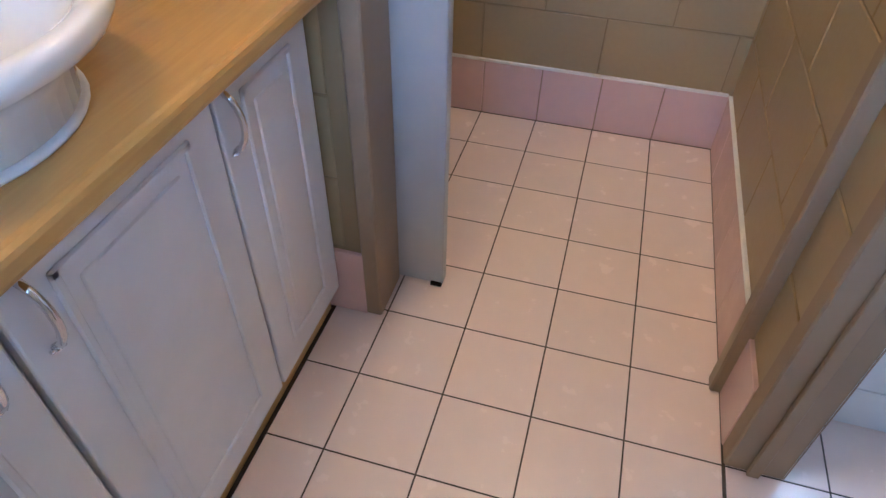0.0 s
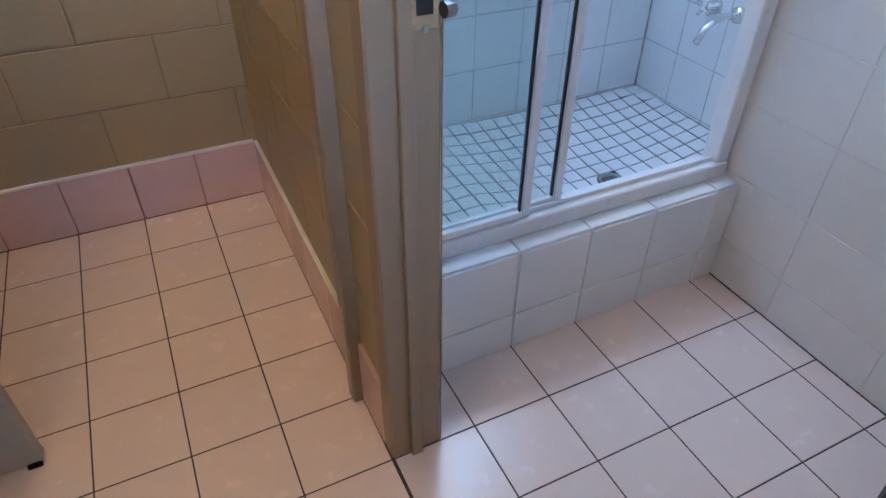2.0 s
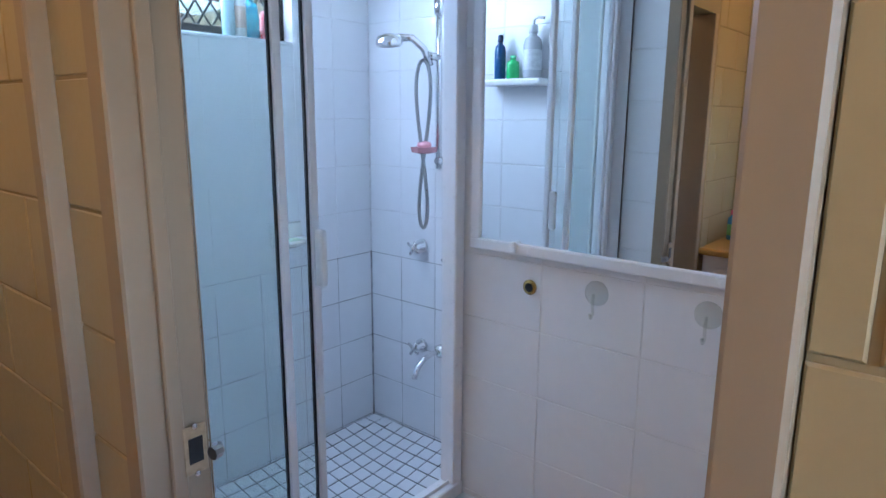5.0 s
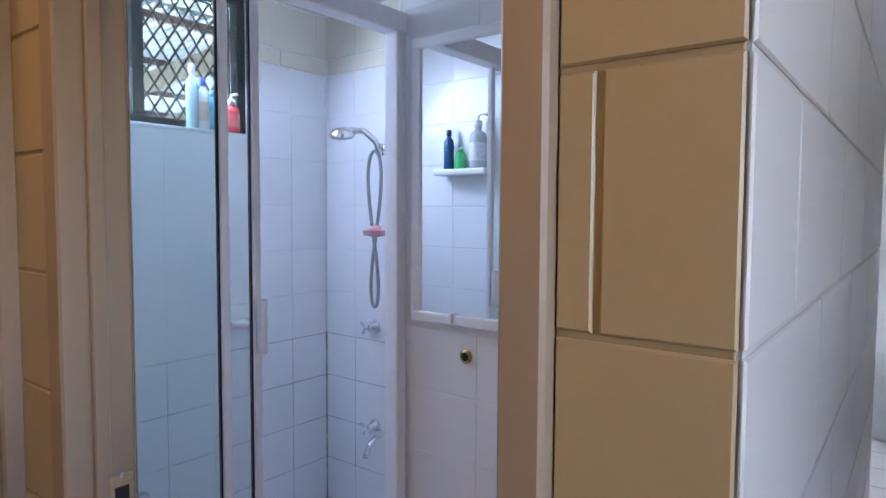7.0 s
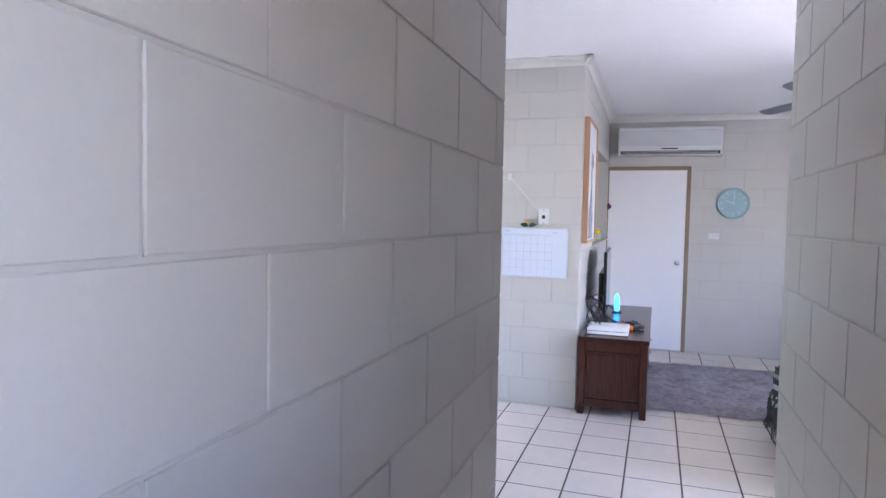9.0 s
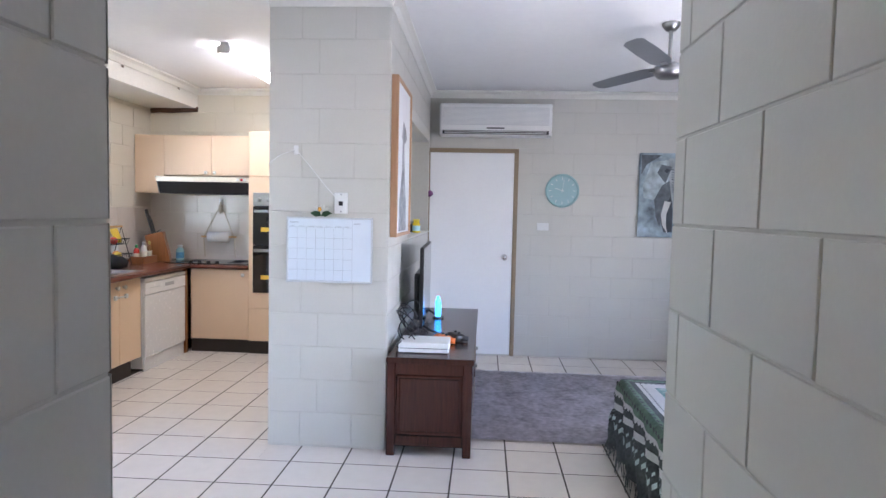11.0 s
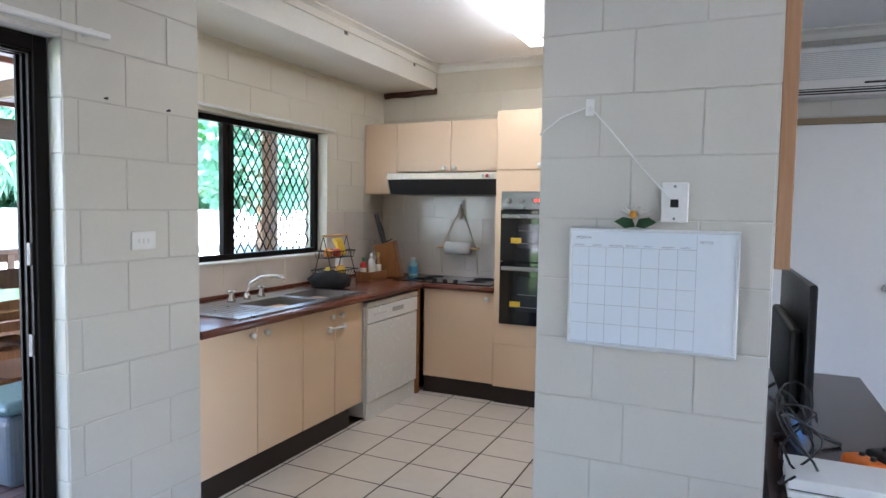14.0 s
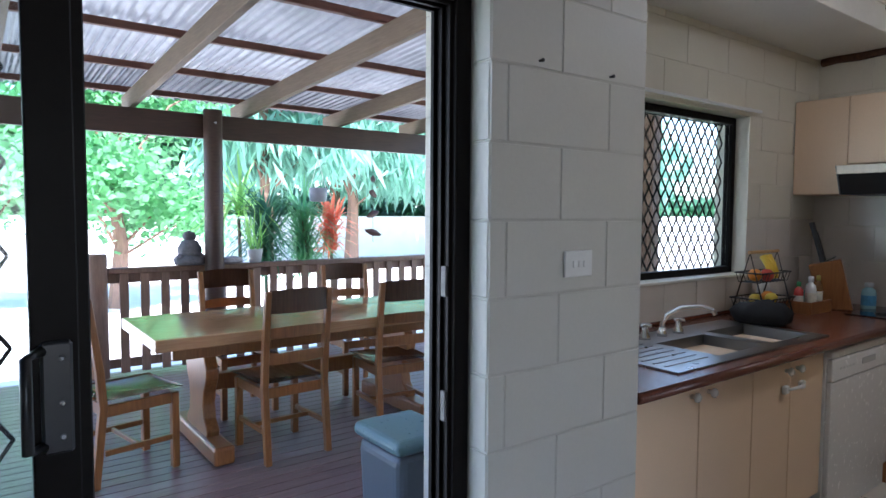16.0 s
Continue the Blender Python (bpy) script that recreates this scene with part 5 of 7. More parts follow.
rings = [(0.07, CHAR), (0.2, CHAR), (0.245, OFFW), (0.27, CHAR), (0.3, OFFW), (0.4, SAGE), (0.42, CHAR), (0.5, OFFW), (0.72, AQUA), (0.75, OFFW), (0.765, CHAR), (0.79, OFFW), (9, TEAL)]
mats = []
for i in range(n):
    for j in range(n):
        f = bm.faces.new((g[i][j], g[i + 1][j], g[i + 1][j + 1], g[i][j + 1]))
        d = min((i + 0.5), n - i - 0.5, (j + 0.5), n - j - 0.5) * (TW + 2 * drop) / n
        mt = next(m for e, m in rings if d < e)
        if mt not in mats:
            mats.append(mt)
        f.material_index = mats.index(mt)
bmesh.ops.solidify(bm, geom=bm.faces[:], thickness=0.004)
cl = part("throw", bm, mats[0], throw, "patterned woven throw with fringe", True)
for mt in mats[1:]:
    cl.data.materials.append(mt)
bm = bmesh.new()
for k in range(110):
    for side in (0, 1):
        v = -drop + (TD + 2 * drop) * k / 109
        p = cloth(v if side else TW + drop, TD + drop if side else v)
        if p.z > 0.04:
            tube([p, p + Vector((random.uniform(-0.012, 0.012), random.uniform(-0.012, 0.012), -min(0.085, p.z - 0.005)))], 0.003, 4, bm, 0.0015)
part("fringe", bm, CHAR, cl)


def stitch(bm, side, along, d, la, ld):
    """A small lozenge on the throw, d in from the hem of one side, la long and ld wide."""
    def at(a, e):
        u, v = ((a, -drop + e), (a, TD + drop - e), (-drop + e, a), (TW + drop - e, a))[side]
        return cloth(u, v) + Vector((0, 0, 0.005)) + Vector((cloth(u, v).x - 0.6, cloth(u, v).y - 0.6, 0)).normalized() * 0.005
    bm.faces.new([bm.verts.new(at(along + x, d + y)) for x, y in ((-la, 0), (0, -ld), (la, 0), (0, ld))])


dark, pale = bmesh.new(), bmesh.new()
for side in range(4):
    for bm, d, step, la, ld in ((dark, 0.272, 0.034, 0.013, 0.012), (dark, 0.45, 0.03, 0.01, 0.008), (dark, 0.34, 0.05, 0.02, 0.014), (dark, 0.375, 0.05, 0.014, 0.01), (pale, 0.13, 0.045, 0.016, 0.02), (pale, 0.17, 0.045, 0.01, 0.012), (pale, 0.55, 0.07, 0.026, 0.02), (pale, 0.6, 0.07, 0.018, 0.014), (pale, 0.65, 0.07, 0.026, 0.02), (pale, 0.7, 0.07, 0.012, 0.01)):
        n_s = int((TW + 2 * drop - 2 * d) / step)
        for k in range(n_s + 1):
            stitch(bm, side, -drop + d + k * step + (step / 2 if int(d * 100) % 2 else 0), d, la, ld)
part("woven_motif", dark, CHAR, cl)
part("woven_motif", pale, mat("throw_pale_motif", (0.5, 0.58, 0.56), 0.9, vary=0.3, grain=50), cl)
flower = bmesh.new()
for k in range(14):
    a = 2 * math.pi * k / 14
    o = Vector((0.62, 0.62, 0.4605))
    vsq = [flower.verts.new(o + Vector((r * math.cos(a + w), r * math.sin(a + w), 0.001))) for r, w in ((0.07, -0.12), (0.14, 0), (0.07, 0.12), (0.05, 0))]
    flower.faces.new(vsq)
lathe([(0.045, 0.461), (0.02, 0.463)], 16, flower, (0.62, 0.62, 0))
part("motif", flower, OFFW, cl)

# ceiling fan
fan = thing("ceiling_fan", pose(6.57, -1.0, 2.3), "three-blade ceiling fan with grey metal blades at rest", "ceiling fan")
part("canopy", lathe([(0.03, 0.3), (0.055, 0.33), (0.06, 0.378)], 20), STEEL, fan, "", True)
part("downrod", tube([(0, 0, 0.1), (0, 0, 0.35)], 0.013, 10), STEEL, fan)
part("motor", lathe([(0.02, 0.0), (0.075, 0.008), (0.095, 0.03), (0.1, 0.05), (0.095, 0.075), (0.05, 0.1), (0.02, 0.11)], 28), STEEL, fan, "", True)
for a in (28.7, 148.7, 268.7):
    bm = bmesh.new()
    prof = [(0.09, 0.035), (0.2, 0.06), (0.45, 0.062), (0.7, 0.055), (0.74, 0.03)]
    up = [bm.verts.new((x, w, 0.075 + 0.25 * w)) for x, w in prof]
    dn = [bm.verts.new((x, -w, 0.075 - 0.25 * w)) for x, w in prof]
    for k in range(len(prof) - 1):
        bm.faces.new((up[k], dn[k], dn[k + 1], up[k + 1]))
    bmesh.ops.solidify(bm, geom=bm.faces[:], thickness=0.004)
    b = part("blade", turned(bm, Matrix.Rotation(radians(a), 4, "Z")), mat("grey_blade", (0.3, 0.31, 0.33), 0.4, 0.3, vary=0.08), fan)
    part("blade_arm", turned(box(0.07, 0.17, -0.02, 0.02, 0.07, 0.076, 0.002), Matrix.Rotation(radians(a), 4, "Z")), STEEL, b)

# ---- kitchen ----
def knob(parent, p, turn):
    """A round white porcelain knob at p; turn brings +z to face the room."""
    return part("knob", turned(lathe([(0.008, 0), (0.008, 0.012), (0.017, 0.02), (0.018, 0.028), (0.01, 0.035)], 14), Matrix.Translation(p) @ turn), CERAMIC, parent, "round white knob", True)


OUT_Y = Matrix.Rotation(radians(90), 4, "X")
OUT_X = Matrix.Rotation(radians(-90), 4, "Y")
sink_unit = thing("sink_cabinet", pose(0, 0, 0), "peach laminate base cabinet under the sink", "cabinet")
part("body", box(6.112, 7.57, 3.07, 3.71, 0.13, 0.822), PEACH, sink_unit)
part("kickboard", box(6.112, 7.45, 3.075, 3.09, 0.0, 0.13), KICK, sink_unit, "dark brown kickboard")
for a, b, k in ((6.114, 6.54, 6.49), (6.544, 6.926, 6.6), (6.93, 7.568, None)):
    if k is None:
        for c, e, kk in ((6.93, 7.247, 7.20), (7.251, 7.568, 7.30)):
            d = part("door", box(c, e, 3.05, 3.068, 0.135, 0.818, 0.003), PEACH, sink_unit)
            knob(d, (kk, 3.05, 0.765), OUT_Y)
    else:
        d = part("door", box(a, b, 3.05, 3.068, 0.135, 0.818, 0.003), PEACH, sink_unit)
        knob(d, (k, 3.05, 0.775), OUT_Y)
lock = thing("child_lock", pose(7.25, 3.045, 0.69), "white plastic child lock strap across the cabinet doors", "child lock")
part("strap", tube([(-0.075, -0.012, 0), (-0.04, -0.03, 0.004), (0.04, -0.03, 0.004), (0.075, -0.012, 0)], 0.007, 8), PLASTIC, lock, "", True)
for s in (-1, 1):
    part("catch", box(s * 0.075 - 0.018, s * 0.075 + 0.018, -0.02, 0.0, -0.018, 0.018, 0.005), PLASTIC, lock)

dw = thing("dishwasher", pose(7.58, 3.03, 0), "white freestanding dishwasher under the bench", "dishwasher")
W = 0.73
part("body", box(0, W, 0.012, 0.6, 0.02, 0.79, 0.004), WHITE, dw)
part("door", box(0.004, W - 0.004, -0.012, 0.012, 0.12, 0.655, 0.005), WHITE, dw)
panel = part("control_panel", box(0.004, W - 0.004, -0.016, 0.012, 0.66, 0.765, 0.006), WHITE, dw)
part("grip", box(0.33, 0.50, -0.0175, -0.012, 0.70, 0.735, 0.003), mat("grey_grip", (0.35, 0.36, 0.37), 0.4), panel, "grey grip recess")
for k in range(5):
    part("button", box(0.08 + k * 0.035, 0.1 + k * 0.035, -0.0175, -0.015, 0.71, 0.72, 0.001), mat("grey_button", (0.5, 0.51, 0.52), 0.4), panel)
part("top", box(-0.004, W + 0.004, -0.014, 0.6, 0.768, 0.805, 0.008, seg=2), WHITE, dw)
part("toe_panel", box(0.01, W - 0.01, 0.0, 0.02, 0.0, 0.115, 0.003), WHITE, dw)
part("end_panel", box(W + 0.008, W + 0.05, -0.01, 0.02, 0.0, 0.82, 0.002), OAK, dw, "timber end strip")

hob_unit = thing("hob_cabinet", pose(0, 0, 0), "peach laminate base cabinet under the hob", "cabinet")
part("body", box(8.41, 8.97, 2.42, 3.01, 0.13, 0.822), PEACH, hob_unit)
d = part("door", box(8.39, 8.408, 2.425, 3.0, 0.135, 0.818, 0.003), PEACH, hob_unit)
knob(d, (8.39, 2.475, 0.77), OUT_X)
part("kickboard", box(8.42, 8.44, 2.42, 3.01, 0.0, 0.13), KICK, hob_unit, "dark brown kickboard")

bench = thing("benchtop", pose(0, 0, 0), "speckled red-brown laminate benchtop with a sink cut into it", "benchtop")
bm = bmesh.new()
for a, b, c, e in cells(6.112, 8.36, 3.0, 3.715, [(6.42, 7.64, 3.075, 3.575)]):
    box(a, b, c, e, 0.824, 0.862, bm=bm)
part("sink_run", bm, BENCH, bench)
part("hob_run", box(8.36, 8.972, 2.42, 3.715, 0.824, 0.862), BENCH, bench)
part("front_edge", tube([(6.112, 3.0, 0.843), (8.36, 3.0, 0.843)], 0.019, 10), BENCH, bench, "", True)
part("front_edge", tube([(8.36, 3.0, 0.843), (8.36, 2.42, 0.843)], 0.019, 10), BENCH, bench, "", True)
part("upstand", box(6.112, 8.96, 3.698, 3.713, 0.863, 0.88, 0.003), BENCH, bench)

sink = thing("kitchen_sink", pose(6.44, 3.075, 0.863), "stainless steel sink with drainer let into the bench", "sink")
bm = bmesh.new()
HOLES = [(0.36, 0.73, 0.05, 0.34), (0.80, 1.15, 0.05, 0.37)]
for a, b, c, e in cells(-0.02, 1.2, -0.015, 0.515, HOLES):
    box(a, b, c, e, -0.002, 0.006, bm=bm)
bmesh.ops.remove_doubles(bm, verts=bm.verts[:], dist=0.0005)
part("sink_deck", bm, STEEL, sink)
for a, b, c, e in HOLES:
    bm = bmesh.new()
    rim = [[(a, c), (b, c), (b, e), (a, e)], [(a + 0.02, c + 0.02), (b - 0.02, c + 0.02), (b - 0.02, e - 0.02), (a + 0.02, e - 0.02)]]
    top = [bm.verts.new((x, y, 0.006)) for x, y in rim[0]]
    bot = [bm.verts.new((x, y, -0.15)) for x, y in rim[1]]
    for k in range(4):
        bm.faces.new((top[(k + 1) % 4], top[k], bot[k], bot[(k + 1) % 4]))
    bm.faces.new(bot)
    part("bowl", bm, STEEL, sink)
for k in range(7):
    part("drainer_rib", box(0.02, 0.3, 0.06 + k * 0.05, 0.072 + k * 0.05, 0.004, 0.009, 0.002), STEEL, sink)
mix = thing("kitchen_tap", pose(6.97, 3.50, 0.869), "chrome kitchen tap set with two cross handles", "tap")
part("spout", tube([(0, 0, 0), (0, 0, 0.06), (0.01, -0.02, 0.10), (0.04, -0.07, 0.135), (0.08, -0.15, 0.145), (0.095, -0.19, 0.135), (0.1, -0.2, 0.115)], 0.011, 12), CHROME, mix, "", True)
part("spout_base", lathe([(0.024, 0), (0.022, 0.015), (0.014, 0.04)], 16), CHROME, mix, "", True)
for s in (-0.13, 0.13):
    b = part("tap_body", lathe([(0.026, 0), (0.024, 0.012), (0.014, 0.035), (0.013, 0.055)], 16, at=(s, 0, 0)), CHROME, mix, "", True)
    bm = tube([(s - 0.032, 0, 0.064), (s + 0.032, 0, 0.064)], 0.007, 8)
    tube([(s, -0.032, 0.064), (s, 0.032, 0.064)], 0.007, 8, bm)
    part("cross_handle", bm, CHROME, b, "", True)

hob = thing("cooktop", pose(8.40, 2.45, 0.863), "black glass electric cooktop with four knobs", "cooktop")
part("glass", box(0.03, 0.52, 0.03, 0.85, 0, 0.006, 0.002), BLACK_GLASS, hob)
for k in range(4):
    part("knob", lathe([(0.02, 0.006), (0.018, 0.024), (0.012, 0.026)], 16, at=(0.09, 0.33 + 0.09 * k, 0)), BLACK, hob, "", True)
for x, y, r in ((0.2, 0.2, 0.08), (0.2, 0.65, 0.1), (0.4, 0.2, 0.1), (0.4, 0.65, 0.08)):
    part("ring", lathe([(r, 0.0062), (r, 0.0068), (r - 0.004, 0.0068), (r - 0.005, 0.0062)], 32, at=(x, y, 0)), mat("grey_ring", (0.12, 0.12, 0.12), 0.3), hob)

tower = thing("oven_tower", pose(0, 0, 0), "tall peach laminate cabinet housing the wall oven", "cabinet")
bm = bmesh.new()
for a, b, c, e in cells(1.67, 2.415, 0.13, 2.15, [(1.775, 2.37, 0.60, 1.575)]):
    box(8.378, 8.97, a, b, c, e, bm=bm)
part("body", bm, PEACH, tower)
part("oven_panel", (lambda b: [box(8.36, 8.378, *q, bm=b) for q in cells(1.672, 2.413, 0.457, 1.72, [(1.775, 2.37, 0.605, 1.57)])] and b)(bmesh.new()), PEACH, tower)
part("kickboard", box(8.40, 8.42, 1.67, 2.415, 0.0, 0.13), KICK, tower, "dark brown kickboard")
for a, b, k in ((2.043, 2.413, 2.085), (1.672, 2.039, 1.998)):
    d = part("door", box(8.36, 8.377, a, b, 1.725, 2.15, 0.003), PEACH, tower)
    knob(d, (8.36, k, 1.755), OUT_X)
d = part("drawer_front", box(8.36, 8.377, 1.672, 2.413, 0.132, 0.452, 0.003), PEACH, tower)
knob(d, (8.36, 2.06, 0.30), OUT_X)

oven = thing("wall_oven", pose(8.352, 1.777, 0.607), "black glass double wall oven with steel trim", "oven")
OW = 0.59
part("carcass", box(0.02, 0.5, 0.01, OW - 0.01, 0.005, 0.955), BLACK, oven)
cp = part("control_panel", box(-0.006, 0.02, 0, OW, 0.835, 0.962, 0.003), STEEL, oven, "brushed steel control panel")
part("display", box(-0.008, -0.005, 0.25, 0.36, 0.875, 0.92), BLACK_GLASS, cp)
RED = glow("red_digits", (1, 0.03, 0.02), 0.4)
for k in range(4):
    part("digit", box(-0.0095, -0.0075, 0.275 + k * 0.018, 0.287 + k * 0.018, 0.89, 0.908), RED, cp)
for y in (0.06, 0.17, 0.43, 0.53):
    part("dial", turned(lathe([(0.02, 0), (0.019, 0.018), (0.014, 0.021)], 18), Matrix.Translation((-0.006, y, 0.895)) @ OUT_X), STEEL, cp, "", True)
for z0, z1 in ((0.46, 0.83), (0.0, 0.455)):
    d = part("door", box(-0.01, 0.02, 0, OW, z0, z1, 0.003), BLACK_GLASS, oven)
    part("inner_window", box(-0.0115, -0.0095, 0.13, OW - 0.13, z0 + 0.1, z1 - 0.1, 0.0), mat("smoked_window", (0.02, 0.022, 0.026), 0.08, vary=0.3), d)
    for k in range(2):
        part("rack_line", box(-0.0125, -0.0112, 0.14, OW - 0.14, z0 + 0.13 + k * 0.09, z0 + 0.134 + k * 0.09), mat("rack_grey", (0.2, 0.2, 0.2), 0.4), d)
    part("handle", box(-0.045, -0.025, 0.02, OW - 0.02, z1 - 0.06, z1 - 0.03, 0.005, seg=2), STEEL, d, "steel bar handle")
    for y in (0.05, OW - 0.07):
        part("standoff", box(-0.03, -0.009, y, y + 0.02, z1 - 0.055, z1 - 0.035), STEEL, d)
    part("sticker", box(-0.0122, -0.0096, OW - 0.16, OW - 0.08, z0 + 0.13, z0 + 0.17), mat("yellow_sticker", (0.75, 0.5, 0.04), 0.5, vary=0.1), d, "yellow energy sticker")

upper = thing("wall_cabinet", pose(0, 0, 0), "peach laminate wall cabinets over the hob", "cabinet")
part("body", box(8.68, 8.972, 3.402, 3.712, 1.555, 2.14), PEACH, upper)
part("body", box(8.68, 8.972, 2.42, 3.40, 1.735, 2.14), PEACH, upper)
part("door", box(8.66, 8.678, 3.405, 3.712, 1.557, 2.14, 0.003), PEACH, upper)
for a, b, k in ((2.915, 3.402, 2.96), (2.422, 2.911, 2.87)):
    d = part("door", box(8.66, 8.678, a, b, 1.735, 2.14, 0.003), PEACH, upper)
    knob(d, (8.66, k, 1.765), OUT_X)
rh = thing("range_hood", pose(8.45, 2.43, 1.55), "cream slide-out range hood with black underside", "range hood")
part("front_panel", box(0, 0.012, 0, 0.95, 0.115, 0.165, 0.003), mat("cream_enamel", (0.68, 0.62, 0.5), 0.3), rh)
bm = box(0.012, 0.52, 0.0, 0.95, 0.0, 0.16)
for v in bm.verts:
    if v.co.x < 0.1 and v.co.z < 0.05:
        v.co.x += 0.07
part("housing", bm, BLACK, rh, "black underside and sloped face")
for s in (-0.006, 0.95):
    bm = box(0.0, 0.52, s, s + 0.006, 0.0, 0.165)
    for v in bm.verts:
        if v.co.x < 0.1 and v.co.z < 0.05:
            v.co.x += 0.07
    part("side_trim", bm, STEEL, rh)
for k, (y, m) in enumerate(((0.1, PLASTIC), (0.06, mat("red_button", (0.35, 0.01, 0.02), 0.3)), (0.14 - 0.11, PLASTIC))):
    part("button", turned(lathe([(0.014, 0), (0.012, 0.008)], 16), Matrix.Translation((0, y + 0.03, 0.14)) @ OUT_X), m, rh, "", True)

kw = window("window_kitchen", WIN[0], WIN[1], WIN[2], WIN[3], 3.80, (7.12, 7.17), "dark aluminium sliding window with diamond security mesh", 7.2, 0.075)
structure("kitchen_sill", box(WIN[0], WIN[1], 3.705, 3.80, WIN[2] - 0.012, WIN[2] + 0.004, 0.003), TRIM, "white painted window sill", "sill")
track = thing("curtain_track", pose(0, 0, 0), "white curtain track over the kitchen window", "curtain track")
part("rail", box(6.12, 8.16, 3.67, 3.69, 2.02, 2.035, 0.003), PLASTIC, track)
for x in (6.4, 7.0, 7.6, 8.05):
    part("bracket", box(x, x + 0.015, 3.69, 3.716, 2.022, 2.045), PLASTIC, track)
track = thing("curtain_track", pose(0, 0, 0), "white curtain track over the deck door", "curtain track")
part("rail", box(3.6, 5.62, 2.93, 2.955, 2.035, 2.055, 0.003), PLASTIC, track)
for x in (3.7, 4.6, 5.55):
    part("bracket", box(x, x + 0.015, 2.955, 2.996, 2.037, 2.065), PLASTIC, track)
hole = thing("ceiling_damage", pose(8.96, 3.22, 2.43), "rough brown broken plaster edge under the bulkhead", "damage")
bm = tube([(0.0, -0.03, 0.012), (-0.01, 0.1, 0.006), (0.0, 0.25, 0.0), (-0.01, 0.38, 0.004), (0.0, 0.47, -0.005)], 0.028, 8)
for v in bm.verts:
    v.co += Vector((1, 1, 0.6)) * 0.012 * noise.noise(v.co * 60)
part("edge", bm, mat("rotten_timber", (0.1, 0.05, 0.03), 0.9, vary=0.6, grain=60, bump=0.8), hole)
tubel = thing("fluorescent_batten", pose(7.72, 2.13, CEIL - 0.085), "white fluorescent batten light on the kitchen ceiling", "ceiling light")
part("base", box(-0.62, 0.62, -0.035, 0.035, 0.05, 0.083, 0.006), PLASTIC, tubel)
dif = part("diffuser", box(-0.62, 0.62, -0.05, 0.05, 0.0, 0.052, 0.018, seg=3), glow("lit_diffuser", (1, 0.98, 0.92), 1.2), tubel)
dif.visible_shadow = False
for s in (-0.63, 0.615):
    part("end_cap", box(s, s + 0.015, -0.052, 0.052, -0.002, 0.056, 0.005), PLASTIC, tubel)

# things on the bench
rack = thing("fruit_rack", pose(7.95, 3.53, 0.863), "two-tier black wire fruit rack with timber handle", "fruit rack")
for s in (-1, 1):
    part("side_frame", tube([(s * 0.15, -0.1, 0.004), (s * 0.15, 0, 0.36), (s * 0.15, 0.1, 0.004)], 0.005, 6), BLACK, rack)
part("handle", tube([(-0.16, 0, 0.362), (0.16, 0, 0.362)], 0.009, 8), PINE, rack, "timber handle bar")
for z, w in ((0.06, 0.1), (0.2, 0.075)):
    b = part("basket", tube([(-0.16, -w, z + 0.05), (0.16, -w, z + 0.05), (0.16, w, z + 0.05), (-0.16, w, z + 0.05), (-0.16, -w, z + 0.05)], 0.0045, 6), BLACK, rack)
    for k in range(9):
        x = -0.15 + k * 0.0375
        part("wire", tube([(x, -w, z + 0.05), (x, -w * 0.8, z), (x, w * 0.8, z), (x, w, z + 0.05)], 0.0025, 4), BLACK, b)
BANANA, APPLE, ORANGE, LEMON = (mat(nm, c, 0.45, vary=0.15, grain=12) for nm, c in (("banana_skin", (0.72, 0.5, 0.04)), ("apple_skin", (0.5, 0.06, 0.04)), ("orange_skin", (0.7, 0.25, 0.03)), ("lemon_skin", (0.7, 0.5, 0.05))))
bun = thing("banana_bunch", pose(7.97, 3.53, 1.07), "bunch of ripe bananas in the fruit rack", "bananas")
for k in range(3):
    a = radians(-20 + 22 * k)
    part("banana", tube([(0.03 * k - 0.03 + math.sin(a) * 0.02, 0, 0.13), (0.03 * k - 0.04, -0.03, 0.09), (0.03 * k - 0.03, -0.045, 0.04), (0.03 * k - 0.02, -0.035, 0.015)], 0.017, 8), BANANA, bun, "", True)
for x, y, z, r, m, nm in ((7.86, 3.53, 1.1, 0.036, ORANGE, "orange"), (7.91, 3.49, 1.1, 0.036, APPLE, "apple"), (7.87, 3.53, 0.965, 0.034, LEMON, "lemon"), (7.99, 3.5, 0.965, 0.034, LEMON, "lemon"), (8.05, 3.55, 0.965, 0.036, ORANGE, "orange")):
    t = thing(nm, pose(x, y, z), "ripe %s in the fruit rack" % nm, "fruit")
    part("skin", lathe([(0.006, -r * 0.95), (r * 0.6, -r * 0.8), (r * 0.95, -r * 0.3), (r, 0), (r * 0.9, r * 0.45), (r * 0.5, r * 0.85), (0.006, r * 0.9)], 16), m, t, "", True)
bagb = thing("black_bag", pose(7.72, 3.42, 0.863), "crumpled black cloth bag on the bench", "bag")
bm = lathe([(0.05, 0), (0.13, 0.01), (0.14, 0.06), (0.1, 0.1), (0.04, 0.12), (0.005, 0.11)], 20)
for v in bm.verts:
    v.co *= 1 + 0.25 * noise.noise(v.co * 16)
part("cloth", bm, mat("black_cloth", (0.01, 0.01, 0.011), 0.9, vary=0.3), bagb, "", True)
tray = thing("timber_tray", pose(8.36, 3.46, 0.863), "small timber condiment box on the bench", "tray")
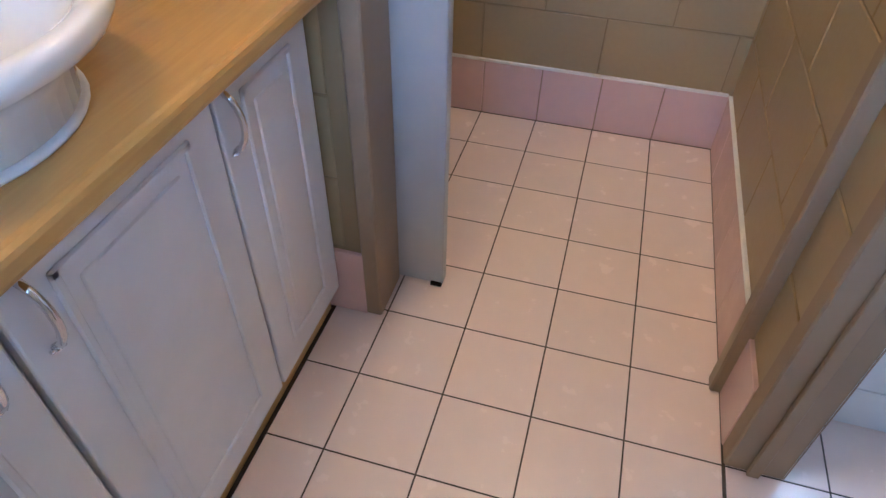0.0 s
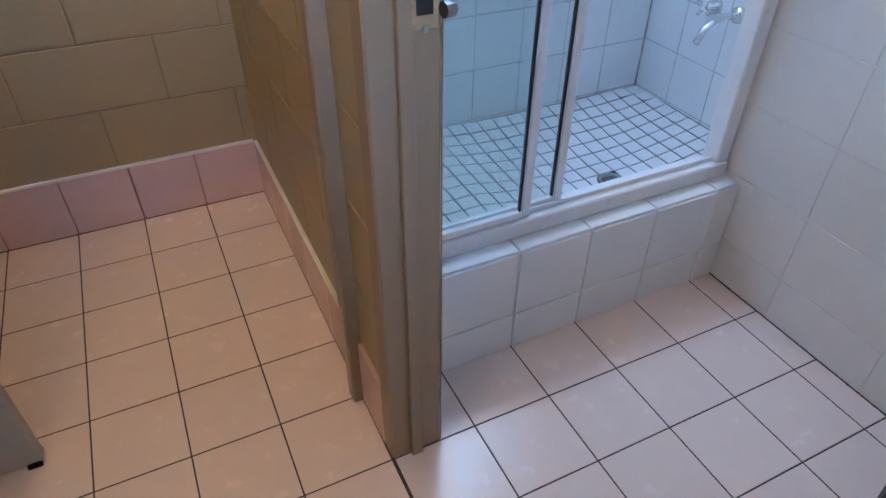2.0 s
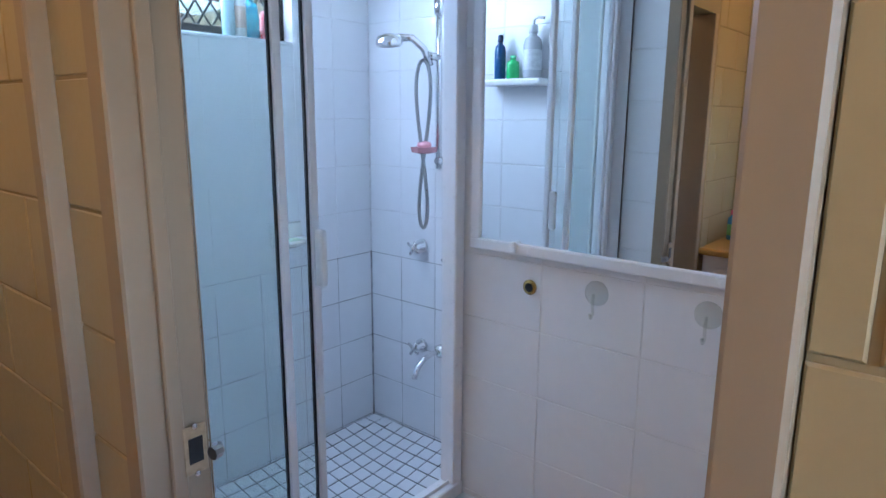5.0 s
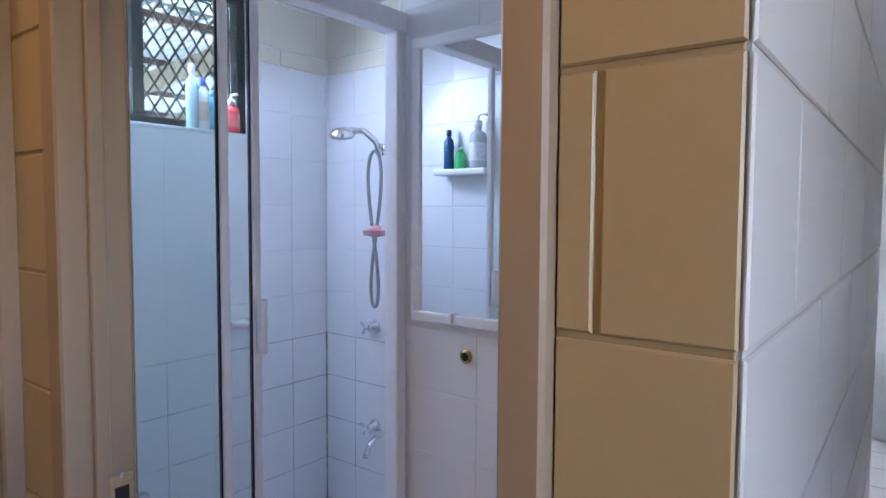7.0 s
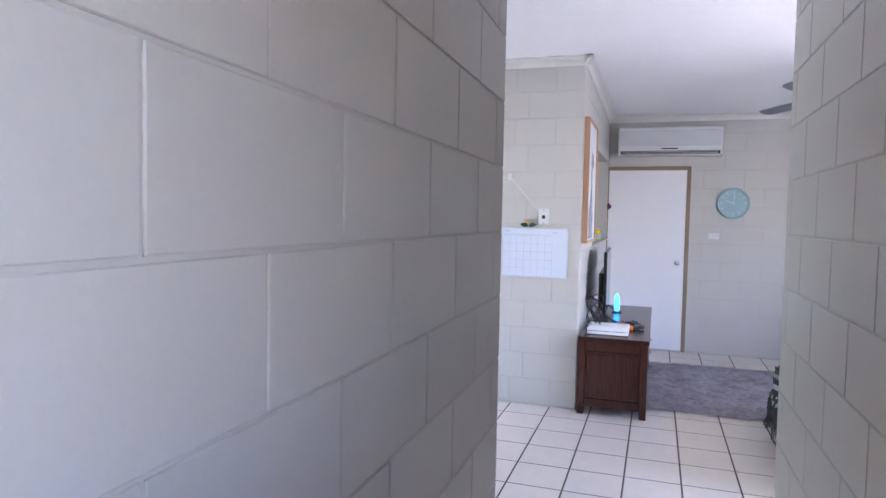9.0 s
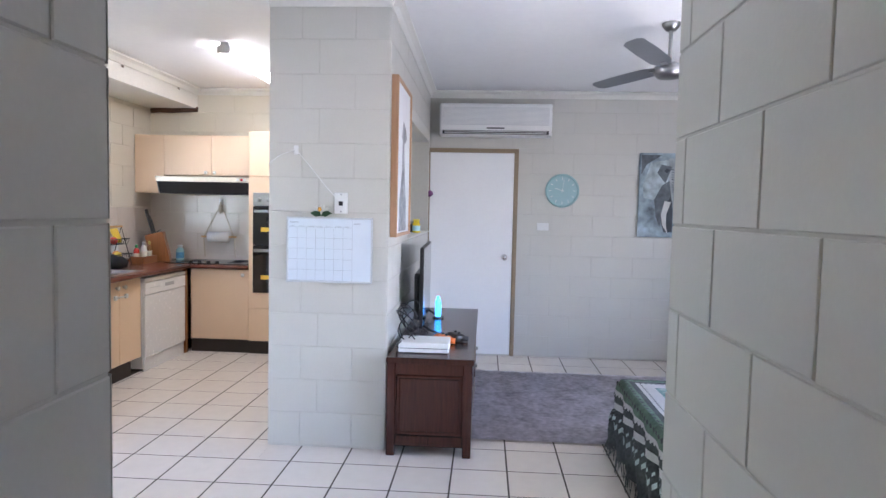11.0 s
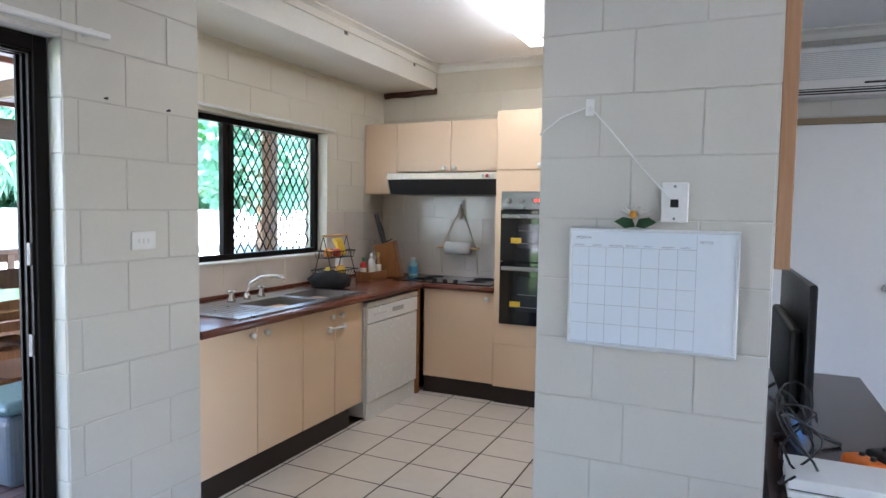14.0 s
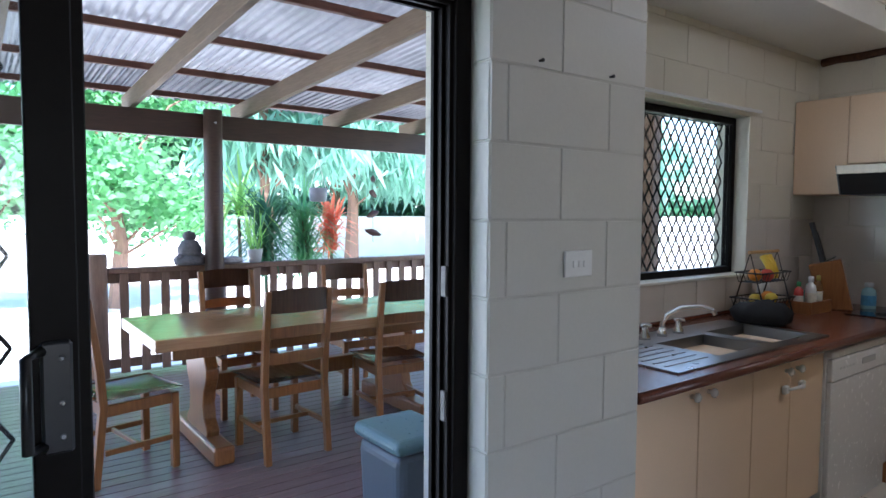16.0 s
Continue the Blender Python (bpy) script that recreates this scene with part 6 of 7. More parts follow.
for a in ((-0.13, 0.13, -0.07, -0.058, 0, 0.07), (-0.13, 0.13, 0.058, 0.07, 0, 0.07), (-0.13, -0.118, -0.058, 0.058, 0, 0.07), (0.118, 0.13, -0.058, 0.058, 0, 0.07), (-0.118, 0.118, -0.058, 0.058, 0, 0.01)):
    part("board", box(*a, 0.001), OAK, tray)
for k, (x, y, r, h, c, cap) in enumerate(((8.27, 3.48, 0.026, 0.17, (0.5, 0.04, 0.03), (0.05, 0.3, 0.1)), (8.33, 3.44, 0.03, 0.2, (0.72, 0.72, 0.7), (0.65, 0.65, 0.65)), (8.39, 3.48, 0.024, 0.15, (0.1, 0.45, 0.35), (0.2, 0.6, 0.5)), (8.45, 3.45, 0.024, 0.2, (0.25, 0.12, 0.04), (0.5, 0.4, 0.1)))):
    bottle("sauce_bottle", x, y, 0.874, r, h, c, cap, ("red sauce bottle with green cap", "white spray bottle", "small teal bottle", "brown sauce bottle with gold cap")[k] + " in the timber tray", band=(0.7, 0.65, 0.55) if k != 2 else None)
bottle("white_canister", 8.14, 3.62, 0.863, 0.035, 0.24, (0.75, 0.75, 0.74), (0.75, 0.75, 0.75), "tall white plastic canister on the bench", "canister", neck=0.8)
bottle("detergent_bottle", 8.78, 3.30, 0.863, 0.04, 0.16, (0.35, 0.6, 0.65), (0.7, 0.75, 0.75), "blue and white detergent bottle beside the hob", band=(0.1, 0.35, 0.6), neck=0.5)
kb = thing("knife_block", pose(8.66, 3.42, 0.863, 0, 0, 20) @ Matrix.Scale(1.3, 4), "slanted timber knife block with black-handled knives", "knife block")
bm = box(-0.06, 0.06, -0.06, 0.07, 0, 0.22, 0.004)
for v in bm.verts:
    v.co.y += 0.25 * v.co.z
    v.co.x *= 1 + 0.8 * v.co.z
    v.co.z *= 1 - 1.2 * (v.co.y - 0.05) if v.co.z > 0.1 else 1
part("block", bm, OAK, kb)
part("slot_face", turned(box(-0.055, 0.055, -0.05, 0.05, 0, 0.004), pose(0, 0.06, 0.215, -30)), BLACK, kb)
for k, (x, l) in enumerate(((-0.03, 0.2), (0.0, 0.15), (0.03, 0.12))):
    part("knife_handle", tube([(x, 0.06, 0.19), (x + 0.02, 0.06 + 0.3 * l, 0.2 + l)], 0.012, 8), BLACK, kb, "black knife handle")
tow = thing("paper_towel_holder", pose(8.965, 2.94, 1.11), "paper towel roll on a rope-hung timber dowel", "paper towel")
part("dowel", tube([(-0.06, -0.19, 0), (-0.06, 0.19, 0)], 0.009, 8), PINE, tow)
part("roll", tube([(-0.06, -0.11, 0), (-0.06, 0.11, 0)], 0.052, 24), mat("paper_towel", (0.8, 0.79, 0.77), 0.9, vary=0.04, bump=0.3), tow, "white paper roll", True)
ROPE = mat("cotton_rope", (0.55, 0.47, 0.36), 0.9, vary=0.2, grain=90)
for s in (-1, 1):
    part("rope", tube([(-0.06, s * 0.16, 0), (-0.02, s * 0.05, 0.24), (-0.012, 0, 0.33)], 0.006, 6), ROPE, tow)
    part("tassel", tube([(-0.06, s * 0.165, 0), (-0.04, s * 0.165, -0.12), (-0.02, s * 0.165, -0.22)], 0.006, 6), ROPE, tow)
part("knot", lathe([(0.005, 0.24), (0.025, 0.27), (0.022, 0.32), (0.012, 0.34), (0.005, 0.37)], 12, at=(-0.015, 0, 0)), ROPE, tow, "", True)
part("hook", box(-0.012, 0.0, -0.015, 0.015, 0.34, 0.4, 0.003), PLASTIC, tow)

# ---- deck door ----
dd = tagged(new("door_deck"), "dark bronze aluminium sliding glass door with diamond mesh, pushed open", "door", kind="structure")
bm = box(5.425, 5.474, 3.075, 3.19, 0, 2.02, 0.003)
for y in (3.09, 3.125, 3.16):
    box(5.415, 5.426, y, y + 0.012, 0, 2.0, 0.001, bm)
part("right_jamb", bm, DARK_ALU, dd)
bm = box(4.0, 5.425, 3.075, 3.19, 1.965, 2.02, 0.003)
for y in (3.09, 3.125, 3.16):
    box(4.0, 5.425, y, y + 0.012, 1.955, 1.966, 0.001, bm)
part("head", bm, DARK_ALU, dd)
bm = box(4.0, 5.425, 3.075, 3.19, 0.0, 0.02, 0.003)
for y in (3.09, 3.125, 3.16):
    box(4.0, 5.425, y, y + 0.008, 0.02, 0.032, bm=bm)
part("sill_track", bm, DARK_ALU, dd)
part("left_jamb", box(4.0, 4.04, 3.075, 3.19, 0, 1.965, 0.003), DARK_ALU, dd)
for k, (x1, y) in enumerate(((4.575, 3.082), (4.60, 3.128))):
    x0 = 4.04
    leaf = part("sliding_leaf", box(x1 - 0.075, x1, y, y + 0.03, 0.035, 1.955, 0.003), DARK_ALU, dd)
    part("bottom_rail", box(x0, x1 - 0.075, y, y + 0.03, 0.035, 0.11, 0.003), DARK_ALU, leaf)
    part("top_rail", box(x0, x1 - 0.075, y, y + 0.03, 1.9, 1.955, 0.003), DARK_ALU, leaf)
    part("stile", box(x0, x0 + 0.05, y, y + 0.03, 0.11, 1.9, 0.003), DARK_ALU, leaf)
    if k == 0:
        p = part("pane", box(x0 + 0.05, x1 - 0.075, y + 0.013, y + 0.018, 0.11, 1.9), PANE, leaf)
        p.visible_shadow = False
        h = part("lock_handle", box(x1 - 0.062, x1 - 0.012, y - 0.016, y, 1.0, 1.2, 0.005), BLACK, leaf, "black lock with pull handle")
        part("pull", tube([(x1 - 0.06, y - 0.012, 1.015), (x1 - 0.085, y - 0.045, 1.02), (x1 - 0.085, y - 0.045, 1.18), (x1 - 0.06, y - 0.012, 1.185)], 0.01, 8), BLACK, h, "", True)
        for z in (1.03, 1.09, 1.17):
            part("screw", turned(lathe([(0.006, 0), (0.004, 0.003)], 8), Matrix.Translation((x1 - 0.03, y - 0.016, z)) @ OUT_Y), CHROME, h)
    else:
        part("security_mesh", mesh_grille(x0 + 0.05, x1 - 0.075, 0.11, 1.9, 0.11, 0.005, y + 0.015), DARK_ALU, leaf)
for z in (1.25, 0.92):
    part("catch", box(5.409, 5.416, 3.095, 3.115, z - 0.04, z + 0.04, 0.001), mat("dull_catch", (0.14, 0.13, 0.12), 0.5, vary=0.3), dd)

# ---- deck ----
def beam(name, x0, x1, y0, y1, z0, z1, m, label, category="beam"):
    return tagged(link(name, box(x0, x1, y0, y1, z0, z1, 0.004), m), label, category, kind="structure")


beam("beam_front", 2.0, 9.4, 7.80, 7.86, 2.09, 2.31, BEAM, "dark stained timber verandah beam")
SL = 0.055


def zr(y):
    return 2.31 + SL * (7.86 - y)


for k, x in enumerate((3.6, 4.6, 5.6, 6.58, 7.58, 8.56)):
    bm = box(x - 0.025, x + 0.025, 3.2, 8.15, 0, 0.15, 0.004)
    for v in bm.verts:
        v.co.z += zr(v.co.y)
    r = tagged(link("rafter", bm, RAFTER), "grey weathered timber verandah rafter", "rafter", "verandah rafters", "structure")
    if k == 3:
        c = link("conduit", tube([(x + 0.04, y, zr(y) + 0.11) for y in (3.2, 4.5, 6, 7.5, 7.86)], 0.011, 8), PLASTIC, r, "white electrical conduit")
for y in (3.35, 4.3, 5.25, 6.2, 7.1, 7.95):
    bm = box(2.0, 9.4, y - 0.022, y + 0.022, 0.151, 0.2, 0.003)
    for v in bm.verts:
        v.co.z += zr(y)
    tagged(link("batten", bm, BATTEN), "red-brown timber roof batten", "batten", "roof battens", "structure")
bm = bmesh.new()
nn = int(7.4 / 0.019)
rows = [[bm.verts.new((2.0 + 0.019 * i, y, zr(y) + 0.212 + 0.012 * math.cos(2 * math.pi * i / 4))) for i in range(nn + 1)] for y in (3.15, 5.6, 8.3)]
for a, b in zip(rows, rows[1:]):
    for i in range(nn):
        bm.faces.new((a[i], a[i + 1], b[i + 1], b[i]))
bmesh.ops.solidify(bm, geom=bm.faces[:], thickness=0.0008)
tagged(link("verandah_roof", bm, ZINC, smooth=True), "corrugated zinc verandah roof sheeting", "roof", kind="structure")
rpost = thing("verandah_post", pose(6.25, 7.72, -0.03), "round dark timber verandah post", "post")
part("shaft", lathe([(0.086, 0), (0.084, 1.2), (0.082, 2.36), (0.078, 2.37)], 20), BEAM, rpost, "", True)
part("bolt", turned(lathe([(0.012, 0), (0.008, 0.008)], 8), pose(0.0, -0.083, 2.25, 90)), STEEL, rpost)
cpost = thing("verandah_post", pose(8.93, 4.96, -0.03), "square grey-brown timber post outside the kitchen window", "post")
part("shaft", box(-0.055, 0.055, -0.055, 0.055, 0, 2.5, 0.006), RAIL, cpost)
part("bracket", box(-0.06, 0.06, -0.06, 0.06, 0.0, 0.06, 0.004), STEEL, cpost)
npost = thing("newel_post", pose(5.30, 7.83, -0.03), "round weathered timber newel post", "post")
part("shaft", lathe([(0.086, 0), (0.083, 0.6), (0.082, 1.07), (0.075, 1.085)], 20), RAIL, npost, "", True)
fence = thing("deck_railing", pose(0, 0, 0), "weathered timber deck railing with flat balusters", "railing")
part("top_rail", box(5.38, 9.3, 7.79, 7.91, 0.885, 0.93, 0.005), RAIL, fence)
part("under_rail", box(5.38, 9.3, 7.83, 7.87, 0.80, 0.883, 0.004), RAIL, fence)
part("bottom_rail", box(5.38, 9.3, 7.83, 7.87, 0.06, 0.14, 0.004), RAIL, fence)
for k in range(23):
    x = 5.47 + k * 0.168
    part("baluster", box(x, x + 0.072, 7.80, 7.825, 0.02, 0.884, 0.004), RAIL, fence)

table = thing("dining_table", pose(5.19, 5.29, -0.0), "long honey timber trestle dining table on the deck", "table")
TLn, TWd = 2.1, 0.88
part("tabletop", box(0, TLn, 0, TWd, 0.685, 0.755, 0.008, seg=2), TABLE_TOP, table, "pale glossy timber top")
part("apron", box(0.1, TLn - 0.1, 0.06, 0.1, 0.62, 0.684, 0.003), OAK, table)
part("apron", box(0.1, TLn - 0.1, TWd - 0.1, TWd - 0.06, 0.62, 0.684, 0.003), OAK, table)
for x in (0.32, TLn - 0.38):
    tr = part("foot", box(x - 0.02, x + 0.1, 0.02, TWd - 0.02, 0.0, 0.105, 0.018, seg=2), OAK, table, "sledge foot")
    half = [(0.2, 0.1), (0.21, 0.14), (0.15, 0.2), (0.13, 0.28), (0.15, 0.36), (0.2, 0.44), (0.21, 0.5), (0.17, 0.56), (0.15, 0.61), (0.24, 0.64), (0.25, 0.684)]
    bm = prism(half + [(-a, b) for a, b in half[::-1]], 0.075, 0.006)
    part("trestle_leg", turned(bm, pose(x + 0.078, TWd / 2, 0, 0, 0, 90)), OAK, table, "shaped timber leg")
part("stretcher", box(0.36, TLn - 0.3, TWd / 2 - 0.03, TWd / 2 + 0.03, 0.33, 0.43, 0.004), OAK, table)


def chair():
    """A ladder-back dining chair; its back is at -y, origin under the seat's middle."""
    c = thing("dining_chair", pose(0, 0, 0), "honey timber ladder-back dining chair on the deck", "chair", "chairs round the deck table")
    bm = bmesh.new()
    n = 12
    g = [[bm.verts.new((0.44 * (i / n - 0.5) * (1.0 - 0.06 * (1 - j / n)), 0.42 * (j / n - 0.5), 0.455 - 0.018 * (math.sin(math.pi * i / n) * math.sin(math.pi * j / n)) ** 0.8)) for j in range(n + 1)] for i in range(n + 1)]
    for i in range(n):
        for j in range(n):
            bm.faces.new((g[i][j], g[i + 1][j], g[i + 1][j + 1], g[i][j + 1]))
    bmesh.ops.solidify(bm, geom=bm.faces[:], thickness=0.035)
    part("seat", bm, CHAIR_SEAT, c, "dished timber seat", True)
    for s in (-1, 1):
        part("leg", box(s * 0.185 - 0.02, s * 0.185 + 0.02, 0.15, 0.19, 0, 0.425, 0.004), OAK, c)
        pts = [(-0.27, 0.0), (-0.232, 0.0), (-0.188, 0.42), (-0.2, 0.6), (-0.255, 0.985), (-0.285, 0.985), (-0.24, 0.6), (-0.228, 0.42)]
        bm = prism(pts, 0.036, 0.003)
        part("back_post", turned(bm, pose(s * 0.19 - 0.018, 0, 0, 0, 0, 90) @ Matrix.Diagonal((1, -1, 1, 1))), OAK, c)
        part("side_stretcher", box(s * 0.185 - 0.01, s * 0.185 + 0.01, -0.2, 0.16, 0.16, 0.19, 0.003), OAK, c)
        part("seat_rail", box(s * 0.185 - 0.012, s * 0.185 + 0.012, -0.19, 0.15, 0.365, 0.425, 0.003), OAK, c)
    part("seat_rail", box(-0.17, 0.17, 0.16, 0.182, 0.365, 0.425, 0.003), OAK, c)
    part("seat_rail", box(-0.17, 0.17, -0.205, -0.185, 0.365, 0.425, 0.003), OAK, c)
    part("middle_stretcher", box(-0.18, 0.18, -0.03, -0.01, 0.16, 0.185, 0.003), OAK, c)
    for z0, z1, y, mt in ((0.86, 0.985, -0.262, CHAIR_DARK), (0.715, 0.77, -0.236, OAK), (0.565, 0.62, -0.218, OAK)):
        bm = bmesh.new()
        k = 10
        va = [[bm.verts.new((0.42 * (i / k - 0.5), y - 0.035 * math.sin(math.pi * i / k), z + (0.012 * math.sin(math.pi * i / k) if z == z1 else 0))) for z in (z0, z1)] for i in range(k + 1)]
        for i in range(k):
            bm.faces.new((va[i][0], va[i + 1][0], va[i + 1][1], va[i][1]))
        bmesh.ops.solidify(bm, geom=bm.faces[:], thickness=0.02)
        part("top_rail" if z1 > 0.9 else "back_slat", bm, mt, c)
    return c


CHAIR_SEAT = wood("polished_seat", (0.16, 0.07, 0.03), (0.36, 0.19, 0.09), (14, 1, 14), 0.14)
c = chair()
c.matrix_world = pose(5.92, 5.43, 0, 0, 0, 3)
for m in (pose(6.74, 5.47, 0, 0, 0, -6), pose(5.98, 6.28, 0, 0, 0, 182), pose(6.95, 6.3, 0, 0, 0, 176), pose(5.12, 5.62, 0, 0, 0, -78)):
    copy_thing(c, m)

bin_ = thing("pedal_bin", pose(6.02, 4.2, -0.0), "grey-blue plastic kitchen bin with a domed lid on the deck", "bin")
BINC = mat("grey_blue_plastic", (0.11, 0.125, 0.15), 0.35, vary=0.08)
bm = box(-0.16, 0.16, -0.19, 0.19, 0.0, 0.38, 0.05, seg=4)
for v in bm.verts:
    s = 0.88 + 0.24 * v.co.z
    v.co.x *= s
    v.co.y *= s
part("body", bm, BINC, bin_)
part("lid", box(-0.17, 0.17, -0.2, 0.2, 0.38, 0.45, 0.034, seg=4), mat("teal_grey_lid", (0.14, 0.22, 0.25), 0.3, vary=0.08), bin_, "teal-grey domed lid")

statue = tagged(link("statue", (lambda b: [lathe(p, 20, b, a) for p, a in (([(0.02, 0), (0.13, 0.01), (0.14, 0.06), (0.1, 0.1)], (0, 0, 0)), ([(0.05, 0.06), (0.1, 0.1), (0.105, 0.16), (0.07, 0.22), (0.03, 0.235)], (0, 0, 0)), ([(0.02, 0.215), (0.055, 0.24), (0.06, 0.27), (0.045, 0.3), (0.01, 0.315)], (0, 0, 0)), ([(0.01, 0.03), (0.05, 0.05), (0.055, 0.08), (0.02, 0.11)], (-0.085, -0.04, 0)), ([(0.01, 0.03), (0.05, 0.05), (0.055, 0.08), (0.02, 0.11)], (0.085, -0.04, 0)))] and b)(bmesh.new()), mat("grey_stone", (0.14, 0.13, 0.13), 0.8, vary=0.4, grain=50, bump=0.5), smooth=True), "small seated grey stone statue on the deck rail", "statue")
statue.matrix_world = pose(6.06, 7.83, 0.93)
rock = tagged(link("ornament_rock", turned(lathe([(0.05, 0), (0.09, 0.02), (0.07, 0.055), (0.02, 0.07)], 14, sx=1.3), pose(0, 0, 0)), mat("pale_shell", (0.4, 0.36, 0.34), 0.8, vary=0.4, grain=40, bump=0.5)), "small pale stone ornament on the deck rail", "ornament")
rock.matrix_world = pose(6.45, 7.83, 0.93)


def strappy(name, m, n, length, width, material, label, spread=1.0, seed=1, pot=None, stems=0):
    """A plant of long arching leaves."""
    random.seed(seed)
    t = thing(name, m, label, "plant")
    if pot:
        part("pot", lathe([(pot * 0.75, 0), (pot, pot * 1.7), (pot * 1.08, pot * 1.75), (pot * 0.95, pot * 1.75), (pot * 0.8, pot * 1.5)], 24), PLASTIC, t, "white pot", True)
    bm = bmesh.new()
    for k in range(n):
        a, e = random.uniform(0, 2 * math.pi), random.uniform(0.3, 1.25) * spread
        l = length * random.uniform(0.6, 1.1)
        base = Vector((random.gauss(0, 0.03), random.gauss(0, 0.03), (pot or 0) * 1.6 + random.uniform(0, 0.4) * stems))
        d = Vector((math.cos(a), math.sin(a), 0))
        side = Vector((-d.y, d.x, 0))
        prev = None
        for j in range(6):
            u = j / 5
            p = base + d * (l * math.sin(e) * u) + Vector((0, 0, l * (math.cos(e) * u - 0.55 * e * u * u)))
            w = width * (1 - u) ** 0.6 * (0.5 + u) if j < 5 else 0.001
            cur = (bm.verts.new(p - side * w / 2), bm.verts.new(p + side * w / 2))
            if prev:
                bm.faces.new((prev[0], prev[1], cur[1], cur[0]))
            prev = cur
    part("leaves", bm, material, t)
    return t


def leafmat(name, c, vary=0.45):
    m = mat(name, c, 0.45, vary=vary, grain=7, patch=2.0, bump=0)
    b = m.node_tree.nodes["Principled BSDF"]
    b.inputs["Subsurface Weight"].default_value = 0.0
    b.inputs["Transmission Weight"].default_value = 0.0
    tr = m.node_tree.nodes.new("ShaderNodeBsdfTranslucent")
    tr.inputs[0].default_value = (*[min(1, x * 2.2) for x in c], 1)
    ad = m.node_tree.nodes.new("ShaderNodeMixShader")
    ad.inputs[0].default_value = 0.5
    m.node_tree.links.new(b.outputs[0], ad.inputs[1])
    m.node_tree.links.new(tr.outputs[0], ad.inputs[2])
    m.node_tree.links.new(ad.outputs[0], m.node_tree.nodes["Material Output"].inputs["Surface"])
    return m


GREEN1, GREEN2, LIME, REDLEAF, PALM = (leafmat(nm, c) for nm, c in (("deep_green_leaf", (0.06, 0.15, 0.08)), ("mid_green_leaf", (0.12, 0.27, 0.12)), ("lime_leaf", (0.2, 0.36, 0.1)), ("red_orange_leaf", (0.5, 0.13, 0.07)), ("blue_green_frond", (0.15, 0.28, 0.21))))
GROUND = -0.35
strappy("rail_pot_plant", pose(6.68, 7.85, 0.93), 26, 0.5, 0.02, LIME, "spiky green plant in a white pot on the deck rail", 0.6, 3, 0.075)
strappy("dracaena", pose(6.95, 8.3, 0.75), 420, 0.62, 0.03, GREEN1, "dense dark green strap-leaf plant behind the railing", 1.1, 4, stems=1.6)
strappy("dracaena", pose(7.4, 8.3, 0.7), 380, 0.6, 0.03, GREEN2, "green strap-leaf plant behind the railing", 1.1, 5, stems=1.9)
strappy("cordyline", pose(7.8, 8.45, 0.95), 170, 0.42, 0.045, REDLEAF, "red-orange cordyline behind the railing", 1.0, 6, stems=1.1)
strappy("yucca", pose(6.75, 8.5, 1.35), 60, 0.75, 0.04, LIME, "tall pale green spiky plant behind the railing", 1.15, 7, stems=0.5)
for x, y in ((6.95, 8.3), (7.4, 8.3), (7.8, 8.45), (6.75, 8.5)):
    s = tagged(link("plant_stem", tube([(x, y, GROUND), (x + 0.03, y, 0.2), (x, y, 1.35)], 0.03, 8, None, 0.018), RAIL), "slender brown plant stem in the garden", "stem")
hang = thing("hanging_pot", pose(7.34, 7.82, 1.53), "pale grey pot hanging from the verandah beam", "hanging pot")
part("pot", lathe([(0.07, 0), (0.085, 0.01), (0.095, 0.13), (0.09, 0.14), (0.085, 0.12), (0.07, 0.02)], 20), mat("lilac_grey_pot", (0.35, 0.34, 0.38), 0.5), hang, "", True)
for s in (-1, 1):
    part("wire", tube([(s * 0.088, 0, 0.13), (0, 0, 0.45), (0, 0, 0.57)], 0.003, 5), PLASTIC, hang)
birds = thing("hanging_mobile", pose(7.98, 7.8, 1.1), "brown hanging mobile of small dark shapes", "mobile")
part("string", tube([(0, 0, 0), (0, 0, 1.0)], 0.002, 4), BLACK, birds)
for k, z in enumerate((0.1, 0.3, 0.52, 0.68)):
    part("shape", turned(lathe([(0.01, -0.03), (0.06, -0.01), (0.07, 0.01), (0.02, 0.04)], 8, sx=1.6, sy=0.4), pose(0, 0, z, 0, 15 * (-1) ** k, 20 * k)), mat("rusty_brown", (0.1, 0.04, 0.03), 0.7), birds)

# ---- garden ----
structure("driveway", box(-60, 80, 8.6, 24, -0.348, -0.34), mat("pale_concrete", (0.72, 0.7, 0.66), 0.9, vary=0.1, grain=3, patch=0.4), "pale sunlit concrete drive", "driveway")
gw = structure("garden_wall", box(-40, 80, 24, 24.2, -0.4, 1.25), mat("white_rendered_wall", (0.75, 0.75, 0.73), 0.9, vary=0.06), "white rendered garden wall", "wall")


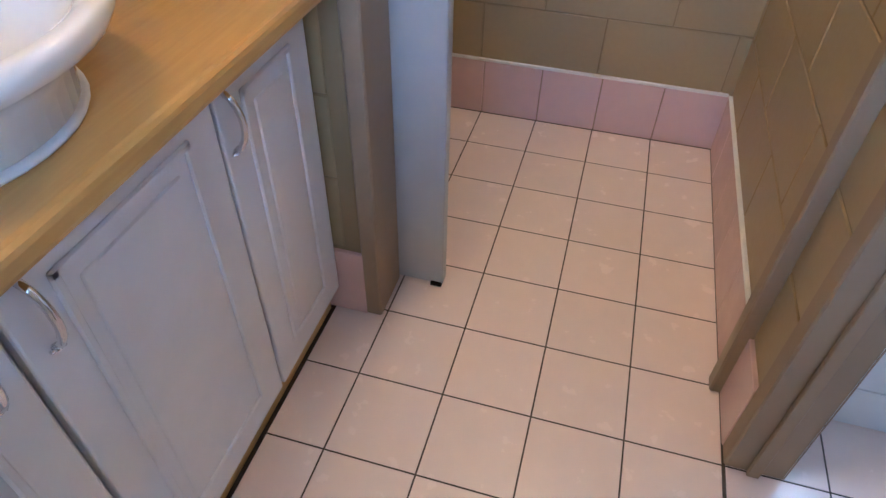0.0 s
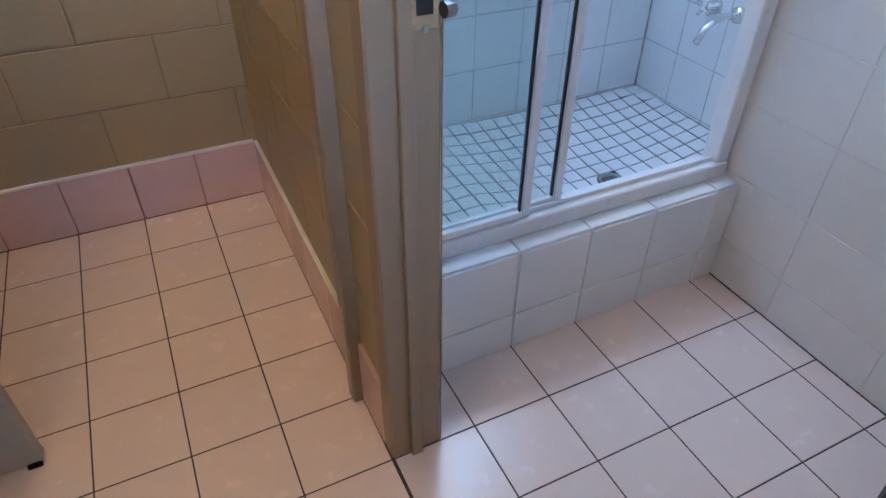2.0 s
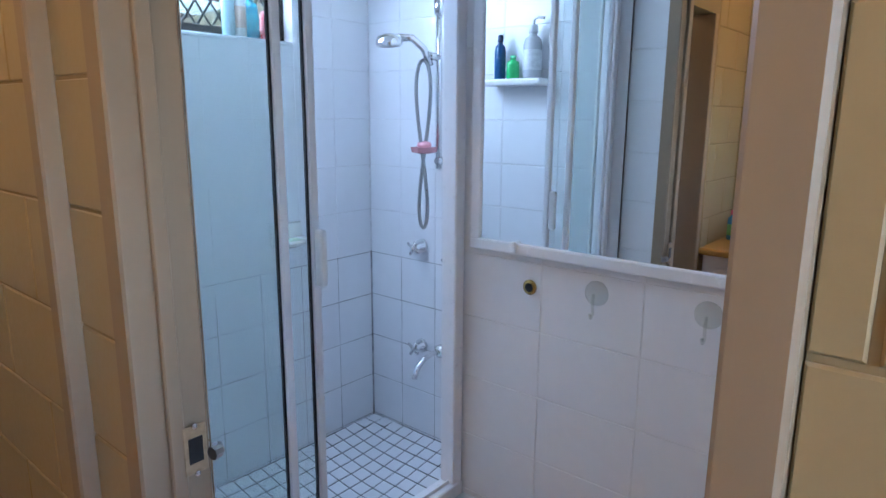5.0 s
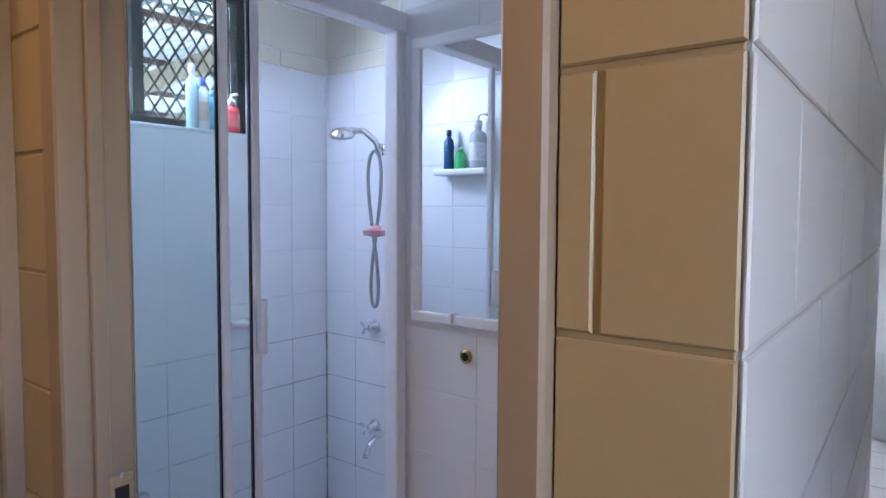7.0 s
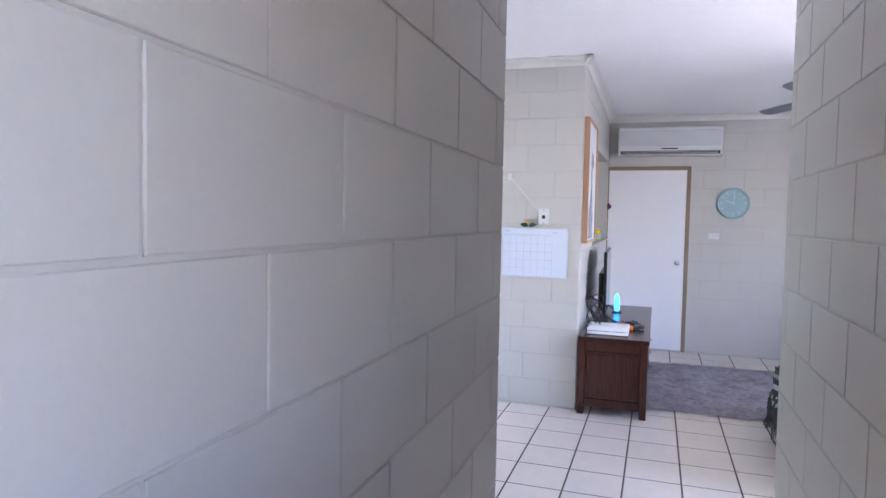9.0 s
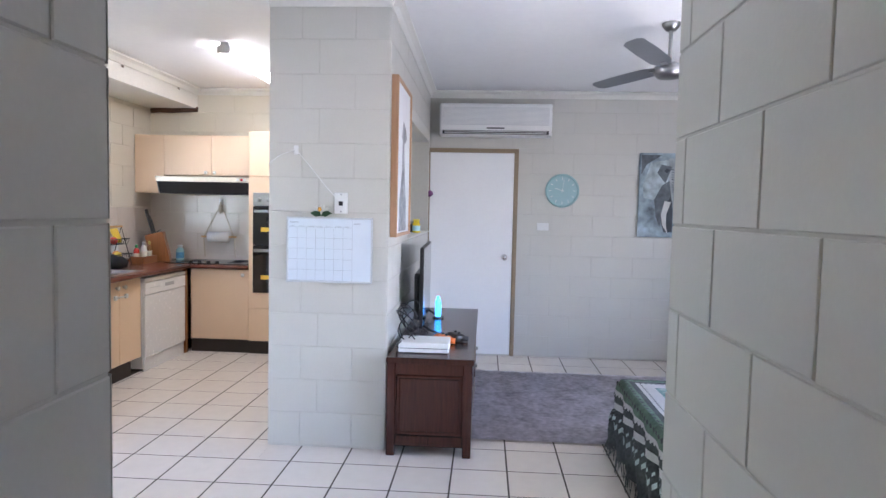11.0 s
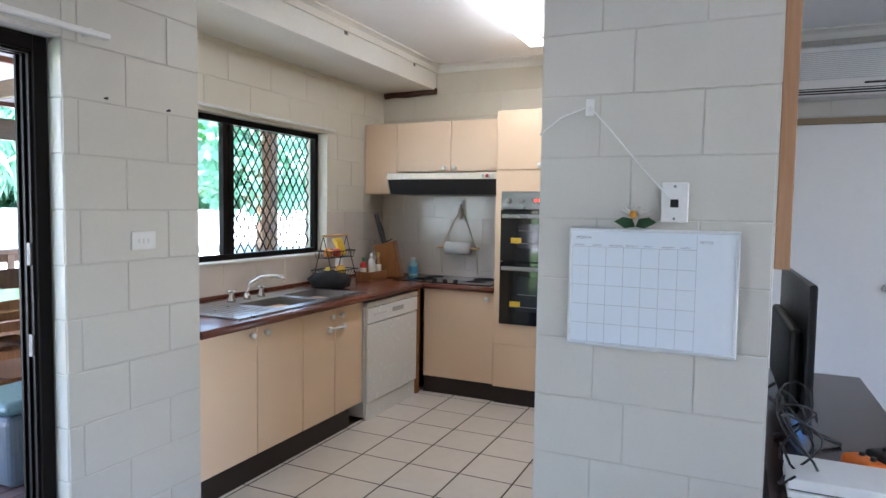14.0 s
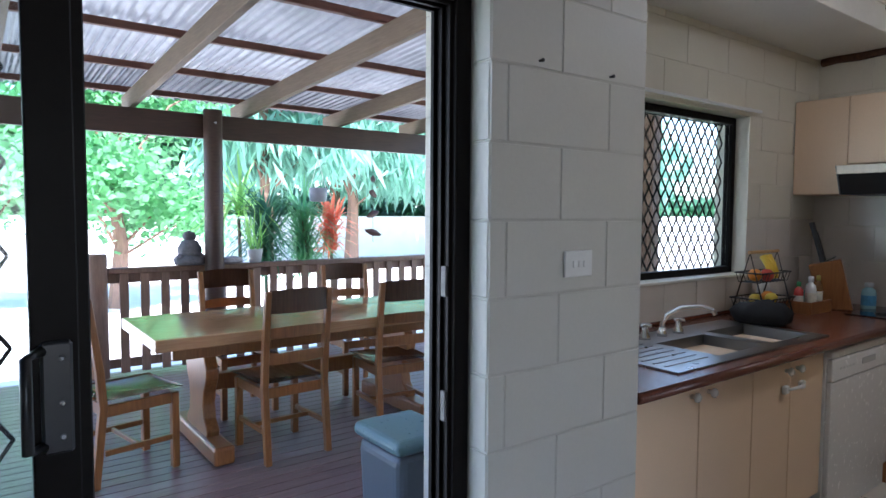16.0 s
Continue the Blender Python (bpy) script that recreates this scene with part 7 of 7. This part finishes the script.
def tree(name, x, y, h, r, n, leaf, material, label, seed, droop=0.0, flat_top=1.0):
    """A tree of a tapered trunk, limbs and many leaves in clumps."""
    random.seed(seed)
    t = thing(name, pose(x, y, GROUND), label, "tree")
    bm = tube([(0, 0, 0), (0.1, 0.05, h * 0.25), (-0.05, 0.1, h * 0.5), (0.05, 0, h * 0.8)], 0.05 * h ** 0.8, 8, None, 0.03)
    hubs = []
    for k in range(26):
        a, q = random.uniform(0, 6.28), random.uniform(0.25, 1)
        z = h * random.uniform(0.35, 1.0)
        w = r * math.sqrt(max(0.05, 1 - ((z / h - 0.62) / 0.45) ** 2)) * q
        p = Vector((w * math.cos(a), w * math.sin(a), z))
        hubs.append(p)
        if k % 2 == 0:
            tube([(0, 0, z * 0.55), p * 0.6 + Vector((0, 0, z * 0.3)), p], 0.035, 5, bm, 0.008)
    part("trunk", bm, RAIL, t)
    vs, fs = [], []
    for k in range(n):
        c = random.choice(hubs) + Vector((random.gauss(0, 1), random.gauss(0, 1), random.gauss(0, 0.8))) * r * 0.17
        d = Vector((random.gauss(0, 1), random.gauss(0, 1), random.gauss(0, 0.6) - droop)).normalized()
        s = d.cross(Vector((random.gauss(0, 1), random.gauss(0, 1), random.gauss(0, 1)))).normalized()
        l, i = leaf * random.uniform(0.6, 1.3), len(vs)
        w = l * (0.42 if droop < 1 else 0.07)
        vs += [c, c + d * l * 0.45 + s * w, c + d * l, c + d * l * 0.45 - s * w]
        fs.append((i, i + 1, i + 2, i + 3))
    me = bpy.data.meshes.new("crown")
    me.from_pydata(vs, [], fs)
    me.materials.append(material)
    crown = new("crown", me)
    crown.parent = t
    return t


tree("broadleaf_tree", 6.6, 14.5, 4.6, 2.0, 9000, 0.15, GREEN2, "leafy bright green tree beyond the deck", 11)
tree("broadleaf_tree", 4.6, 15.5, 5.0, 2.2, 9000, 0.16, GREEN2, "leafy bright green tree beyond the deck", 12)
tree("weeping_tree", 11.5, 20, 8.0, 2.6, 5200, 0.9, PALM, "weeping blue-green tree beyond the drive", 13, 2.2)
tree("weeping_tree", 15.5, 22, 8.5, 2.8, 5200, 0.9, PALM, "weeping blue-green tree beyond the drive", 14, 2.2)
tree("weeping_tree", 19.5, 21, 7.5, 2.6, 4200, 0.9, PALM, "weeping blue-green tree beyond the drive", 15, 2.2)
for k, (x, y, h) in enumerate(((8.5, 27, 7.5), (13, 29, 9), (18, 28, 8), (23, 27, 9), (28, 26, 8), (3, 27, 8), (-2, 26, 8), (33, 25, 8), (24, 18, 6))):
    tree("garden_tree", x, y, h, 2.9, 2400, 0.5, (GREEN1, GREEN2, PALM)[k % 3], "full green tree at the back of the garden", 20 + k)
hedge_v, hedge_f = [], []
random.seed(40)
for k in range(9000):
    c = Vector((random.uniform(-30, 60), random.uniform(30, 33), random.uniform(0, 1) ** 0.7 * (2.4 + 0.8 * noise.noise((k * 0.001, 0, 0)))))
    d = Vector((random.gauss(0, 1), random.gauss(0, 1), random.gauss(0, 0.6))).normalized() * 0.7
    s = d.orthogonal().normalized() * 0.35
    i = len(hedge_v)
    hedge_v += [c, c + d * 0.5 + s, c + d, c + d * 0.5 - s]
    hedge_f.append((i, i + 1, i + 2, i + 3))
me = bpy.data.meshes.new("far_shrubs")
me.from_pydata(hedge_v, [], hedge_f)
me.materials.append(GREEN1)
tagged(new("far_shrubs", me), "dense green shrubs along the far boundary", "shrubs", kind="stuff")

# ---- laid pieces: blocks, tiles, boards ----
face(wall_hall_n, (1.452, 0.608, 0), (math.cos(0.0175), math.sin(0.0175), 0), Z, 0.004, 1.708, 0, CEIL, phase=0.0)
face(wall_hall_n, (1.4515, 0, 0), NY, Z, -0.741, -0.609, 0, CEIL, phase=-0.908, material=CREAM)
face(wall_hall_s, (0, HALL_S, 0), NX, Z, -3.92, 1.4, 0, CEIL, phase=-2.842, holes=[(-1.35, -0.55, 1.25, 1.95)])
face(wall_far, (FAR, 0, 0), NY, Z, -0.70, -SOUTH, 0, CEIL, phase=0.1, holes=[(-0.74, 0.142, 0, 2.06)], gap=0.004, depth=0.003)
face(wall_south, (0, SOUTH, 0), NX, Z, -FAR, -3.92, 0, CEIL, phase=0.1, holes=[(-5.9, -4.0, 0.6, 2.15)], gap=0.005)
for k in range(14):
    js = [-1.425, -1.23, -0.918, -0.715] if k % 2 else [-1.425, -1.127, -0.715]
    pieces("block", wall_pillar, (PILLAR, 0, 0), NY, Z, [(a + 0.002, b - 0.002, max(0, 0.2 * k - 0.188), min(CEIL, 0.2 * k + 0.008)) for a, b in zip(js, js[1:]) if 0.2 * k - 0.188 < CEIL], 0.003, 0.0015, BLOCK)
face(wall_tv, (0, 0.715, 0), X, Z, PILLAR, FAR, 0, CEIL, holes=[NICHE], phase=PILLAR)
face(wall_deck, (0, NORTH, 0), X, Z, 5.475, 6.10, 0, CEIL, phase=5.93)
face(wall_deck, (0, NORTH, 0), X, Z, 3.17, 5.475, 2.03, CEIL, phase=5.475)
face(wall_deck, (5.475, 0, 0), NY, Z, -NORTH - 0.07, -NORTH, 0, 2.02, phase=-NORTH)
face(wall_dining_w, (3.17, 0, 0), Y, Z, 0.64, NORTH, 0, CEIL)
face(wall_kitchen_w, (6.10, 0, 0), Y, Z, NORTH, 3.72, 0, CEIL, material=KITCHEN)
face(wall_kitchen_w, (5.93, 0, 0), NY, Z, -3.92, -NORTH - 0.19, 0, CEIL)
face(wall_kitchen_n, (0, 3.72, 0), X, Z, 6.11, 8.98, 1.4, 2.45, holes=[WIN], material=KITCHEN, phase=0.05)
face(wall_kitchen_e, (8.98, 0, 0), NY, Z, -3.72, -1.42, 1.54, CEIL, material=KITCHEN)
face(wall_kitchen_n, (0, 3.72, 0), X, Z, 6.11, 8.98, 0.86, 1.4, holes=[WIN], material=SPLASH, phase=0.1, vphase=0.86, w=0.3, h=0.3, gap=0.004, name="tile")
face(wall_kitchen_e, (8.98, 0, 0), NY, Z, -3.72, -2.3, 0.86, 1.54, material=SPLASH, phase=0.1, vphase=0.92, w=0.3, h=0.22, gap=0.004, name="tile")
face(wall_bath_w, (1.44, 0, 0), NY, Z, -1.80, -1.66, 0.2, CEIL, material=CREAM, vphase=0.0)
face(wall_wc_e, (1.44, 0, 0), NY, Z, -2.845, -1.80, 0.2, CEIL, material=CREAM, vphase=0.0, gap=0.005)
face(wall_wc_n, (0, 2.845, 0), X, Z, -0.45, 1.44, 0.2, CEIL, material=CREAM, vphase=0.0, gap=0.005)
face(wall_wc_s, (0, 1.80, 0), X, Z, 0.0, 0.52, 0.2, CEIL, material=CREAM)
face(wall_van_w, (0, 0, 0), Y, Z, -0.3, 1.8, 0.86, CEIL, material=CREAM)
face(wall_mirror, (BX, 0, 0), NY, Z, -1.90, -0.75, 0, CEIL, material=WHITE_BLOCK, vphase=-0.06, gap=0.003, phase=-1.283, w=0.3, shift=0, depth=0.002, bevel=0.001)
face(wall_bath_w, (1.545, 0, 0), Y, Z, 1.61, 1.83, 0, CEIL, material=WHITE_BLOCK, gap=0.005)
face(wall_sh_e, (SX, 0, 0), NY, Z, -SHY, -1.90, 0, 2.13, material=SHOWER_TILE, vphase=0.115, w=0.2, h=0.2025, gap=0.003, name="tile", phase=-SHY + 0.19, shift=0, depth=0.0018, bevel=0.0008)
face(wall_sh_n, (0, SHY, 0), X, Z, 1.56, SX, 0, 2.13, material=SHOWER_TILE, vphase=0.115, w=0.2, h=0.2025, gap=0.003, holes=[SH_WIN], name="tile", phase=3.059, shift=0, depth=0.0018, bevel=0.0008)
face(wall_wc_e, (1.56, 0, 0), Y, Z, 1.93, SHY - 0.004, 0.07, CEIL, material=SHOWER_TILE, vphase=0.115, w=0.3, h=0.2025, gap=0.004, name="tile", shift=0, depth=0.003)
face(wall_sh_e, (SX, 0, 0), NY, Z, -SHY, -1.90, 2.14, CEIL, material=KITCHEN)
face(wall_sh_n, (0, SHY, 0), X, Z, 1.56, SX, 2.14, CEIL, material=KITCHEN, holes=[SH_WIN])
# pink tiled skirting of the toilet room
face(wall_wc_n, (0, 2.845, 0), X, Z, -0.45, 1.44, 0.0, 0.2, material=PINK_WALL, w=0.204, h=0.205, gap=0.003, phase=1.023, vphase=-0.002, depth=0.012, name="tile", )
face(wall_wc_e, (1.44, 0, 0), NY, Z, -2.845, -1.83, 0.0, 0.2, material=PINK_WALL, w=0.204, h=0.205, gap=0.003, vphase=-0.002, depth=0.012, name="tile")
face(wall_bath_w, (1.44, 0, 0), NY, Z, -1.80, -1.66, 0.0, 0.2, material=PINK_WALL, w=0.204, h=0.205, gap=0.003, vphase=-0.002, depth=0.012, name="tile")
face(wall_wc_s, (0, 1.80, 0), X, Z, 0.4, 0.565, 0.0, 0.2, material=PINK_WALL, w=0.204, h=0.205, gap=0.003, vphase=-0.002, depth=0.012, name="tile")
# floor tiles
T = 0.204
for u0, u1, v0, v1, w, p in ((0.48, 1.435, 0.42, 2.835, T, 1.021), (-0.45, 0.48, 1.93, 2.835, T, 1.021), (1.435, BX - 0.006, 0.75, 1.805, 0.2085, 1.64)):
    face(floor, (0, 0, -0.008), X, Y, u0, u1, v0, v1, material=FLOOR_TILE, w=w, h=0.2035, gap=0.0034, phase=p, vphase=1.814, depth=0.008, bevel=0.001, name="tile", shift=0)
TX, TY = 0.314, 0.3057
for u0, u1, v0, v1 in ((4.2, 8.97, -0.9, 3.08),):
    face(floor, (0, 0, -0.008), X, Y, u0, u1, v0, v1, holes=[(6.08, 8.97, 0.72, 1.41), (4.2, 6.09, 3.0, 3.08)], material=LIGHT_TILE, w=TX, h=TY, gap=0.009, phase=6.775, vphase=2.745, depth=0.008, bevel=0.001, name="tile", shift=0)
far_tiles = bmesh.new()
for area in ((-1.4, 4.2, HALL_S, 0.42), (3.17, 4.2, 0.42, 3.0), (3.92, 8.69, SOUTH, -0.9)):
    for a, b, c, d in bond(*area, TX, TY, 0.009, 6.775, 2.745, (), 0):
        box(a, b, c, d, -0.008, 0.0, bm=far_tiles)
tagged(link("tile_field", far_tiles, LIGHT_TILE, floor), kind="stuff")
# shower floor and step
P = 0.0655
for a, b, c, d in bond(1.56, SX - 0.006, 1.935, SHY - 0.006, P, P, 0.005, SX - 0.006, SHY - 0.006, (), 0):
    x, y, e = (a + b) / 2, (c + d) / 2, 0.03
    if math.hypot(x - DRAIN[0], y - DRAIN[1]) < 0.045:
        continue
    u = Vector((2 * e, 0, fall_z(x + e, y) - fall_z(x - e, y))).normalized()
    v = Vector((0, 2 * e, fall_z(x, y + e) - fall_z(x, y - e))).normalized()
    n = u.cross(v).normalized()
    v = n.cross(u)
    ob = new("tile", slab(b - a, d - c, 0.0028, 0.0007, SHOWER_TILE))
    ob.matrix_world = Matrix(((u.x, v.x, n.x, x), (u.y, v.y, n.y, y), (u.z, v.z, n.z, fall_z(x, y) - 0.0025), (0, 0, 0, 1)))
    ob.parent = shower_base
face(shower_step, (0, 1.80, 0), X, Z, 1.556, BX - 0.006, 0.0, 0.32, material=SHOWER_TILE, w=0.2085, h=0.2, gap=0.004, phase=1.64, vphase=0.12, depth=0.006, name="tile", shift=0)
face(shower_step, (0, 0, 0.32), X, Y, 1.556, BX - 0.006, 1.80, 1.86, material=SHOWER_TILE, w=0.2085, h=0.1, gap=0.004, phase=1.64, vphase=1.79, depth=0.006, name="tile", shift=0)
# deck boards
for k in range(50):
    y = 3.215 + k * 0.0955
    ob = new("board", slab(7.2, 0.09, 0.022, 0.003, DECK))
    ob.matrix_world = pose(5.6, y + 0.045, -0.028)
    ob.parent = deck
